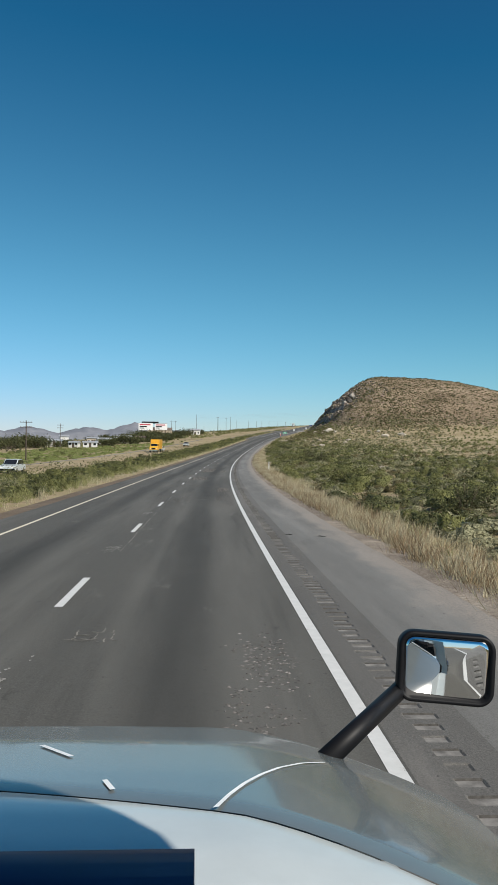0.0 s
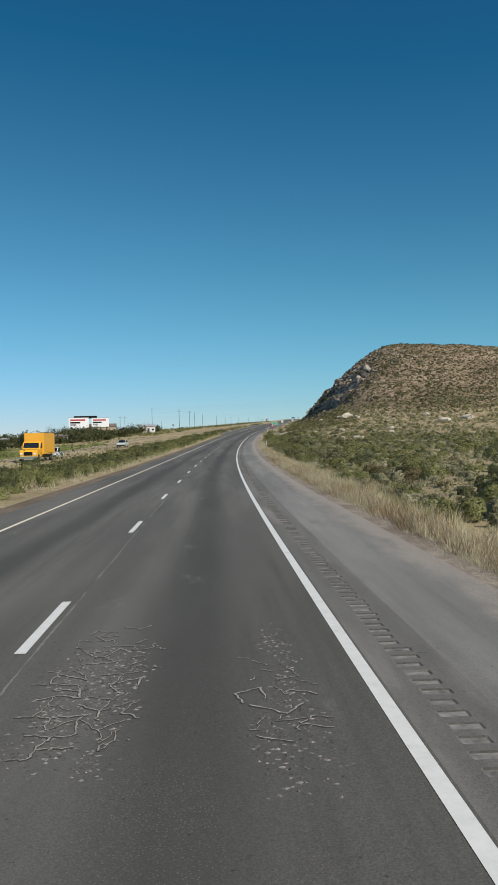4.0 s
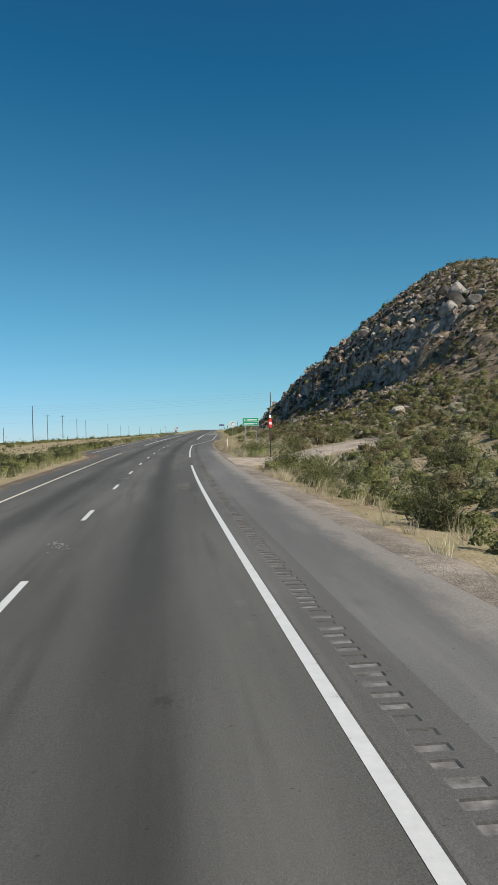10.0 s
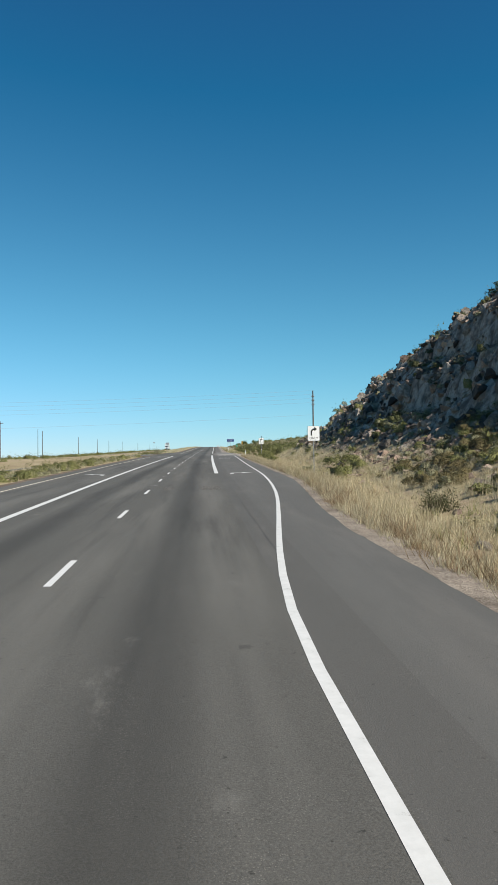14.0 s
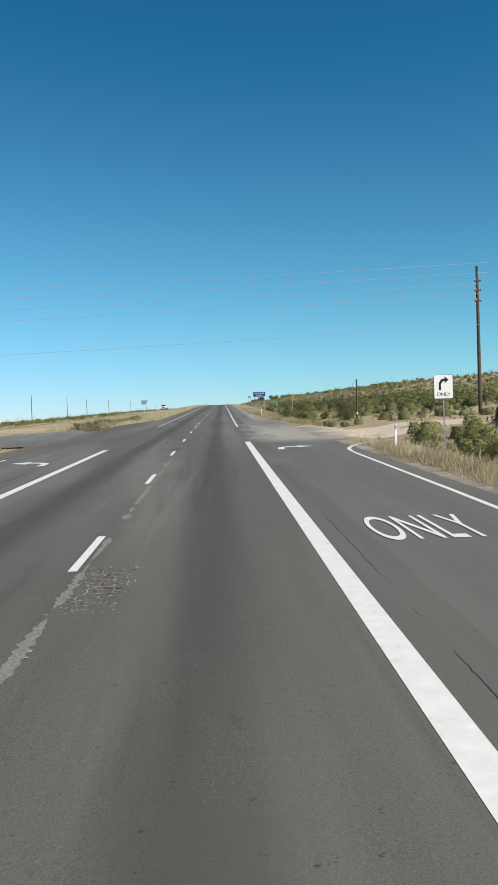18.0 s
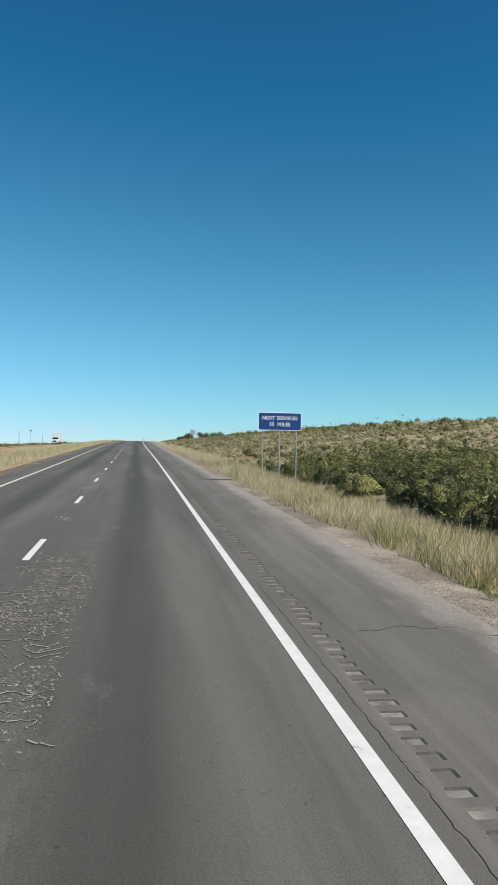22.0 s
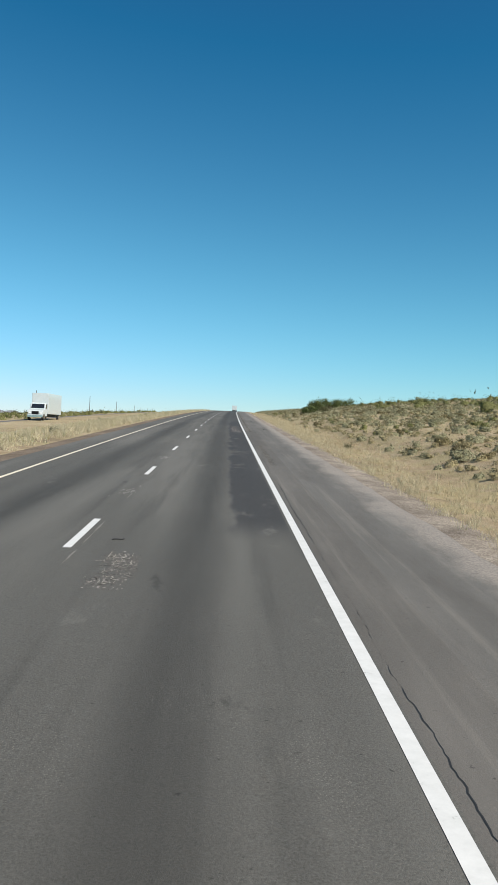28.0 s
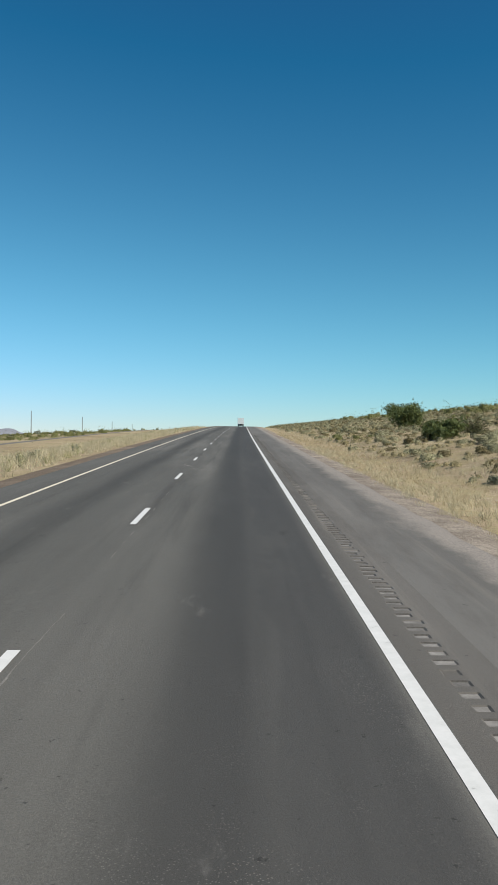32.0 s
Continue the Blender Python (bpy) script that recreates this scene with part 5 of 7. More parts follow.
G, OL, DK = "green creosote bush with fine leaves beside the road", "grey-green sage bush in dry grass", "dark green mesquite bush with shaded stems"
for s, o, w, h, k in (
        (67.2, 9.6, 4.2, 0.5, "green"), (35, 9.6, 2.9, 0.7, "dark"), (153, 10, 5.0, 0.4, "green"), (159.5, 14, 4.0, 0.6, "dark"), (140, 14.5, 3.0, 0.7, "dark"),
        (263, 5.2, 1.9, 0.75, "green"), (244, 5.3, 1.3, 0.8, "olive"), (238, 5.6, 1.9, 0.7, "dark"), (234, 5.8, 1.3, 0.8, "olive"), (229, 6.8, 2.2, 0.6, "green"),
        (248, 7.4, 2.0, 0.6, "green"), (241, 8.2, 2.4, 0.6, "green"), (278, 10.5, 2.3, 0.7, "dark"), (345, 12, 2.4, 0.8, "dark"), (302.5, 7.2, 2.7, 0.6, "green"), (307, 8.6, 2.4, 0.6, "green"),
        (326.8, 5.3, 1.8, 0.8, "dark"), (331, 6.2, 1.6, 0.8, "green"), (356.8, 5.4, 2.8, 0.55, "green"), (354.5, 6.6, 2.0, 0.6, "green"), (347.8, 6.0, 2.0, 0.75, "green"), (346, 7.4, 1.8, 0.7, "olive"), (343.8, 5.6, 1.5, 0.8, "green"),
        (351, 5.4, 0.9, 0.7, "olive"), (385.5, 6.3, 2.6, 0.5, "green"), (380.4, 13.4, 3.2, 0.5, "green"), (360, 6.2, 2.2, 0.8, "green"), (357.6, 5.5, 1.2, 0.9, "green"), (381, 5.9, 2.9, 0.6, "green"), (378.8, 7.2, 1.4, 0.8, "olive"),
        (378, 9.0, 2.2, 0.8, "green"), (444, 7.6, 1.7, 0.7, "dark"), (574, 10.6, 2.0, 0.6, "green"), (556, 9.3, 1.9, 0.8, "green"), (552, 11, 2.2, 0.7, "dark"), (615, 12.2, 3.4, 0.65, "dark"), (600, 8.6, 1.1, 0.7, "olive"), (609, 11.5, 2.6, 0.7, "green"),
        (627, 6.8, 1.9, 0.75, "dark"), (622.2, 7.2, 2.3, 0.7, "green"), (619, 8.6, 2.2, 0.7, "green"), (643.5, 8.0, 2.2, 0.7, "green"), (639, 9.4, 2.4, 0.75, "dark"), (668, 10.6, 4.2, 0.55, "green"), (663, 11, 3.2, 0.6, "green"), (672, 9.6, 2.6, 0.65, "dark"),
        (675, 7.6, 1.8, 0.7, "green"), (681.5, 8.0, 2.6, 0.65, "green"), (684, 9.4, 2.4, 0.6, "green"), (693, 5.2, 0.9, 0.7, "olive"), (723, 10.5, 1.6, 0.7, "dark"), (705, 6.7, 1.0, 0.7, "olive"), (786, 5.5, 0.6, 0.9, "dark"), (844, 6.3, 0.7, 0.8, "dark"),
        (968, 19, 3.4, 0.6, "dark"), (49, -13, 2.0, 0.6, "olive"), (157, -13.4, 2.4, 0.6, "green"), (342, -14, 2.5, 0.6, "green"), (597, -12.4, 2.9, 0.6, "olive"), (100, -13.6, 2.2, 0.5, "green"), (205, -13.2, 2.0, 0.6, "green"), (270, -13.8, 2.2, 0.6, "green")):
    bush(s, o, w, h, k, {"green": G, "olive": OL, "dark": DK}[k])


def tree(s, o, height, spread, label, leaves=2600, mat=None, leaf=1.0):
    """A low mesquite tree: tapered trunk, bent limbs, uneven leaf clumps."""
    e = empty("tree", place(s, o, -0.05, rng.uniform(0, 360)), label, "tree")
    bm = bmesh.new()
    tips = []
    for i in range(5):
        a = i * math.tau / 5 + rng.uniform(-0.4, 0.4)
        p = Vector((0, 0, 0))
        q = Vector((math.cos(a) * 0.10 * spread, math.sin(a) * 0.10 * spread, 0.22 * height))
        tube(bm, p, q, 0.09, 0.065, 7)
        for j in range(3):
            b = a + rng.uniform(-0.8, 0.8)
            t = q + Vector((math.cos(b) * 0.3 * spread, math.sin(b) * 0.3 * spread, rng.uniform(0.0, 0.6) * height))
            tube(bm, q, t, 0.06, 0.02, 6)
            tips.append(t)
    part("trunk", bm, M_WOOD, e)
    c = np.array([t[:] for t in tips])
    n = leaves
    k = rng.integers(0, len(c), n)
    p = c[k] + rng.normal(size=(n, 3)) * np.array([0.13 * spread, 0.13 * spread, 0.15 * height])
    p[:, 2] = np.maximum(p[:, 2], 0.12)
    v, f = tri_cloud(p, 0.21 * leaf * math.sqrt(2600 / leaves))
    mesh_ob("crown", v, f, mat or M_DARKBUSH, e)
    return e


for s, o, h, w in ((964, 15, 1.5, 2.4), (1003, 20, 2.8, 3.2), (1111, 41, 3.6, 7.0), (1060, 30, 3.0, 5.0)):
    tree(s, o, h, w, "green mesquite tree on the dry slope", 2600, M_MESQUITE, 1.5)
for s, o, h, w in ((440, -62, 4.5, 7), (415, -70, 5, 8), (470, -66, 4.5, 7), (500, -58, 4, 6)):
    tree(s, o, h, w, "dark green tree beyond the opposite road")


def dead_shrub(s, o, height):
    """Bare pale stems that fork twice."""
    bm = bmesh.new()
    for i in range(9):
        a, e = i * math.tau / 9 + rng.uniform(-0.3, 0.3), rng.uniform(0.55, 1.25)
        p = Vector((0, 0, -0.05))
        for j in range(5):
            q = p + Vector((math.cos(a) * math.cos(e), math.sin(a) * math.cos(e), math.sin(e))) * height * 0.24
            tube(bm, p, q, 0.024 - 0.004 * j, 0.020 - 0.004 * j, 5)
            if j > 0:
                b = a + rng.uniform(-1.2, 1.2)
                tube(bm, q, q + Vector((math.cos(b) * 0.6, math.sin(b) * 0.6, rng.uniform(0.2, 0.8))) * height * 0.22, 0.010, 0.004, 4)
            p, a, e = q, a + rng.uniform(-0.3, 0.3), min(1.45, e + rng.uniform(-0.1, 0.2))
    ob = part("dead_shrub", bm, plain("bleached_wood", (0.50, 0.45, 0.36), 0.9, 0, 0.2, 20))
    ob.matrix_world = place(s, o)
    return tagged(ob, "bare bleached stems of a dead shrub in the grass", "shrub")


dead_shrub(355.2, 7.7, 1.9)


def boulder(s, o, w, h, label, mat=None, corners=26):
    v, f = stone(corners, h / w)
    ob = mesh_ob("boulder", v, f, M_PALE if mat is None else mat)
    bm = bmesh.new()
    bm.from_mesh(ob.data)
    bmesh.ops.bevel(bm, geom=bm.edges[:], offset=0.035, segments=1, affect="EDGES")
    bm.to_mesh(ob.data)
    bm.free()
    ob.matrix_world = place(s, o, 0.12 * h, rng.uniform(0, 360)) @ Matrix.Diagonal((w, w, w, 1))
    return tagged(ob, label, "boulder", "pale boulders")



BL = "pale weathered boulder below the hill"
for s, o, w, h in ((379.5, 15.5, 1.3, 0.9), (392.5, 22, 2.0, 1.5), (383, 19, 1.0, 0.7), (388, 17, 0.9, 0.6), (372, 22, 1.2, 0.8), (366, 26, 1.4, 1.0), (377, 30, 1.2, 0.8), (360, 31, 1.5, 1.0), (350, 38, 1.3, 0.9), (355, 45, 1.6, 1.1),
                   (100, 17, 1.6, 1.2), (104, 19, 1.2, 0.8), (330, 24, 1.8, 1.2), (310, 33, 2.2, 1.4), (340, 18, 1.4, 0.9), (367.3, 28.5, 4.2, 2.9), (372.4, 26.5, 1.9, 1.2), (363.5, 31, 2.3, 1.5), (377.8, 23.5, 1.5, 0.9), (341.5, 58, 4.2, 1.7), (334, 50, 3.6, 2.2), (293.5, 24, 2.4, 1.6), (323.5, 35, 2.6, 1.4), (352.5, 49, 2.2, 1.4), (298, 21, 1.5, 1.0), (267, 5.0, 0.45, 0.3), (701, 4.4, 0.3, 0.2), (433, 5.6, 0.5, 0.35)):
    boulder(s, o, w, h, BL)
a, b, p = on_hill(80000, 0.05, 0.9)
x_, y_ = plan(a, b)
k = (-hill_r(x_, y_)[1] > rng.uniform(-6, 22, len(a))) & (y_ > rng.uniform(392, 425, len(a)))
a, b = a[k], b[k]
crags = [stone(10, 0.95) for _ in range(12)]
k = rng.uniform(0, 1, len(a)) < 0.62
strew("cliff_rocks", crags, a[k], b[k], rng.uniform(0.2, 1.0, k.sum()) ** 3 * 1.5 + 0.32, M_CLIFF, "grey angular rocks jutting from the cliff, darkened for its shade", "rocks", 1.1, 0.05)
strew("cliff_rocks", crags, a[~k], b[~k], rng.uniform(0.2, 1.0, (~k).sum()) ** 3 * 1.4 + 0.32, M_ROCK, "brown angular rocks jutting from the cliff", "rocks", 1.0, 0.05)

for _ in range(46):
    ok = False
    while not ok:
        a, b, p = on_hill(40, 0.12, 0.9)
        x_, y_ = plan(a, b)
        j = np.where(-hill_r(x_, y_)[1] > rng.uniform(-8, 12, len(a)))[0]
        ok = len(j) > 0
    w = float(rng.uniform(0.9, 1.9))
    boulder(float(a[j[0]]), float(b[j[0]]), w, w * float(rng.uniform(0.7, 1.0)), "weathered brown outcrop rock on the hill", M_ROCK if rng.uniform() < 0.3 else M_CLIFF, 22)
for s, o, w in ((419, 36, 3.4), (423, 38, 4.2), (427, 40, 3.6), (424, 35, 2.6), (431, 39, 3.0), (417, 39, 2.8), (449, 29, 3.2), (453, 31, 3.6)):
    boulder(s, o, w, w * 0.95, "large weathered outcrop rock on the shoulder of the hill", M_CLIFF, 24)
# rubble fallen to the foot of the cliff
a, b = spots(4600, 375, 490, 8, 28, lambda s, o: 0.15 + 0.85 * ease(o, 9, 14))
strew("rubble", crags, a, b, rng.uniform(0.2, 1.0, len(a)) ** 3 * 1.1 + 0.15, M_ROCK, "broken brown rock at the foot of the cliff", "rocks", 0.9, 0.1)

# ---------------------------------------------------------------- side road and dirt track
q = np.linspace(0, 1, 40)
o_ax = 4.3 + 86 * q ** 1.6
half = 7.0 + 9.0 * np.exp(-(o_ax - 2.6) / 5.0)
mid = 584 + 0.12 * o_ax


def cross(name, mid, half, o_ax, mat, lift, label, cols=9):
    f = np.linspace(-1, 1, cols)
    Sx = mid[:, None] + half[:, None] * f[None]
    Ox = np.repeat(o_ax[:, None], cols, 1)
    Xx, Yx = plan(Sx, Ox)
    near = ease(Ox, right_edge(Sx) + 1.0, right_edge(Sx) + 4.0)
    Zx = (road_z(Sx) + 0.004) * (1 - near) + (np.maximum(base_z(Sx, Ox), land_z(Sx, Ox)) + lift) * near - 0.40 * (np.abs(f)[None] > 0.99) * ease(Ox, right_edge(Sx) + 0.02, right_edge(Sx) + 0.5)
    ob = mesh_ob(name, np.stack([Xx, Yx, Zx], -1).reshape(-1, 3), grid_faces(len(o_ax), cols), mat, smooth=True, uv=np.stack([Sx, Ox], -1).reshape(-1, 2))
    return tagged(ob, label, "road", kind="structure")


cross("side_road", mid, half, o_ax, M_APRON, 0.06, "pale dusty side road joining the highway")
q = np.linspace(0, 1, 30)
o_ax = 3.0 + 13 * q
cross("dirt_track", 369 + 0.05 * o_ax, 4.2 + 5 * np.exp(-(o_ax - 3) / 4), o_ax, M_TRACK, 0.05, "pale sandy track leaving the highway")
sm = np.arange(574, 606, 1.0)
xo = ribbon("median_crossing", sm, -21.0, left_edge(sm) + 0.05, -0.01, M_SHOULDER, 6, z=lambda s, o: road_z(s) - 0.3 * ease(-o, 12, 20))
tagged(xo, "asphalt crossing through the grassy median", "road", kind="structure")

# painted arrows and word in the turn lanes
# a stem that bends a quarter turn into a broad head
bend_in = [(0.15 - 0.62 * math.cos(a), 0.30 + 0.55 * math.sin(a)) for a in [k * math.pi / 16 for k in range(9)]]
bend_out = [(0.15 - 0.90 * math.cos(a), 0.30 + 0.88 * math.sin(a)) for a in [k * math.pi / 16 for k in range(9)]]
ARROW = [(-0.75, -0.45), (-0.47, -0.45)] + bend_in + [(0.22, 0.85), (0.22, 0.50), (0.95, 1.02), (0.22, 1.55), (0.22, 1.18)] + bend_out[::-1]


def flat_shape(name, pts, s, o, mat, label, flip=1, scale=(1, 1)):
    bm = bmesh.new()
    bm.faces.new([bm.verts.new((x * flip * scale[0], y * scale[1], 0)) for x, y in pts])
    bmesh.ops.recalc_face_normals(bm, faces=bm.faces)
    if bm.faces[:][0].normal.z < 0:
        bmesh.ops.reverse_faces(bm, faces=bm.faces[:])
    ob = part(name, bm, mat)
    x, y = plan(s, o)
    ob.matrix_world = pose(float(x), float(y), float(road_z(s)) + 0.012, math.degrees(math.atan(float(road_z(s + 1) - road_z(s - 1)) / 2)), 0, -math.degrees(float(heading(s))))
    return tagged(ob, label, "road marking", kind="structure")


flat_shape("turn_arrow", ARROW, 475.4, 1.75, M_WHITE, "white right turn arrow painted on the asphalt", 1, (1.0, 1.3))
flat_shape("turn_arrow", ARROW, 563.6, 1.95, M_WHITE, "white right turn arrow painted on the asphalt", 1, (1.05, 1.3))
flat_shape("turn_arrow", ARROW, 474.8, -9.0, M_WHITE, "white left turn arrow painted on the asphalt", -1, (1.0, 1.3))
flat_shape("turn_arrow", ARROW, 558.0, -9.1, M_WHITE, "white left turn arrow painted on the asphalt", -1, (1.0, 1.3))
word = letters("painted_word", "ONLY", 1.0, M_WHITE, None, Matrix.Identity(4), 0.001)
x, y = plan(539.6, 1.92)
xs = [v.co.x for v in word.data.vertices]
ys = [v.co.y for v in word.data.vertices]
word.matrix_basis = pose(float(x), float(y), float(road_z(539.6)) + 0.012, math.degrees(math.atan(0.0315)), 0, -math.degrees(float(heading(539.6)))) @ Matrix.Diagonal((1.85 / (max(xs) - min(xs)), 2.6 / (max(ys) - min(ys)), 1, 1))
tagged(word, "white word ONLY painted in the turn lane", "road marking", kind="structure")

# long cracks sealed in black beside the edge line, a joint down the lane line
def crack(s0, s1, o, wob, width, mat=M_CRACK, name="road_crack", label="dark sealed crack along the asphalt"):
    q = np.arange(s0, s1, 0.07)
    oo = o + (fbm(q * 0.5, 0 * q + o * 9, 5, 61) - 0.5) * wob * 0.2 + (vnoise(q * 4, 0 * q + o, 65) - 0.5) * 0.022 + rng.uniform(-0.009, 0.009, q.shape)
    ww = width * np.clip(1.9 * vnoise(q * 6.1, 0 * q + o, 63) + 0.35 - 1.3 * ease(vnoise(q * 0.35, 0 * q + o, 64), 0.55, 0.7), 0.06, 1.3)
    return tagged(ribbon(name, q, oo - ww / 2, oo + ww / 2, 0.003, mat), label, "crack", kind="structure")


crack(618, 786, 0.22, 0.3, 0.0045)
crack(786, 828, 0.19, 0.4, 0.010)
crack(430, 575, 0.47, 0.2, 0.006)
M_JOINT = plain("crumbled_joint", (0.165, 0.155, 0.138), 0.95, 0, 0.4, 30, 0.4)
crack(570, 612, 0.20, 0.3, 0.014, M_JOINT, "lane_joint", "pale dusty crack beside the lane edge")
crack(570, 612, 0.215, 0.3, 0.007)
for s0, s1 in ((20, 190), (482, 560), (600, 960)):
    q = np.arange(s0, s1, 0.1)
    oo = -3.50 + (fbm(q * 0.4, 0 * q, 3, 71) - 0.5) * 0.05 + rng.uniform(-0.006, 0.006, q.shape)
    ww = (0.030 + 0.10 * ease(q, 480, 500) * (1 - ease(q, 540, 562))) * np.clip(3.2 * vnoise(q * 1.7, 0 * q, 73) - 0.9 - 0.9 * (s0 > 580), 0.01, 1.3) * rng.uniform(0.4, 1.3, q.shape)
    tagged(ribbon("lane_joint", q, oo - ww / 2, oo + ww / 2, 0.003, M_JOINT), "pale crumbling joint beside the lane line", "crack", kind="structure")
for s in (36, 96, 152, 303, 598, 641, 708, 835, 850):
    qo = np.linspace(0.95, 2.6, 30)
    sv_ = s + (fbm(qo * 1.5, 0 * qo + s, 3, 67) - 0.5) * 1.2 + rng.uniform(-0.04, 0.04, qo.shape)
    P1, P2 = np.stack(plan(sv_, qo), -1), np.stack(plan(sv_ + 0.014 * rng.uniform(0.3, 1.6, qo.shape), qo), -1)
    zc = road_z(sv_) + 0.004
    tagged(mesh_ob("shoulder_crack", np.concatenate([np.c_[P1, zc], np.c_[P2, zc]]), [[i, i + 1, i + 31, i + 30] for i in range(29)], M_CRACK), "dark crack across the hard shoulder", "crack", kind="structure")

# cracked patches in the wheel paths: wavy cracks across with crumbled pale edges, joined by short ones along
M_PIT = plain("dark_pit", (0.04, 0.037, 0.032), 0.95)
M_RAVEL = plain("crumbled_edge", (0.25, 0.232, 0.20), 0.95, 0, 0.45, 30, 0.5)


def crack_web(s0, s1, o0, o1, full, pale):
    bm, bp = bmesh.new(), bmesh.new()

    def line(tgt, pts, width, z):
        """A thin ragged strip through points given along and across the road."""
        prev = None
        for k, (s, o) in enumerate(pts):
            s2, o2 = pts[min(k + 1, len(pts) - 1)] if k < len(pts) - 1 else (2 * s - pts[k - 1][0], 2 * o - pts[k - 1][1])
            d = math.hypot(s2 - s, o2 - o) or 1
            w = width * random.uniform(0.25, 1.3) * (0.3 if k in (0, len(pts) - 1) else 1)
            ns, no = (o2 - o) / d * w / 2, -(s2 - s) / d * w / 2
            now = []
            for sg in (-1, 1):
                x, y = plan(s + sg * ns, o + sg * no)
                now.append(tgt.verts.new((float(x), float(y), float(road_z(s)) + z)))
            if prev:
                tgt.faces.new((prev[0], prev[1], now[1], now[0]))
            prev = now

    s = s0
    while s < s1:
        s += random.uniform(0.07, 0.34) / full
        edge = 1 - abs(2 * (s - s0) / (s1 - s0) - 1) ** 3 * 0.5
        for _ in range(2):
            a = o0 + (o1 - o0) * random.uniform(0, 0.75)
            b = a + (o1 - o0) * random.uniform(0.12, 0.55) * edge
            n = max(3, int(abs(b - a) / 0.05))
            tilt, ph = random.uniform(-0.25, 0.25), random.uniform(0, 9)
            pts = [(s + tilt * (b - a) * k / n + 0.045 * math.sin(ph + k * 0.55) + random.gauss(0, 0.009), a + (b - a) * k / n) for k in range(n + 1)]
            w = random.uniform(0.006, 0.03)
            line(bm, [(p + w * 0.5, q) for p, q in pts], w * 0.8, 0.0035)
            if random.random() < pale:
                line(bp, pts, w, 0.006)
            if random.random() < 0.45 * full:
                p, q = random.choice(pts)
                m = random.randint(4, 8)
                line(bp if random.random() < pale else bm, [(p + 0.05 * k, q + random.gauss(0, 0.012)) for k in range(m)], w * 0.8, 0.005)
    tagged(part("crack_web", bm, M_PIT), "dark web of cracks in the wheel path", "crack", kind="stuff")
    tagged(part("crumbled_edges", bp, M_RAVEL), "pale crumbled edges of cracks in the wheel path", "road wear", kind="stuff")


for s0, s1, o0, o1, full, pale in ((454.5, 457.3, -0.2, -1.15, 1.6, 0.8), (454.5, 457, -2.5, -3.0, 1.2, 0.5), (535, 537, -2.7, -3.5, 1.6, 0.8), (396, 398.5, -2.5, -3.2, 1.2, 0.4), (802.6, 804.6, -2.5, -3.0, 1.6, 0.9), (288.6, 289.8, -1.4, -2.7, 1.2, 1.0), (10.2, 11.0, -2.5, -3.1, 1.2, 0.9)):
    crack_web(s0, s1, o0, o1, full, pale)
# alligator cracking: a net of dust-filled cracks with dark, broken lips
M_FILL = plain("dust_in_cracks", (0.25, 0.231, 0.203), 0.95, 0, 0.4, 14)


def alligator(s0, s1, o0, o1, full, cell=0.24):
    o0, o1 = min(o0, o1), max(o0, o1)
    ns, no = int((s1 - s0) / cell) + 2, int((o1 - o0) / (cell * 0.8)) + 2
    I, J = np.meshgrid(np.arange(ns), np.arange(no), indexing="ij")
    ps = s0 + cell * (I + 0.5 * (J % 2)) + rng.uniform(-0.36, 0.36, I.shape) * cell
    po = o0 + cell * 0.8 * J + rng.uniform(-0.36, 0.36, I.shape) * cell
    A = np.concatenate([np.stack([ps[:-1], po[:-1]], -1)[(I + J)[:-1] % 3 > 0], np.stack([ps[:, :-1], po[:, :-1]], -1).reshape(-1, 2)])
    B = np.concatenate([np.stack([ps[1:], po[1:]], -1)[(I + J)[:-1] % 3 > 0], np.stack([ps[:, 1:], po[:, 1:]], -1).reshape(-1, 2)])
    mid = (A + B) / 2
    rim = np.clip(2.5 * (1 - np.abs(2 * (mid[:, 0] - s0) / (s1 - s0) - 1)), 0, 1) * np.clip(2.5 * (1 - np.abs(2 * (mid[:, 1] - o0) / (o1 - o0) - 1)), 0, 1)
    ok = rng.uniform(0, 1, len(A)) < full * rim * ease(fbm(mid[:, 0] * 0.7, mid[:, 1] * 1.3, 3, 93), 0.28, 0.5)
    A, B = A[ok], B[ok]
    n, k = len(A), 6
    f = np.linspace(0, 1, k)[None, :, None]
    P = A[:, None] * (1 - f) + B[:, None] * f
    P[:, 1:-1] += rng.normal(size=(n, k - 2, 2)) * cell * 0.06
    D = (B - A) / np.linalg.norm(B - A, axis=1)[:, None]
    N = np.stack([-D[:, 1], D[:, 0]], 1)[:, None]
    W = rng.uniform(0.003, 0.0095, (n, 1, 1)) * rng.uniform(0.4, 1.5, (n, k, 1))
    quads = (np.arange(k - 1)[:, None] * 2 + np.array([0, 2, 3, 1])[None])[None] + (np.arange(n) * 2 * k)[:, None, None]
    for nm, mat, lab, mul, off, z in (("crack_web", M_PIT, "dark broken lips of the cracked wheel path", 1.9, -0.006, 0.003), ("crack_dust", M_FILL, "pale dust in the net of cracks", 1.0, 0.004, 0.0055)):
        Q = np.stack([P - N * W * mul, P + N * W * mul], 2).reshape(-1, 2) + np.array([off, 0.0])
        x, y = plan(Q[:, 0], Q[:, 1])
        tagged(mesh_ob(nm, np.stack([x, y, road_z(Q[:, 0]) + z], -1), quads.reshape(-1, 4), mat), lab, "road wear", kind="stuff")


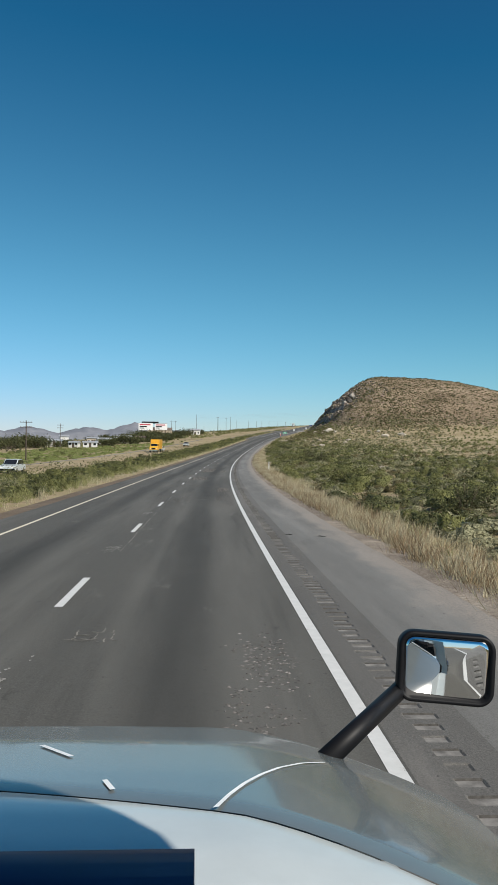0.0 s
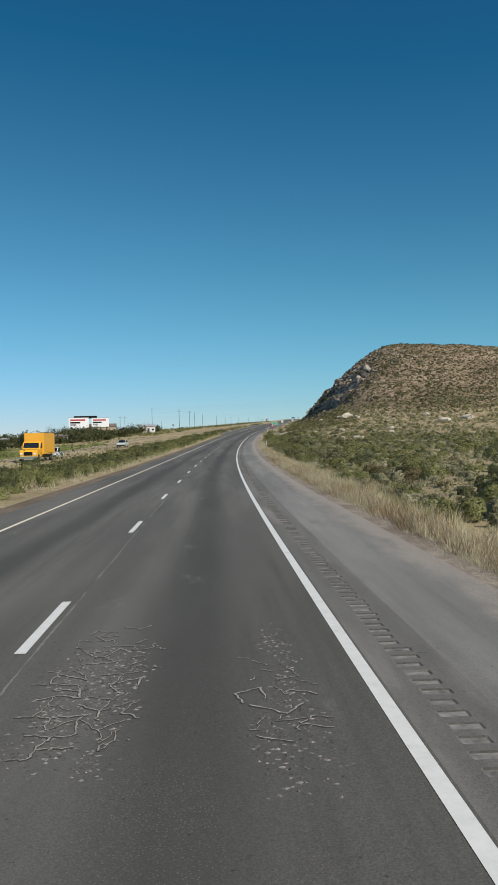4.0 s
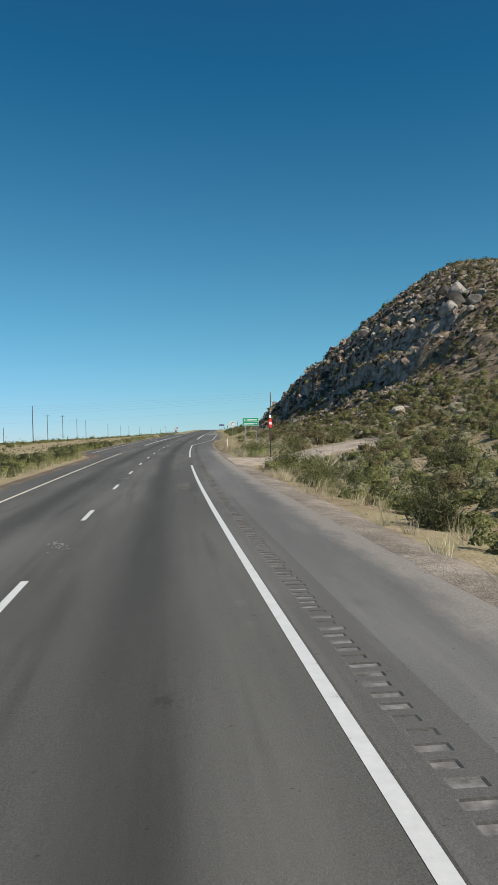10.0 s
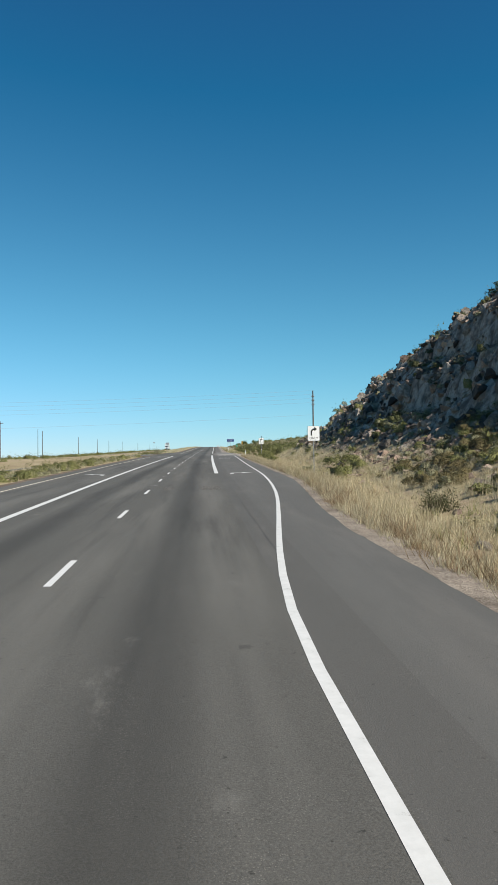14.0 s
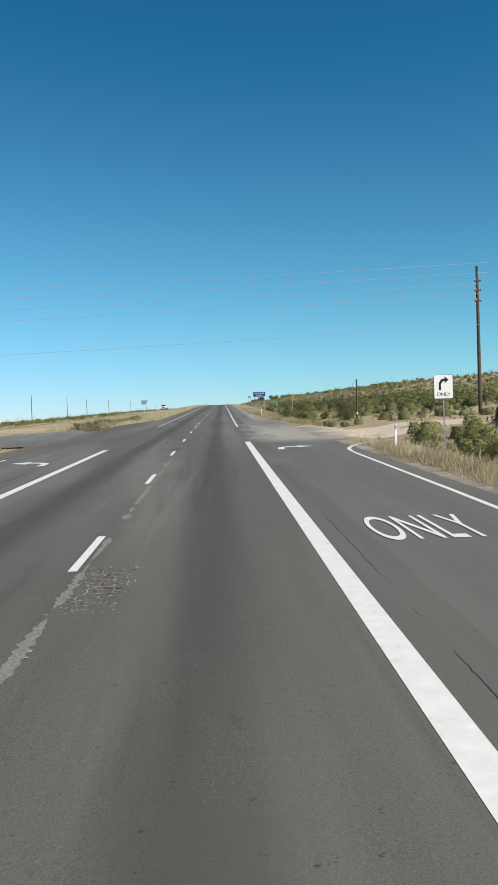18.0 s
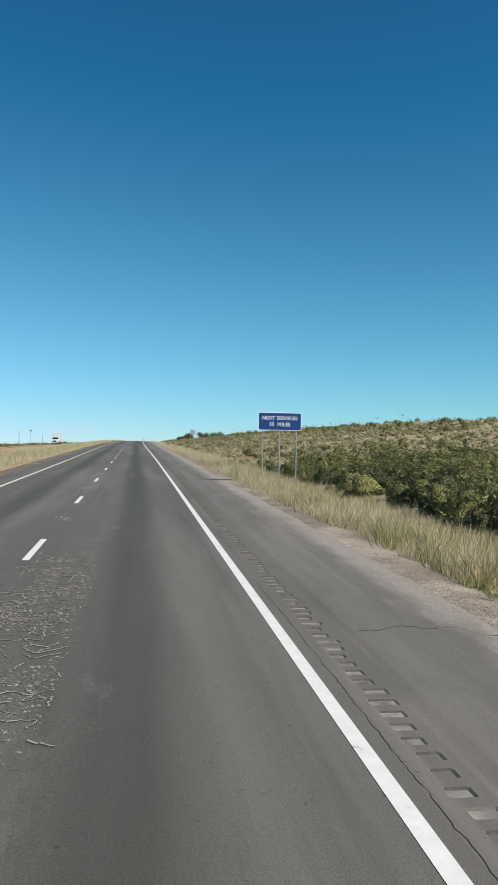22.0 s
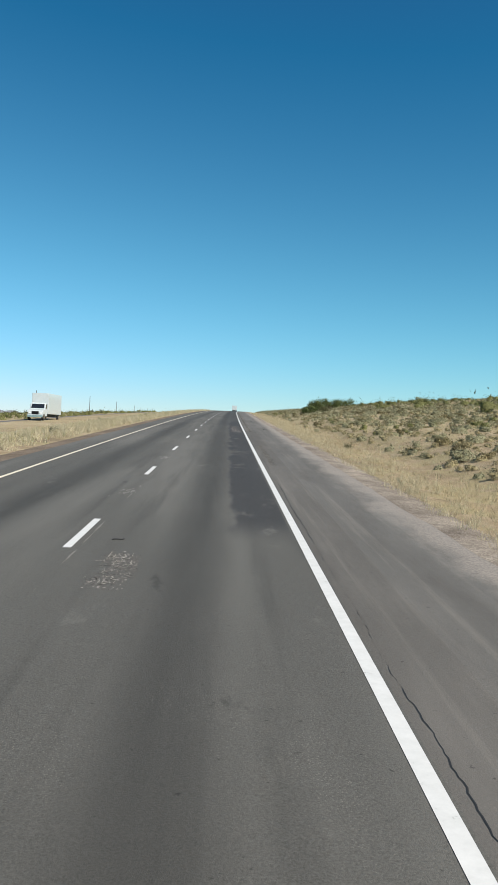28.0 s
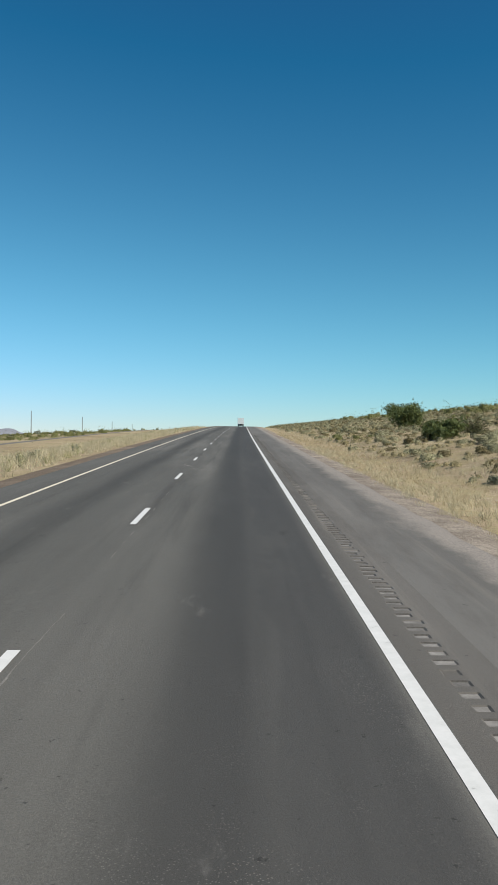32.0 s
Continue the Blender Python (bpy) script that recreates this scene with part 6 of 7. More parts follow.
for s0, s1, o0, o1, full in ((37, 57.5, -0.2, -1.15, 2.2), (38, 46, -2.3, -3.5, 1.2), (70.5, 78, -2.0, -3.6, 2.0), (93, 109, -1.9, -3.5, 1.3), (93.5, 100, -0.5, -1.4, 1.1), (131, 136, -2.1, -3.2, 0.7), (131, 136, -0.5, -1.3, 0.5), (283, 307, -0.15, -1.15, 0.9), (296, 301, -2.1, -3.4, 0.8),
                             (339.5, 346, -0.4, -1.1, 0.95), (454.2, 457.8, -0.1, -1.2, 0.95), (637, 648, -2.3, -3.8, 0.9)):
    alligator(s0, s1, o0, o1, full)
# ravelled wheel paths: the surface has broken into small loose plates and bared stones
M_PLATE = Mat("broken_asphalt", 0.92, 0.0, 0.2)
M_PLATE.color(M_PLATE.mix(M_PLATE.band(M_PLATE.noise(40, 3, 0.7), 0.4, 0.65, 0, 0.5), M_PLATE.ramp(M_PLATE.island(), [(0.1, (0.060, 0.056, 0.052)), (0.55, (0.125, 0.116, 0.108)), (1.0, (0.27, 0.245, 0.23))]), (0.075, 0.07, 0.064)))
M_PLATE = M_PLATE.m


def ravelled(s0, s1, o0, o1, full, cell=0.042):
    """Bared and loosened stones, small and angular, thinning out towards a ragged rim."""
    gs, go = np.meshgrid(np.arange(s0, s1, cell * 1.2), np.arange(min(o0, o1), max(o0, o1), cell), indexing="ij")
    cs, co = (gs + rng.uniform(-0.5, 0.5, gs.shape) * cell).ravel(), (go + rng.uniform(-0.5, 0.5, gs.shape) * cell).ravel()
    rim = np.clip(3 * (1 - np.abs(2 * (cs - s0) / (s1 - s0) - 1)), 0, 1) * np.clip(2.2 * (1 - np.abs(2 * (co - o0) / (o1 - o0) - 1)), 0, 1)
    ok = rng.uniform(0, 1, len(cs)) < full * rim * ease(fbm(cs * 1.1, co * 2.6, 4, 91), 0.36, 0.56)
    cs, co = cs[ok], co[ok]
    n, k = len(cs), 4
    th = np.arange(k) * math.tau / k + rng.uniform(-0.5, 0.5, (n, k))
    rad = cell * rng.uniform(0.18, 0.62, (n, 1)) * rng.uniform(0.7, 1.3, (n, k))
    ps, po = cs[:, None] + np.cos(th) * rad, co[:, None] + np.sin(th) * rad * 1.2
    ps, po = np.c_[ps, cs + rng.normal(size=n) * cell * 0.15], np.c_[po, co + rng.normal(size=n) * cell * 0.15]
    z = np.c_[np.full((n, k), 0.0005), rng.uniform(0.003, 0.013, n)]
    x, y = plan(ps, po)
    v = np.stack([x, y, road_z(ps) + z], -1).reshape(-1, 3)
    f = (np.array([(i, k, (i + 1) % k) for i in range(k)])[None] + (np.arange(n) * (k + 1))[:, None, None]).reshape(-1, 3)
    tagged(mesh_ob("ravelled_stones", v, f, M_PLATE), "bared stones of the crumbled wheel path", "road wear", kind="stuff")


for s0, s1, o0, o1, full in ((5.5, 11, -0.3, -1.3, 0.5), (49.5, 57, -0.25, -1.05, 0.9), (71, 78, -2.0, -3.5, 0.8), (93.5, 108, -1.9, -3.4, 0.9), (94, 100, -0.55, -1.35, 0.9), (131, 135, -2.1, -3.2, 0.6), (130.5, 136, -0.5, -1.3, 0.5), (284, 307, -0.2, -1.12, 1.0), (296, 301, -2.1, -3.3, 0.7),
                             (340, 346, -0.4, -1.05, 0.9), (454.2, 457.8, -0.1, -1.2, 0.9), (454.5, 457.3, -2.4, -3.1, 0.7), (534.5, 537.5, -2.7, -3.6, 0.7), (637, 648, -2.3, -3.8, 0.8), (675.8, 678.6, -1.4, -2.1, 0.5), (802.4, 805, -2.4, -3.1, 0.8), (853, 868, -0.15, -1.05, 0.35)):
    ravelled(s0, s1, o0, o1, full)

# ---------------------------------------------------------------- signs


def post(e, name, x, y, z0, z1, w=0.055, mat=None, d=0.035):
    bm = bmesh.new()
    box(bm, x - w / 2, x + w / 2, y - d / 2, y + d / 2, z0, z1, 0.006)
    return part(name, bm, mat or M_STEEL, e)


def panel(e, name, x0, x1, z0, z1, y, mat, r=0.05, thick=0.012, label=""):
    """A sign panel with rounded corners, its face towards the traffic (-y)."""
    bm = bmesh.new()
    pts = []
    for cx, cz, a0 in ((x1 - r, z1 - r, 0), (x0 + r, z1 - r, 90), (x0 + r, z0 + r, 180), (x1 - r, z0 + r, 270)):
        for k in range(5):
            a = radians(a0 + k * 22.5)
            pts.append((cx + r * math.cos(a), cz + r * math.sin(a)))
    f = bm.faces.new([bm.verts.new((x, y, z)) for x, z in pts])
    r_ = bmesh.ops.extrude_face_region(bm, geom=[f])
    bmesh.ops.translate(bm, vec=(0, thick, 0), verts=[v for v in r_["geom"] if isinstance(v, bmesh.types.BMVert)])
    bmesh.ops.recalc_face_normals(bm, faces=bm.faces)
    return part(name, bm, mat, e, label)


def words(e, text, x, z, size, mat, y):
    return letters("lettering", text, size, mat, e, pose(x, y, z, 90, 0, 0), 0.002)


def bars(e, x0, x1, z, h, y, mat, n):
    """Writing too small to read: a row of plain bars."""
    w = (x1 - x0) / n
    for i in range(n):
        bm = bmesh.new()
        box(bm, x0 + i * w + w * 0.08, x0 + (i + 1) * w - w * 0.12, y - 0.004, y, z - h / 2, z + h / 2)
        part("text_bar", bm, mat, e)


def by_road(name, s, o, label, category, group="", turn=0.0):
    """An Empty at the foot of a roadside thing; returns it and the height of the road over its foot."""
    m = place(s, o, 0, turn)
    return empty(name, m, label, category, group), float(road_z(s)) - m.translation.z


# green guide sign
e, up = by_road("guide_sign", 402.4, 7.05, "green two-line guide sign with white border on two posts", "road sign")
for x in (-0.62, 0.62):
    post(e, "post", x, 0.04, -0.4, up + 3.5, 0.06)
panel(e, "border", -0.94, 0.94, up + 2.57, up + 3.5, 0.0, M_SIGNWHITE, 0.06)
panel(e, "panel", -0.915, 0.915, up + 2.595, up + 3.475, -0.006, M_SIGNGREEN, 0.05, 0.004)
panel(e, "divider", -0.915, 0.915, up + 3.025, up + 3.045, -0.010, M_SIGNWHITE, 0.005, 0.003)
bars(e, -0.45, 0.75, up + 3.25, 0.15, -0.008, M_SIGNWHITE, 12)
bars(e, -0.75, 0.45, up + 2.80, 0.15, -0.008, M_SIGNWHITE, 12)
for cx, cz, d in ((-0.66, 3.25, -1), (0.66, 2.80, 1)):
    bm = bmesh.new()
    vs = [bm.verts.new((cx + d * px, -0.011, up + cz + pz)) for px, pz in ((0.13, 0), (0.02, 0.09), (0.02, 0.03), (-0.12, 0.03), (-0.12, -0.03), (0.02, -0.03), (0.02, -0.09))]
    bm.faces.new(vs)
    part("arrow", bm, M_SIGNWHITE, e)

# blue services sign
e, up = by_road("services_sign", 672.5, 5.4, "blue NEXT SERVICES 35 MILES sign on three steel posts", "road sign")
for x in (-0.86, 0.0, 0.86):
    post(e, "post", x, 0.04, -0.4, up + 3.45, 0.05)
panel(e, "border", -1.10, 1.10, up + 2.63, up + 3.53, 0.0, M_SIGNWHITE, 0.06)
panel(e, "panel", -1.075, 1.075, up + 2.655, up + 3.505, -0.006, M_SIGNBLUE, 0.05, 0.004)
words(e, "NEXT", -0.58, up + 3.24, 0.26, M_SIGNWHITE, -0.009)
words(e, "SERVICES", 0.37, up + 3.24, 0.26, M_SIGNWHITE, -0.009)
words(e, "35", -0.42, up + 2.92, 0.27, M_SIGNWHITE, -0.009)
words(e, "MILES", 0.20, up + 2.92, 0.27, M_SIGNWHITE, -0.009)

# right turn only signs
for s, o, zt in ((474.7, 7.25, 3.5), (563.5, 8.95, 3.2)):
    e, up = by_road("turn_sign", s, o, "white turn only sign with curved black arrow on a post", "road sign", "turn lane signs")
    post(e, "post", 0, 0.04, -0.4, up + zt, 0.055)
    panel(e, "border", -0.45, 0.45, up + zt - 1.12, up + zt, 0.0, M_BLACK, 0.06)
    panel(e, "panel", -0.435, 0.435, up + zt - 1.105, up + zt - 0.015, -0.005, M_SIGNWHITE, 0.05, 0.004)
    bm = bmesh.new()
    AR = [(-0.22, -0.30), (-0.12, -0.30), (-0.12, -0.02), (-0.04, 0.10), (0.06, 0.12), (0.06, 0.02), (0.25, 0.18), (0.06, 0.34), (0.06, 0.24), (-0.10, 0.21), (-0.22, 0.04)]
    bm.faces.new([bm.verts.new((x, -0.009, up + zt - 0.42 + z)) for x, z in AR])
    part("arrow", bm, M_BLACK, e)
    words(e, "ONLY", 0, up + zt - 0.92, 0.24, M_BLACK, -0.008)

# yellow and black object markers
for s, o in ((630.5, 7.75),):
    e, up = by_road("object_marker", s, o, "yellow and black striped hazard marker on a thin post", "road sign", "hazard markers")
    post(e, "post", 0, 0.03, -0.4, up + 2.7, 0.045)
    panel(e, "panel", -0.16, 0.16, up + 1.93, up + 2.82, 0.0, M_SIGNYELLOW, 0.03)
    for k in range(5):
        z = up + 1.99 + k * 0.19
        bm = bmesh.new()
        bm.faces.new([bm.verts.new(p) for p in ((-0.155, -0.004, z + 0.08), (0.155, -0.004, z - 0.06), (0.155, -0.004, z + 0.03), (-0.155, -0.004, z + 0.17 if k < 4 else z + 0.05))])
        part("stripe", bm, M_BLACK, e)

# mile marker
e, up = by_road("mile_marker", 645.8, 6.75, "small green mile marker with white numerals on a post", "road sign")
post(e, "post", 0, 0.03, -0.3, up + 1.85, 0.04)
panel(e, "panel", -0.15, 0.15, up + 1.22, up + 1.92, 0.0, M_SIGNGREEN, 0.03)
words(e, "6", 0, up + 1.66, 0.26, M_SIGNWHITE, -0.004)
words(e, "5", 0, up + 1.38, 0.26, M_SIGNWHITE, -0.004)

# stop sign on the track, seen from its edge
e, up = by_road("stop_sign", 373.8, 6.6, "red stop sign facing the dirt track on a post", "road sign", turn=-61)
post(e, "post", 0, 0.045, -0.4, up + 3.45, 0.08, M_WOOD, 0.08)
bm = bmesh.new()
f = bm.faces.new([bm.verts.new((0.40 * math.cos(radians(22.5 + 45 * k)), 0.0, up + 2.75 + 0.40 * math.sin(radians(22.5 + 45 * k)))) for k in range(8)])
r_ = bmesh.ops.extrude_face_region(bm, geom=[f])
bmesh.ops.translate(bm, vec=(0, 0.012, 0), verts=[v for v in r_["geom"] if isinstance(v, bmesh.types.BMVert)])
bmesh.ops.recalc_face_normals(bm, faces=bm.faces)
part("panel", bm, M_SIGNRED, e)
panel(e, "plate", -0.2, 0.2, up + 3.18, up + 3.42, 0.0, M_SIGNWHITE, 0.02)
bars(e, -0.25, 0.25, up + 2.75, 0.2, -0.003, M_SIGNWHITE, 4)

# back of a sign on two posts farther up the road
e, up = by_road("sign_back", 751.2, 6.4, "bare grey back of a road sign on two posts", "road sign")
for x in (-0.35, 0.35):
    post(e, "post", x, 0, -0.4, up + 3.2, 0.045, M_STEEL)
panel(e, "panel", -0.30, 0.30, up + 2.3, up + 3.0, -0.03, M_STEEL, 0.04)

# delineator posts
for s, o, h in ((263.8, 4.65, 1.18), (402.2, 4.3, 1.34), (642.5, 4.3, 1.05), (100, 4.6, 1.1), (560, 5.9, 1.1)):
    e, up = by_road("delineator", s, o, "slim white roadside delineator post in the grass", "delineator", "roadside delineators")
    bm = bmesh.new()
    box(bm, -0.05, 0.05, -0.012, 0.012, -0.2, up + h, 0.008)
    part("post", bm, M_SIGNWHITE, e)
    bm = bmesh.new()
    box(bm, -0.04, 0.04, -0.018, -0.0125, up + h - 0.2, up + h - 0.05)
    part("reflector", bm, M_STEEL, e)

# wooden posts
for s, o, h in ((602, 11.3, 4.0),):
    e, up = by_road("wooden_post", s, o, "weathered dark wooden post standing in the scrub", "post", "wooden posts")
    bm = bmesh.new()
    tube(bm, (0, 0, -0.4), (0.03, 0, h), 0.085, 0.07, 12)
    part("post", bm, M_WOOD, e)
    bm = bmesh.new()
    box(bm, -0.06, 0.06, -0.11, -0.08, 0.75, 0.95, 0.01)
    part("plate", bm, M_SIGNWHITE, e)

# signs across the median, seen small
for s, o, z in ((650, -13, 2.6), (905, -36, 3.2), (455, -36, 3)):
    e, up = by_road("small_sign", s, o, "small grey-backed sign beyond the lanes on a post", "road sign", "distant signs")
    post(e, "post", 0, 0.03, -0.3, up + z, 0.06)
    panel(e, "panel", -0.4, 0.4, up + z - 0.6, up + z, 0.0, M_STEEL, 0.04)

# ---------------------------------------------------------------- poles and wires
M_WIRE = plain("pale_aluminium_wire", (0.5, 0.51, 0.53), 0.35, 0.6, 0.05)
M_INSUL = plain("grey_insulator", (0.35, 0.36, 0.37), 0.3)


def utility_pole(s, o, top, arms, label, r=0.14, lean=0.0):
    """top: metres above the road."""
    m = place(s, o)
    up = float(road_z(s)) - m.translation.z + top
    e = empty("utility_pole", m, label, "utility pole", "utility poles")
    bm = bmesh.new()
    tube(bm, (0, 0, -0.5), (lean, 0, up), r, r * 0.65, 12)
    part("pole", bm, M_WOOD, e)
    for d, w in arms:
        bm = bmesh.new()
        box(bm, -w, w, -0.16, -0.06, up - d - 0.06, up - d + 0.06, 0.01)
        arm = part("crossarm", bm, M_WOOD, e)
        for x in (-w * 0.9, -w * 0.45, w * 0.45, w * 0.9):
            bm = bmesh.new()
            tube(bm, (x, -0.11, up - d + 0.06), (x, -0.11, up - d + 0.24), 0.045, 0.03, 8)
            part("insulator", bm, M_INSUL, arm)
    return e


PL = "dark wooden utility pole standing in the desert"
utility_pole(603.5, 23.4, 14.3, ((1.4, 0.34), (2.3, 0.34), (3.3, 0.34)), "tall dark wooden utility pole with short crossarms", 0.2)
utility_pole(160, -41, 7.2, ((0.35, 1.2), (1.3, 1.2)), PL)
utility_pole(600, -74, 11.5, (), PL)
utility_pole(545, -48.5, 10.0, (), PL)
utility_pole(662, -69, 9.5, ((0.5, 1.1),), PL)
utility_pole(587, -87, 6.8, ((0.4, 1.2),), PL)
utility_pole(592, -91, 6.8, ((0.4, 1.2),), PL)
utility_pole(561, -61, 4.0, (), PL, 0.11)
utility_pole(779, -77, 9.0, (), PL)
utility_pole(300, -72, 7.5, ((0.6, 1.2), (1.6, 1.2)), PL)
for s, t in ((649, 9.1), (706, 7.1), (783, 5.4), (841, 4.6), (885, 4.2), (950, 4.0), (1040, 4.0), (1128, 3.7), (1201, 2.7), (1270, 2.0), (1337, 2.1)):
    utility_pole(s, -60, t, ((0.6, 0.9),) if s == 649 else (), PL, 0.13)


def wire(a, b, sag, label):
    n = 24
    pts = [Vector(a).lerp(Vector(b), i / n) - Vector((0, 0, 4 * sag * (i / n) * (1 - i / n))) for i in range(n + 1)]
    bm = bmesh.new()
    rings = []
    d = (Vector(b) - Vector(a)).normalized()
    side = d.cross(Vector((0, 0, 1))).normalized()
    for p in pts:
        rings.append([bm.verts.new(p + (side * math.cos(k * math.tau / 5) + Vector((0, 0, 1)) * math.sin(k * math.tau / 5)) * 0.014) for k in range(5)])
    for r0, r1 in zip(rings, rings[1:]):
        for k in range(5):
            bm.faces.new((r0[k], r0[(k + 1) % 5], r1[(k + 1) % 5], r1[k]))
    return tagged(part("overhead_wire", bm, M_WIRE), label, "wire", "overhead wires")


zr = float(road_z(600))
for k, (h0, h1) in enumerate(((14.13, 10.68), (13.28, 9.88), (12.38, 8.98), (11.48, 8.08), (8.7, 5.15))):
    xa, ya = plan(600.2 + 0.3 * k, 23.4)
    xb, yb = plan(590.5, -74)
    wire((float(xa), float(ya), zr + h0), (float(xb), float(yb), zr + h1), 0.5, "pale overhead wire strung across the highway")

# ---------------------------------------------------------------- vehicles
def paint(name, c, rough=0.28, coat=0.5, vary=0.05):
    m = Mat(name, rough, 0.0, 0.5)
    m.b.inputs["Coat Weight"].default_value = coat
    m.b.inputs["Coat Roughness"].default_value = 0.06
    n = m.noise(3.0, 6, 0.7)
    m.color(m.ramp(n, [(0.35, tuple(v * (1 - vary * 2) for v in c)), (0.6, c)]))
    return m.m


M_WPAINT = paint("white_truck_paint", (0.52, 0.56, 0.56))
# grey painted in for the darker reflection on the front of the hood
M_HOODREFLECT = paint("hood_reflection_grey", (0.135, 0.15, 0.15), 0.24, 0.5)
M_YPAINT = paint("yellow_truck_paint", (0.80, 0.40, 0.03))
M_GLASS = plain("dark_window_glass", (0.015, 0.018, 0.022), 0.06, 0.0, 0.1, spec=0.8)
M_RUBBER = plain("tyre_rubber", (0.022, 0.022, 0.022), 0.85)
M_CHROME = plain("chrome", (0.65, 0.66, 0.68), 0.18, 1.0, 0.05)
M_PLASTIC = plain("black_plastic", (0.007, 0.007, 0.008), 0.5, 0.0, 0.25, spec=0.2)
M_LAMP = plain("lamp_lens", (0.75, 0.75, 0.72), 0.12, 0.0, 0.05)


def prism(pts, x0, x1, bevel=0.0):
    """A side profile of (y, z) points drawn out across x."""
    bm = bmesh.new()
    f = bm.faces.new([bm.verts.new((x0, y, z)) for y, z in pts])
    r = bmesh.ops.extrude_face_region(bm, geom=[f])
    bmesh.ops.translate(bm, vec=(x1 - x0, 0, 0), verts=[v for v in r["geom"] if isinstance(v, bmesh.types.BMVert)])
    bmesh.ops.recalc_face_normals(bm, faces=bm.faces)
    if bevel:
        bmesh.ops.bevel(bm, geom=bm.edges[:], offset=bevel, segments=2, affect="EDGES")
    return bm


def wheel(e, x, y, r, w):
    bm = bmesh.new()
    tube(bm, (x - w / 2, y, r), (x + w / 2, y, r), r, r, 20)
    bmesh.ops.bevel(bm, geom=[q for q in bm.edges if abs(q.calc_length() - w) > 0.01], offset=0.03, segments=2, affect="EDGES")
    t = part("wheel", bm, M_RUBBER, e)
    bm = bmesh.new()
    tube(bm, (x - w / 2 - 0.01, y, r), (x + w / 2 + 0.01, y, r), r * 0.58, r * 0.58, 16)
    part("rim", bm, M_CHROME, t)


def slab(e, name, x0, x1, y0, y1, z0, z1, mat, bevel=0.01, label=""):
    bm = bmesh.new()
    box(bm, x0, x1, y0, y1, z0, z1, bevel)
    return part(name, bm, mat, e, label)


def car(s, o, turn, mat, label, pickup=False):
    """A car 4.6 m long, its nose towards +y."""
    m = place(s, o, 0, turn, False)
    m.translation.z = float(opp_z(np.array(s), o)) if o < -10 else float(road_z(s))
    e = empty("car", m, label, "car")
    body = [(-2.3, 0.35), (-2.35, 0.75), (-2.25, 0.98), (-1.3, 1.02), (1.0, 1.0), (2.0, 0.88), (2.28, 0.72), (2.3, 0.38), (1.75, 0.3), (-1.75, 0.3)]
    part("body", prism(body, -0.9, 0.9, 0.06), mat, e)
    roof = [(-0.3, 1.0), (-0.25, 1.55), (0.0, 1.62), (0.75, 1.58), (1.2, 1.0)] if pickup else [(-1.9, 0.98), (-1.5, 1.45), (-1.0, 1.55), (0.2, 1.55), (0.9, 1.0)]
    part("cabin", prism(roof, -0.76, 0.76, 0.05), mat, e)
    glass = [(y * 0.94, 1.03 + (z - 1.0) * 0.86) for y, z in roof]
    for x in (-0.79, 0.75):
        part("window", prism(glass, x, x + 0.04), M_GLASS, e)
    a, b = roof[-2:] if not pickup else roof[-2:]
    bm = bmesh.new()
    bm.faces.new([bm.verts.new(p) for p in ((-0.68, b[0] + 0.02, b[1] + 0.05), (0.68, b[0] + 0.02, b[1] + 0.05), (0.64, a[0] + 0.06, a[1] - 0.03), (-0.64, a[0] + 0.06, a[1] - 0.03))])
    part("windscreen", bm, M_GLASS, e)
    for x in (-0.8, 0.8):
        for y in (-1.4, 1.42):
            wheel(e, x, y, 0.33, 0.22)
    for x in (-0.65, 0.65):
        slab(e, "headlight", x - 0.16, x + 0.16, 2.24, 2.31, 0.62, 0.76, M_LAMP, 0.02)
    slab(e, "bumper", -0.88, 0.88, 2.26, 2.36, 0.38, 0.56, M_PLASTIC, 0.03)
    return e


def box_truck(s, o, turn, mat, boxmat, label, length=6.5, height=3.5):
    """A truck with a conventional cab and a cargo box, its nose towards +y."""
    m = place(s, o, 0, turn, False)
    m.translation.z = float(opp_z(np.array(s), o)) if o < -10 else float(road_z(s))
    e = empty("box_truck", m, label, "truck")
    part("cab", prism([(0.9, 0.6), (0.9, 2.5), (1.3, 2.6), (1.9, 2.45), (2.3, 1.7), (3.5, 1.5), (3.7, 1.2), (3.7, 0.6)], -1.1, 1.1, 0.07), mat, e)
    bm = bmesh.new()
    bm.faces.new([bm.verts.new(p) for p in ((-0.95, 2.29, 1.76), (0.95, 2.29, 1.76), (0.9, 1.95, 2.38), (-0.9, 1.95, 2.38))])
    part("windscreen", bm, M_GLASS, e)
    for x in (-1.13, 1.09):
        part("window", prism([(1.2, 1.75), (1.2, 2.4), (1.8, 2.35), (2.1, 1.75)], x, x + 0.04), M_GLASS, e)
    slab(e, "cargo_box", -1.22, 1.22, 0.75 - length, 0.75, 0.95, height, boxmat, 0.04)
    slab(e, "bumper", -1.1, 1.1, 3.65, 3.85, 0.45, 0.75, M_CHROME, 0.03)
    slab(e, "grille", -0.5, 0.5, 3.66, 3.74, 0.85, 1.3, M_PLASTIC, 0.02)
    slab(e, "chassis", -0.5, 0.5, 0.9 - length, 3.4, 0.55, 0.95, M_PLASTIC, 0.02)
    for x in (-0.8, 0.8):
        slab(e, "headlight", x - 0.17, x + 0.17, 3.67, 3.75, 0.95, 1.15, M_LAMP, 0.02)
    for x in (-0.98, 0.98):
        for y in (3.0, 2.0 - length):
            wheel(e, x, y, 0.5, 0.3)
    return e


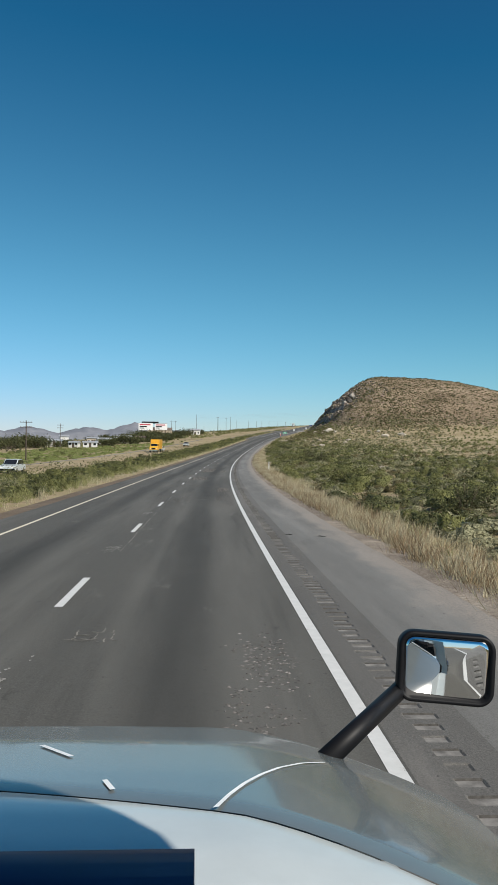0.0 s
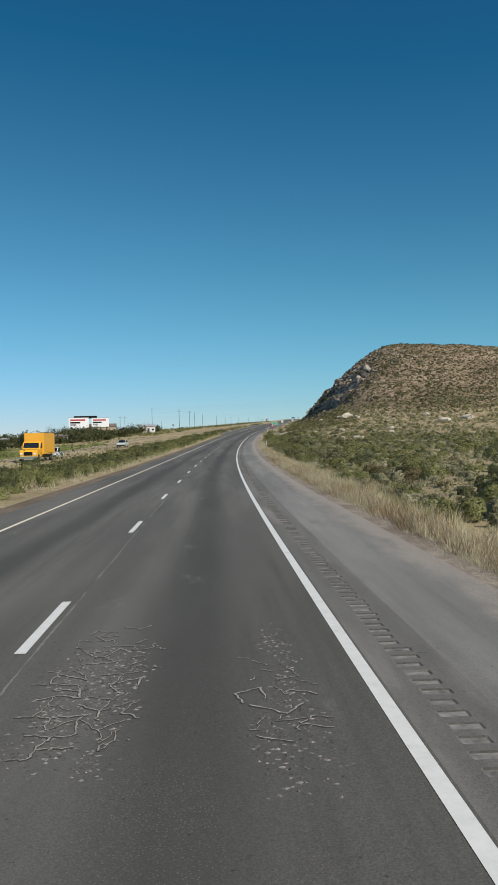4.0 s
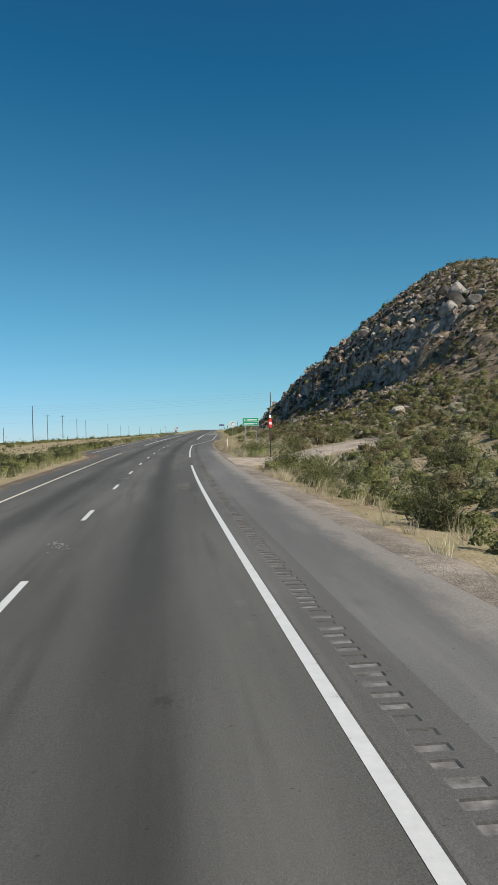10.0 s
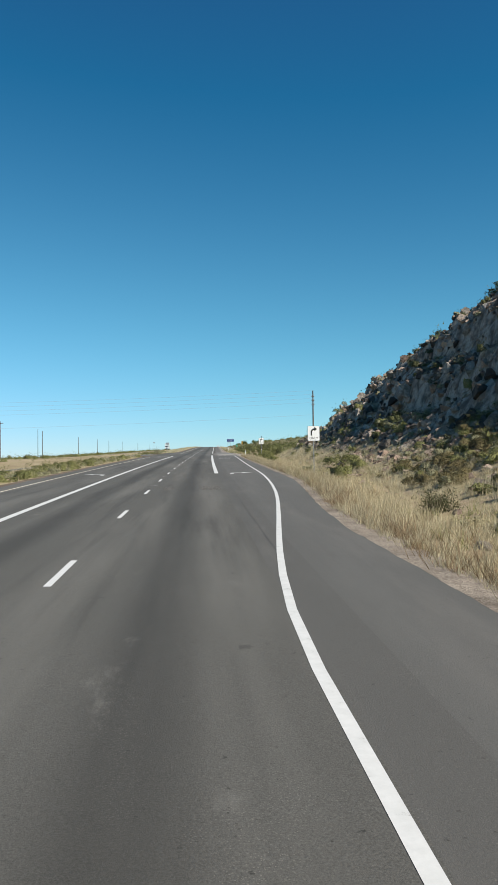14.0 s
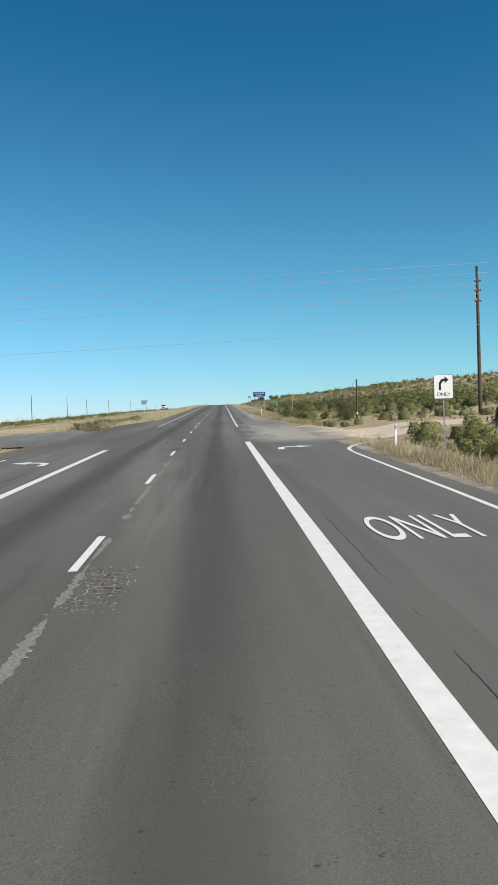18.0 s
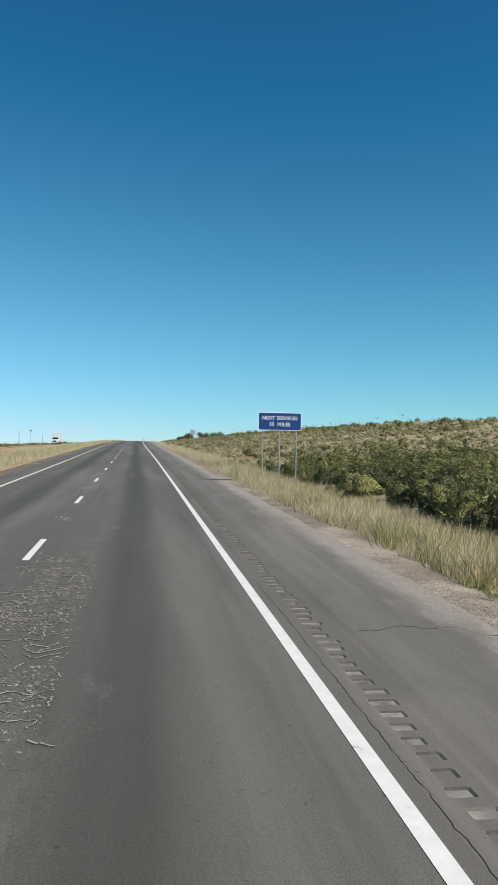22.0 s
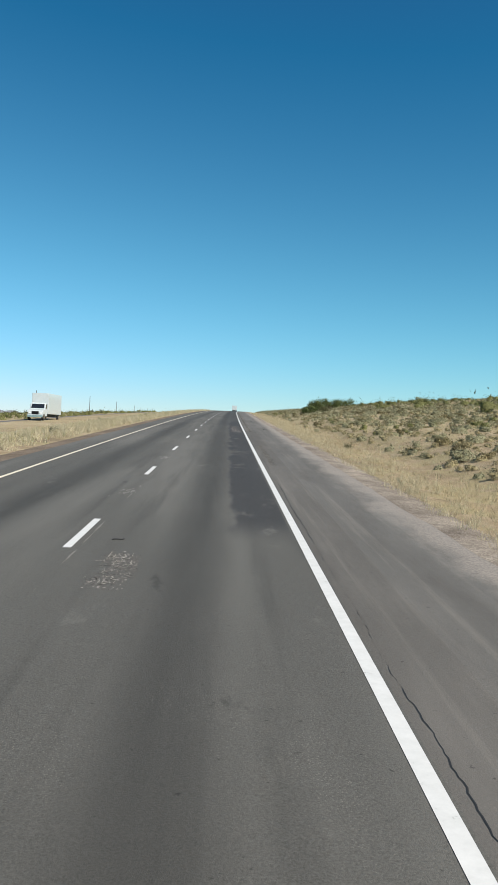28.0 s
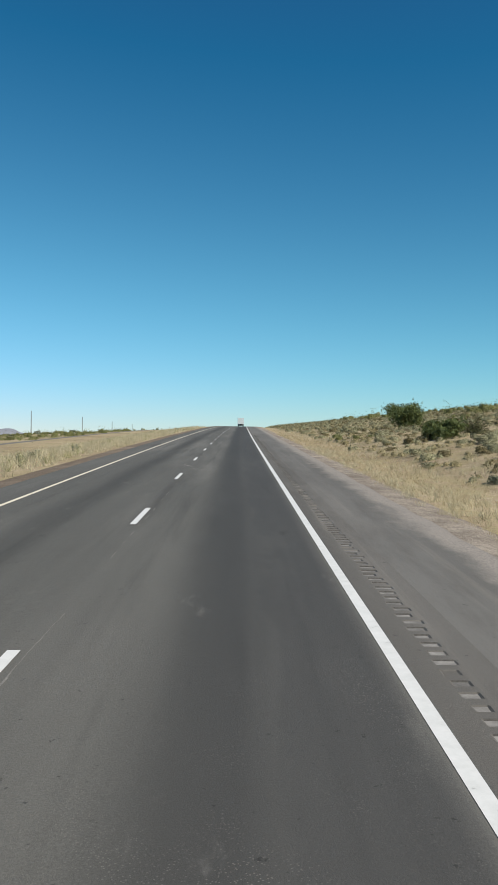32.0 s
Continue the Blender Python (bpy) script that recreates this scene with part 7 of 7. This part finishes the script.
box_truck(229, -25.2, 180, M_YPAINT, M_YPAINT, "yellow box truck driving on the opposite carriageway", 6.0, 3.6)
car(238, -25.0, 180, M_WPAINT, "white pickup following a yellow truck", True)
car(92, -24.2, 180, M_WPAINT, "small white car on the opposite carriageway")
box_truck(915, -29.0, 180, M_WPAINT, M_WPAINT, "white box truck on the opposite carriageway", 9.0, 4.0)
box_truck(1225, -1.9, 0, M_WPAINT, M_WPAINT, "white box truck far ahead on the highway", 6.0, 3.4)
car(298, -25.0, 180, M_WPAINT, "white van far off on the opposite carriageway")

# ---------------------------------------------------------------- the truck that carries the camera, at the start of the road
TX = -1.85
truck = empty("truck", pose(TX, 0.14, 0.0), "white conventional truck with a glossy hood and fender mirror", "truck")


def hood_z(u, y):
    """Height of the hood: u across from its middle, y ahead of the eye."""
    prof = np.interp(y, [0.9, 1.2, 1.34, 1.6, 1.9, 2.2, 2.5, 2.75, 2.92, 3.0], [1.735, 1.725, 1.712, 1.672, 1.622, 1.55, 1.44, 1.29, 1.07, 0.82])
    side = np.abs(u) / 1.02
    return prof - 0.035 * side ** 2 - 0.35 * np.clip(side - 0.45, 0, 1) ** 1.5


uu = np.linspace(-1.06, 1.06, 45)
# one white hood in two pieces: reflection grey ahead of the crease, white behind
crease = 1.485 - 0.25 * np.abs(uu) - 0.10 * uu ** 2
for nm, mat, lab, ya, yb, n in (("hood", M_HOODREFLECT, "glossy hood, dusty and scratched, greyed for its darker reflection", crease + 0.004, 3.0 + 0 * uu, 40), ("hood_rear", M_WPAINT, "white rear of the hood, left without the painted reflection", 0.9 + 0 * uu, crease - 0.004, 16)):
    f = np.linspace(0, 1, n)[:, None]
    Yh, Uh = ya[None] + (yb - ya)[None] * f, np.repeat(uu[None], n, 0)
    Zh = hood_z(Uh, Yh)
    edge = (np.abs(Yh - crease[None]) < 0.006)
    hv = np.stack([Uh, Yh, Zh - 0.004 * edge], -1).reshape(-1, 3)
    hood = mesh_ob(nm, hv, grid_faces(n, len(uu)), mat, truck, smooth=True)
    hood["label"] = lab
    if hood.data.polygons[0].normal.z < 0:
        hood.data.flip_normals()
for sgn in (-1, 1):
    part("fender", prism([(0.95, 0.9), (0.95, 1.30), (2.2, 1.05), (2.85, 0.85), (2.95, 0.6), (2.4, 0.55), (2.2, 0.9), (1.8, 1.05), (1.4, 0.9), (1.2, 0.55), (0.95, 0.55)], sgn * 1.04 - 0.06, sgn * 1.04 + 0.06, 0.03), M_WPAINT, truck)
    part("door", prism([(-0.75, 0.7), (-0.75, 1.9), (0.2, 1.9), (0.6, 1.62), (0.9, 1.45), (0.9, 0.7)], sgn * 0.99 - 0.03, sgn * 0.99 + 0.03, 0.02), M_WPAINT, truck)
    slab(truck, "pillar", sgn * 0.98 - 0.05, sgn * 0.98 + 0.05, -0.85, -0.72, 0.7, 2.85, M_WPAINT, 0.02)
    bm = bmesh.new()
    tube(bm, (sgn * 0.98, 0.74, 1.6), (sgn * 0.95, 0.14, 2.82), 0.035, 0.03, 8)
    part("pillar", bm, M_WPAINT, truck)
    for y in (2.0, -4.2):
        wheel(truck, sgn * 0.95, y, 0.5, 0.3)
rim = [(-1.2, -0.85), (1.2, -0.85)] + [(0.86 + 0.34 * math.cos(radians(a)), 0.18 + 0.34 * math.sin(radians(a))) for a in range(0, 91, 15)] + [(-0.86 - 0.34 * math.sin(radians(a)), 0.18 + 0.34 * math.cos(radians(a))) for a in range(0, 91, 15)]
bm = bmesh.new()
f = bm.faces.new([bm.verts.new((x, y, 2.80)) for x, y in rim])
r_ = bmesh.ops.extrude_face_region(bm, geom=[f])
bmesh.ops.translate(bm, vec=(0, 0, 0.14), verts=[v for v in r_["geom"] if isinstance(v, bmesh.types.BMVert)])
bmesh.ops.recalc_face_normals(bm, faces=bm.faces)
part("roof", bm, M_WPAINT, truck)
slab(truck, "cab_back", -1.1, 1.1, -0.9, -0.8, 0.7, 2.82, M_WPAINT, 0.02)
slab(truck, "cab_floor", -1.08, 1.08, -0.8, 0.9, 0.62, 0.72, M_PLASTIC, 0.01)
slab(truck, "cargo_box", -0.98, 0.98, -6.4, -1.05, 0.95, 3.7, M_WPAINT, 0.04)
slab(truck, "bumper", -1.1, 1.1, 2.95, 3.15, 0.4, 0.72, M_CHROME, 0.03)
slab(truck, "grille", -0.55, 0.55, 2.96, 3.04, 0.74, 1.02, M_PLASTIC, 0.02)
part("dashboard", prism([(0.3, 1.2), (0.3, 1.70), (0.5, 1.80), (0.8, 1.80), (0.9, 1.72), (0.9, 1.2)], -1.05, 1.05, 0.03), M_PLASTIC, truck)
# cowl and wipers at the foot of the windscreen
part("cowl", prism([(0.86, 1.62), (0.86, 1.705), (1.0, 1.715), (1.0, 1.62)], -1.0, 1.0, 0.01), M_PLASTIC, truck)
for x0 in (-0.8, 0.05):
    bm = bmesh.new()
    tube(bm, (x0, 0.93, 1.735), (x0 + 0.62, 0.97, 1.745), 0.012, 0.008, 6)
    tube(bm, (x0 + 0.05, 0.94, 1.75), (x0 + 0.6, 0.98, 1.76), 0.008, 0.008, 6)
    part("wiper", bm, M_PLASTIC, truck)
# scratches and worn marks on the hood
M_SCRATCH = plain("pale_scratch", (0.85, 0.86, 0.85), 0.35)
for pts, w in ((((0.055, 1.825), (0.137, 1.712)), 0.010), (((0.429, 1.354), (0.453, 1.43), (0.486, 1.52), (0.523, 1.605), (0.564, 1.69), (0.623, 1.79), (0.684, 1.87)), 0.010), (((0.228, 1.52), (0.25, 1.455)), 0.009)):
    q = []
    for (u0, y0), (u1, y1) in zip(pts, pts[1:]):
        for k in range(6):
            q.append((u0 + (u1 - u0) * k / 5, y0 + (y1 - y0) * k / 5))
    bm = bmesh.new()
    va = [bm.verts.new((u, y, float(hood_z(np.array(u), np.array(y))) + 0.003)) for u, y in q]
    vb = [bm.verts.new((u + w, y + w * 0.6, float(hood_z(np.array(u + w), np.array(y + w * 0.6))) + 0.003)) for u, y in q]
    for i in range(len(q) - 1):
        if (va[i].co - va[i + 1].co).length > 1e-5:
            bm.faces.new((va[i], va[i + 1], vb[i + 1], vb[i]))
    part("scratch", bm, M_SCRATCH, truck)
# fender mirror: bent arm, housing, glass
AX0, AY0 = 0.72, 2.08
arm_top = Vector((0.995, 2.40, 1.585))
bm = bmesh.new()
tube(bm, (AX0, AY0, float(hood_z(np.array(AX0), np.array(AY0))) - 0.02), arm_top, 0.028, 0.026, 24)
arm = part("mirror_arm", bm, M_PLASTIC, truck, "", True)
mirror_at = pose(1.115, 2.36, 1.655, -5, 3, -8)


def loop_of(w, h, r, y, n=8):
    """A rounded rectangle standing across the road."""
    pts = []
    for cx, cz, a0 in ((w - r, h - r, 0), (r - w, h - r, 90), (r - w, r - h, 180), (w - r, r - h, 270)):
        for k in range(n + 1):
            a = radians(a0 + 90 * k / n)
            pts.append((cx + r * math.cos(a), y, cz + r * math.sin(a)))
    return pts


def lofted(loops):
    bm = bmesh.new()
    rings = [[bm.verts.new(p) for p in q] for q in loops]
    for r0, r1 in zip(rings, rings[1:]):
        for k in range(len(r0)):
            bm.faces.new((r0[k], r0[(k + 1) % len(r0)], r1[(k + 1) % len(r0)], r1[k]))
    bm.faces.new(rings[0])
    bm.faces.new(rings[-1][::-1])
    bmesh.ops.recalc_face_normals(bm, faces=bm.faces)
    return bm


bm = lofted([loop_of(0.120, 0.085, 0.028, -0.004), loop_of(0.123, 0.088, 0.03, -0.014), loop_of(0.134, 0.096, 0.038, -0.018), loop_of(0.139, 0.101, 0.045, -0.008), loop_of(0.140, 0.102, 0.046, 0.03), loop_of(0.125, 0.09, 0.05, 0.08), loop_of(0.085, 0.06, 0.045, 0.105)])
house = part("mirror_housing", bm, M_PLASTIC, truck, "black plastic mirror housing", True)
house.matrix_basis = mirror_at
bm = lofted([loop_of(0.121, 0.086, 0.028, -0.004)] + [[(x * q, -0.0085 - 0.0065 * (1 - q * q), z * q) for x, _, z in loop_of(0.121, 0.086, 0.028, 0)] for q in (1.0, 0.9, 0.78, 0.64, 0.48, 0.3, 0.12)])
M_MIRROR = plain("mirror_glass", (0.92, 0.93, 0.93), 0.02, 1.0, 0.01)
glass = part("mirror_glass", bm, M_MIRROR, house, "silvered convex mirror glass showing the road behind", True)
glass.matrix_basis = pose(0, 0, 0, 4.2, 0, -0.5)
# roll of blue paper towel lying on the dashboard
M_BLUE = plain("blue_wrapper", (0.008, 0.035, 0.11), 0.45, 0.0, 0.2, 12)
M_PAPER = plain("paper_core", (0.5, 0.42, 0.3), 0.9)
roll = empty("paper_roll", pose(TX + 0.09, 0.14 + 0.62, 1.905), "dark blue wrapped roll lying on the dashboard", "paper roll")
bm = bmesh.new()
tube(bm, (-0.45, 0, 0), (0.315, 0, 0), 0.088, 0.088, 32)
part("wrapper", bm, M_BLUE, roll, "", True)
bm = bmesh.new()
tube(bm, (0.30, 0, 0), (0.318, 0, 0), 0.03, 0.03, 20)
part("core", bm, M_PAPER, roll)

# ---------------------------------------------------------------- things on the plain to the left
M_BOARD = plain("billboard_white", (0.78, 0.77, 0.75), 0.6)
M_REDINK = plain("billboard_red", (0.45, 0.06, 0.08), 0.6)


def billboard(x, y, z, w, h, leg, label, dark=False):
    e = empty("billboard", pose(x, y, z, 0, 0, 4), label, "billboard", "billboards")
    for px in (-w * 0.35, 0, w * 0.35):
        slab(e, "post", px - 0.15, px + 0.15, 0.1, 0.4, -1, leg, M_WOOD, 0.02)
    slab(e, "panel", -w / 2, w / 2, 0, 0.1, leg - 0.2, leg + h, M_PLASTIC if dark else M_BOARD, 0.02)
    slab(e, "trim", -w / 2, w / 2, -0.05, 0.0, leg + h - 0.15, leg + h, M_STEEL, 0.01)
    if not dark:
        for k in range(3):
            slab(e, "text_bar", -w * 0.42, -w * 0.42 + w * (0.75, 0.5, 0.3)[k], -0.04, -0.01, leg + h * (0.66, 0.4, 0.18)[k], leg + h * (0.66, 0.4, 0.18)[k] + h * 0.16, (M_REDINK, M_PLASTIC, M_STEEL)[k], 0.005)
    return e


def ground_at(x, y):
    s = np.array(float(y))
    for _ in range(6):
        px, py = plan(s, 0 * s)
        t = heading(s)
        s = s + (x - px) * np.sin(t) + (y - py) * np.cos(t)
    px, py = plan(s, 0 * s)
    t = heading(s)
    o = (x - px) * np.cos(t) - (y - py) * np.sin(t)
    return float(land_z(s, o))


for x, y, w, h, leg, d in ((-35.0, 466, 8.0, 4.0, 4.2, False), (-26.5, 468, 7.0, 3.6, 4.2, False), (-33, 474, 9.5, 1.0, 8.0, True)):
    billboard(x, y, ground_at(x, y), w, h, leg, "dark advertising sign on tall posts" if d else "white billboard with red and dark printing", d)


def house(x, y, w, d, h, wall, roofc, label, turn=0.0):
    e = empty("house", pose(x, y, ground_at(x, y), 0, 0, turn), label, "house", "far houses")
    slab(e, "wall", -w / 2, w / 2, -d / 2, d / 2, -0.8, h, wall, 0.02)
    part("roof", prism([(-d / 2 - 0.3, h), (0, h + d * 0.16), (d / 2 + 0.3, h), (d / 2 + 0.3, h - 0.12), (-d / 2 - 0.3, h - 0.12)], -w / 2 - 0.3, w / 2 + 0.3), roofc, e)
    for k in range(3):
        wx = -w * 0.32 + k * w * 0.32
        if k == 1:
            slab(e, "door", wx - 0.45, wx + 0.45, -d / 2 - 0.05, -d / 2 + 0.02, 0.0, 2.0, M_WOOD, 0.01)
        else:
            win = slab(e, "window", wx - 0.6, wx + 0.6, -d / 2 - 0.04, -d / 2 + 0.02, 0.9, 1.9, M_SIGNWHITE, 0.01)
            slab(win, "pane", wx - 0.5, wx + 0.5, -d / 2 - 0.06, -d / 2 - 0.03, 1.0, 1.8, M_GLASS, 0.005)
    return e


M_WALLW = plain("pale_wall", (0.62, 0.60, 0.56), 0.8, 0, 0.1, 2)
M_WALLT = plain("tan_wall", (0.46, 0.38, 0.29), 0.8, 0, 0.1, 2)
M_ROOFT = plain("metal_roof", (0.5, 0.5, 0.5), 0.4, 0.4, 0.15, 2)
M_ROOFB = plain("brown_roof", (0.17, 0.13, 0.11), 0.8, 0, 0.2, 2)
for x, y, w, d, h, wm, rm, t in ((-44, 308, 5.2, 3, 2.1, M_WALLW, M_ROOFT, 8), (-51, 316, 3.6, 3, 2.0, M_WALLW, M_ROOFT, -10), (-43.6, 347, 6.0, 3.5, 2.3, M_WALLW, M_ROOFT, 20), (-49, 352, 4.4, 3, 2.8, M_WALLT, M_ROOFT, 4), (-37.6, 359, 5.4, 3.5, 2.4, M_WALLW, M_ROOFT, -6),
                                 (-61, 330, 5.4, 3.5, 2.3, M_WALLW, M_ROOFT, 0), (-60, 346, 3.6, 3.6, 4.2, M_WALLW, M_ROOFT, 12), (-40, 392, 7, 4, 2.5, M_WALLW, M_ROOFT, -8), (-31, 376, 4.6, 3, 2.4, M_WALLT, M_ROOFB, 14), (-28, 480, 14, 8, 4, M_WALLT, M_ROOFB, 2), (-7.8, 500, 6, 5, 3.0, M_WALLW, M_ROOFT, 4)):
    house(x, y, w, d, h, wm, rm, "pale mobile home with a low roof among trees" if w < 12.5 else "low commercial building with a flat pitched roof", t)
grove = [(-12.5, 492, 4.4, 7), (-16, 496, 3.6, 7), (-20, 498, 3.4, 7), (-5, 505, 2.8, 5), (-36, 440, 4.0, 8), (-33, 452, 4.2, 8), (-29, 446, 3.4, 7), (-24, 458, 3.0, 6)]
for k in range(22):                                     # the dark grove beside the field
    grove.append((random.uniform(-98, -62), random.uniform(262, 352), random.uniform(3.8, 5.4), random.uniform(8, 11)))
for k in range(36):                                     # lower trees between and behind the homes
    y = random.uniform(318, 425)
    grove.append((-62 + (y - 318) * 0.24 + random.uniform(0, 26), y, random.uniform(1.8, 3.6), random.uniform(5, 8)))
for x, y, h, w in grove:
    e = tree(400, -80, h, w, "dark green tree among the far houses", 640, None, 1.55)
    e.matrix_world = pose(x, y, ground_at(x, y) - 0.1, 0, 0, rng.uniform(0, 360))

# ---------------------------------------------------------------- bits lying on the asphalt
for nm, s, o, size, label, n in (("tyre_tread", 888.8, 1.5, 0.30, "torn black strip of tyre tread on the shoulder", 9), ("road_debris", 680, -1.8, 0.09, "small dark scrap lying on the lane", 6), ("road_debris", 806, -3.0, 0.10, "small dark scrap lying on the lane", 6),
                                 ("road_debris", 376, 1.2, 0.12, "small dark scrap lying on the shoulder", 6), ("road_debris", 24, 1.9, 0.12, "small dark scrap lying on the shoulder", 6), ("road_debris", 24.5, 1.0, 0.10, "small dark scrap lying on the shoulder", 6), ("road_debris", 862, 1.9, 0.22, "torn black rubber scrap on the shoulder", 7)):
    bm = bmesh.new()
    ra = []
    for k in range(n):
        u = (k / (n - 1) - 0.5) * size * 2
        zc = 0.03 * size * 4 * random.random() + 0.006
        y = math.sin(k * 1.3) * size * 0.25
        ra.append([bm.verts.new((u, y - size * random.uniform(0.12, 0.28), zc)), bm.verts.new((u, y + size * random.uniform(0.12, 0.28), zc * random.uniform(0.5, 1.5))),
                   bm.verts.new((u, y + size * 0.2, 0.0)), bm.verts.new((u, y - size * 0.2, 0.0))])
    for r0, r1 in zip(ra, ra[1:]):
        for k in range(4):
            bm.faces.new((r0[k], r0[(k + 1) % 4], r1[(k + 1) % 4], r1[k]))
    bm.faces.new(ra[0][::-1])
    bm.faces.new(ra[-1])
    bmesh.ops.recalc_face_normals(bm, faces=bm.faces)
    ob = part(nm, bm, M_RUBBER)
    ob.matrix_world = place(s, o, 0.002, random.uniform(-30, 30), False)
    tagged(ob, label, "debris")

# ---------------------------------------------------------------- mountains on the horizon
M_MOUNT = Mat("far_mountain", 0.95, 0.0, 0.05)
M_MOUNT.color(M_MOUNT.ramp(M_MOUNT.noise(0.006, 6, 0.6), [(0.35, (0.155, 0.165, 0.19)), (0.65, (0.24, 0.245, 0.265))]))
M_MOUNT = M_MOUNT.m


def range_of_hills(name, az0, az1, dist, peaks, seed, label):
    n = 160
    az = np.radians(np.linspace(az0, az1, n))
    crest = np.zeros(n)
    for a, h, w in peaks:
        crest = np.maximum(crest, h * np.exp(-((np.degrees(az) - a) / w) ** 2))
    crest = crest * (0.75 + 0.5 * fbm(np.degrees(az) * 0.5, 0 * az + seed, 4, seed))
    rows = []
    for k, (dd, f) in enumerate(((0, 0.0), (110, 0.35), (220, 0.7), (330, 1.0), (520, 0.6), (700, 0.0))):
        r = dist + dd + (fbm(np.degrees(az) * 2, 0 * az + k, 3, seed + 5) - 0.5) * 120
        rows.append(np.stack([np.sin(az) * r, np.cos(az) * r, crest * f * (0.85 + 0.3 * fbm(np.degrees(az) * 3, 0 * az + k, 3, seed + 9)) - 30 * (f == 0) ], -1))
    v = np.concatenate(rows)
    ob = mesh_ob(name, v, grid_faces(6, n), M_MOUNT, smooth=True)
    return tagged(ob, label, "mountains", kind="structure")


range_of_hills("far_mountains", -34, 3, 3300, ((-1.5, 44, 1.8), (-4.7, 76, 2.6), (-8.2, 52, 2.2), (-12, 49, 2.4), (-16, 48, 4.0), (-21, 54, 4.5), (-27, 50, 5)), 3, "blue-grey mountain range on the horizon")
range_of_hills("far_mountains", 28, 62, 3300, ((37, 215, 5), (46, 240, 5), (54, 200, 5)), 8, "blue-grey mountain ridge beyond the slope")
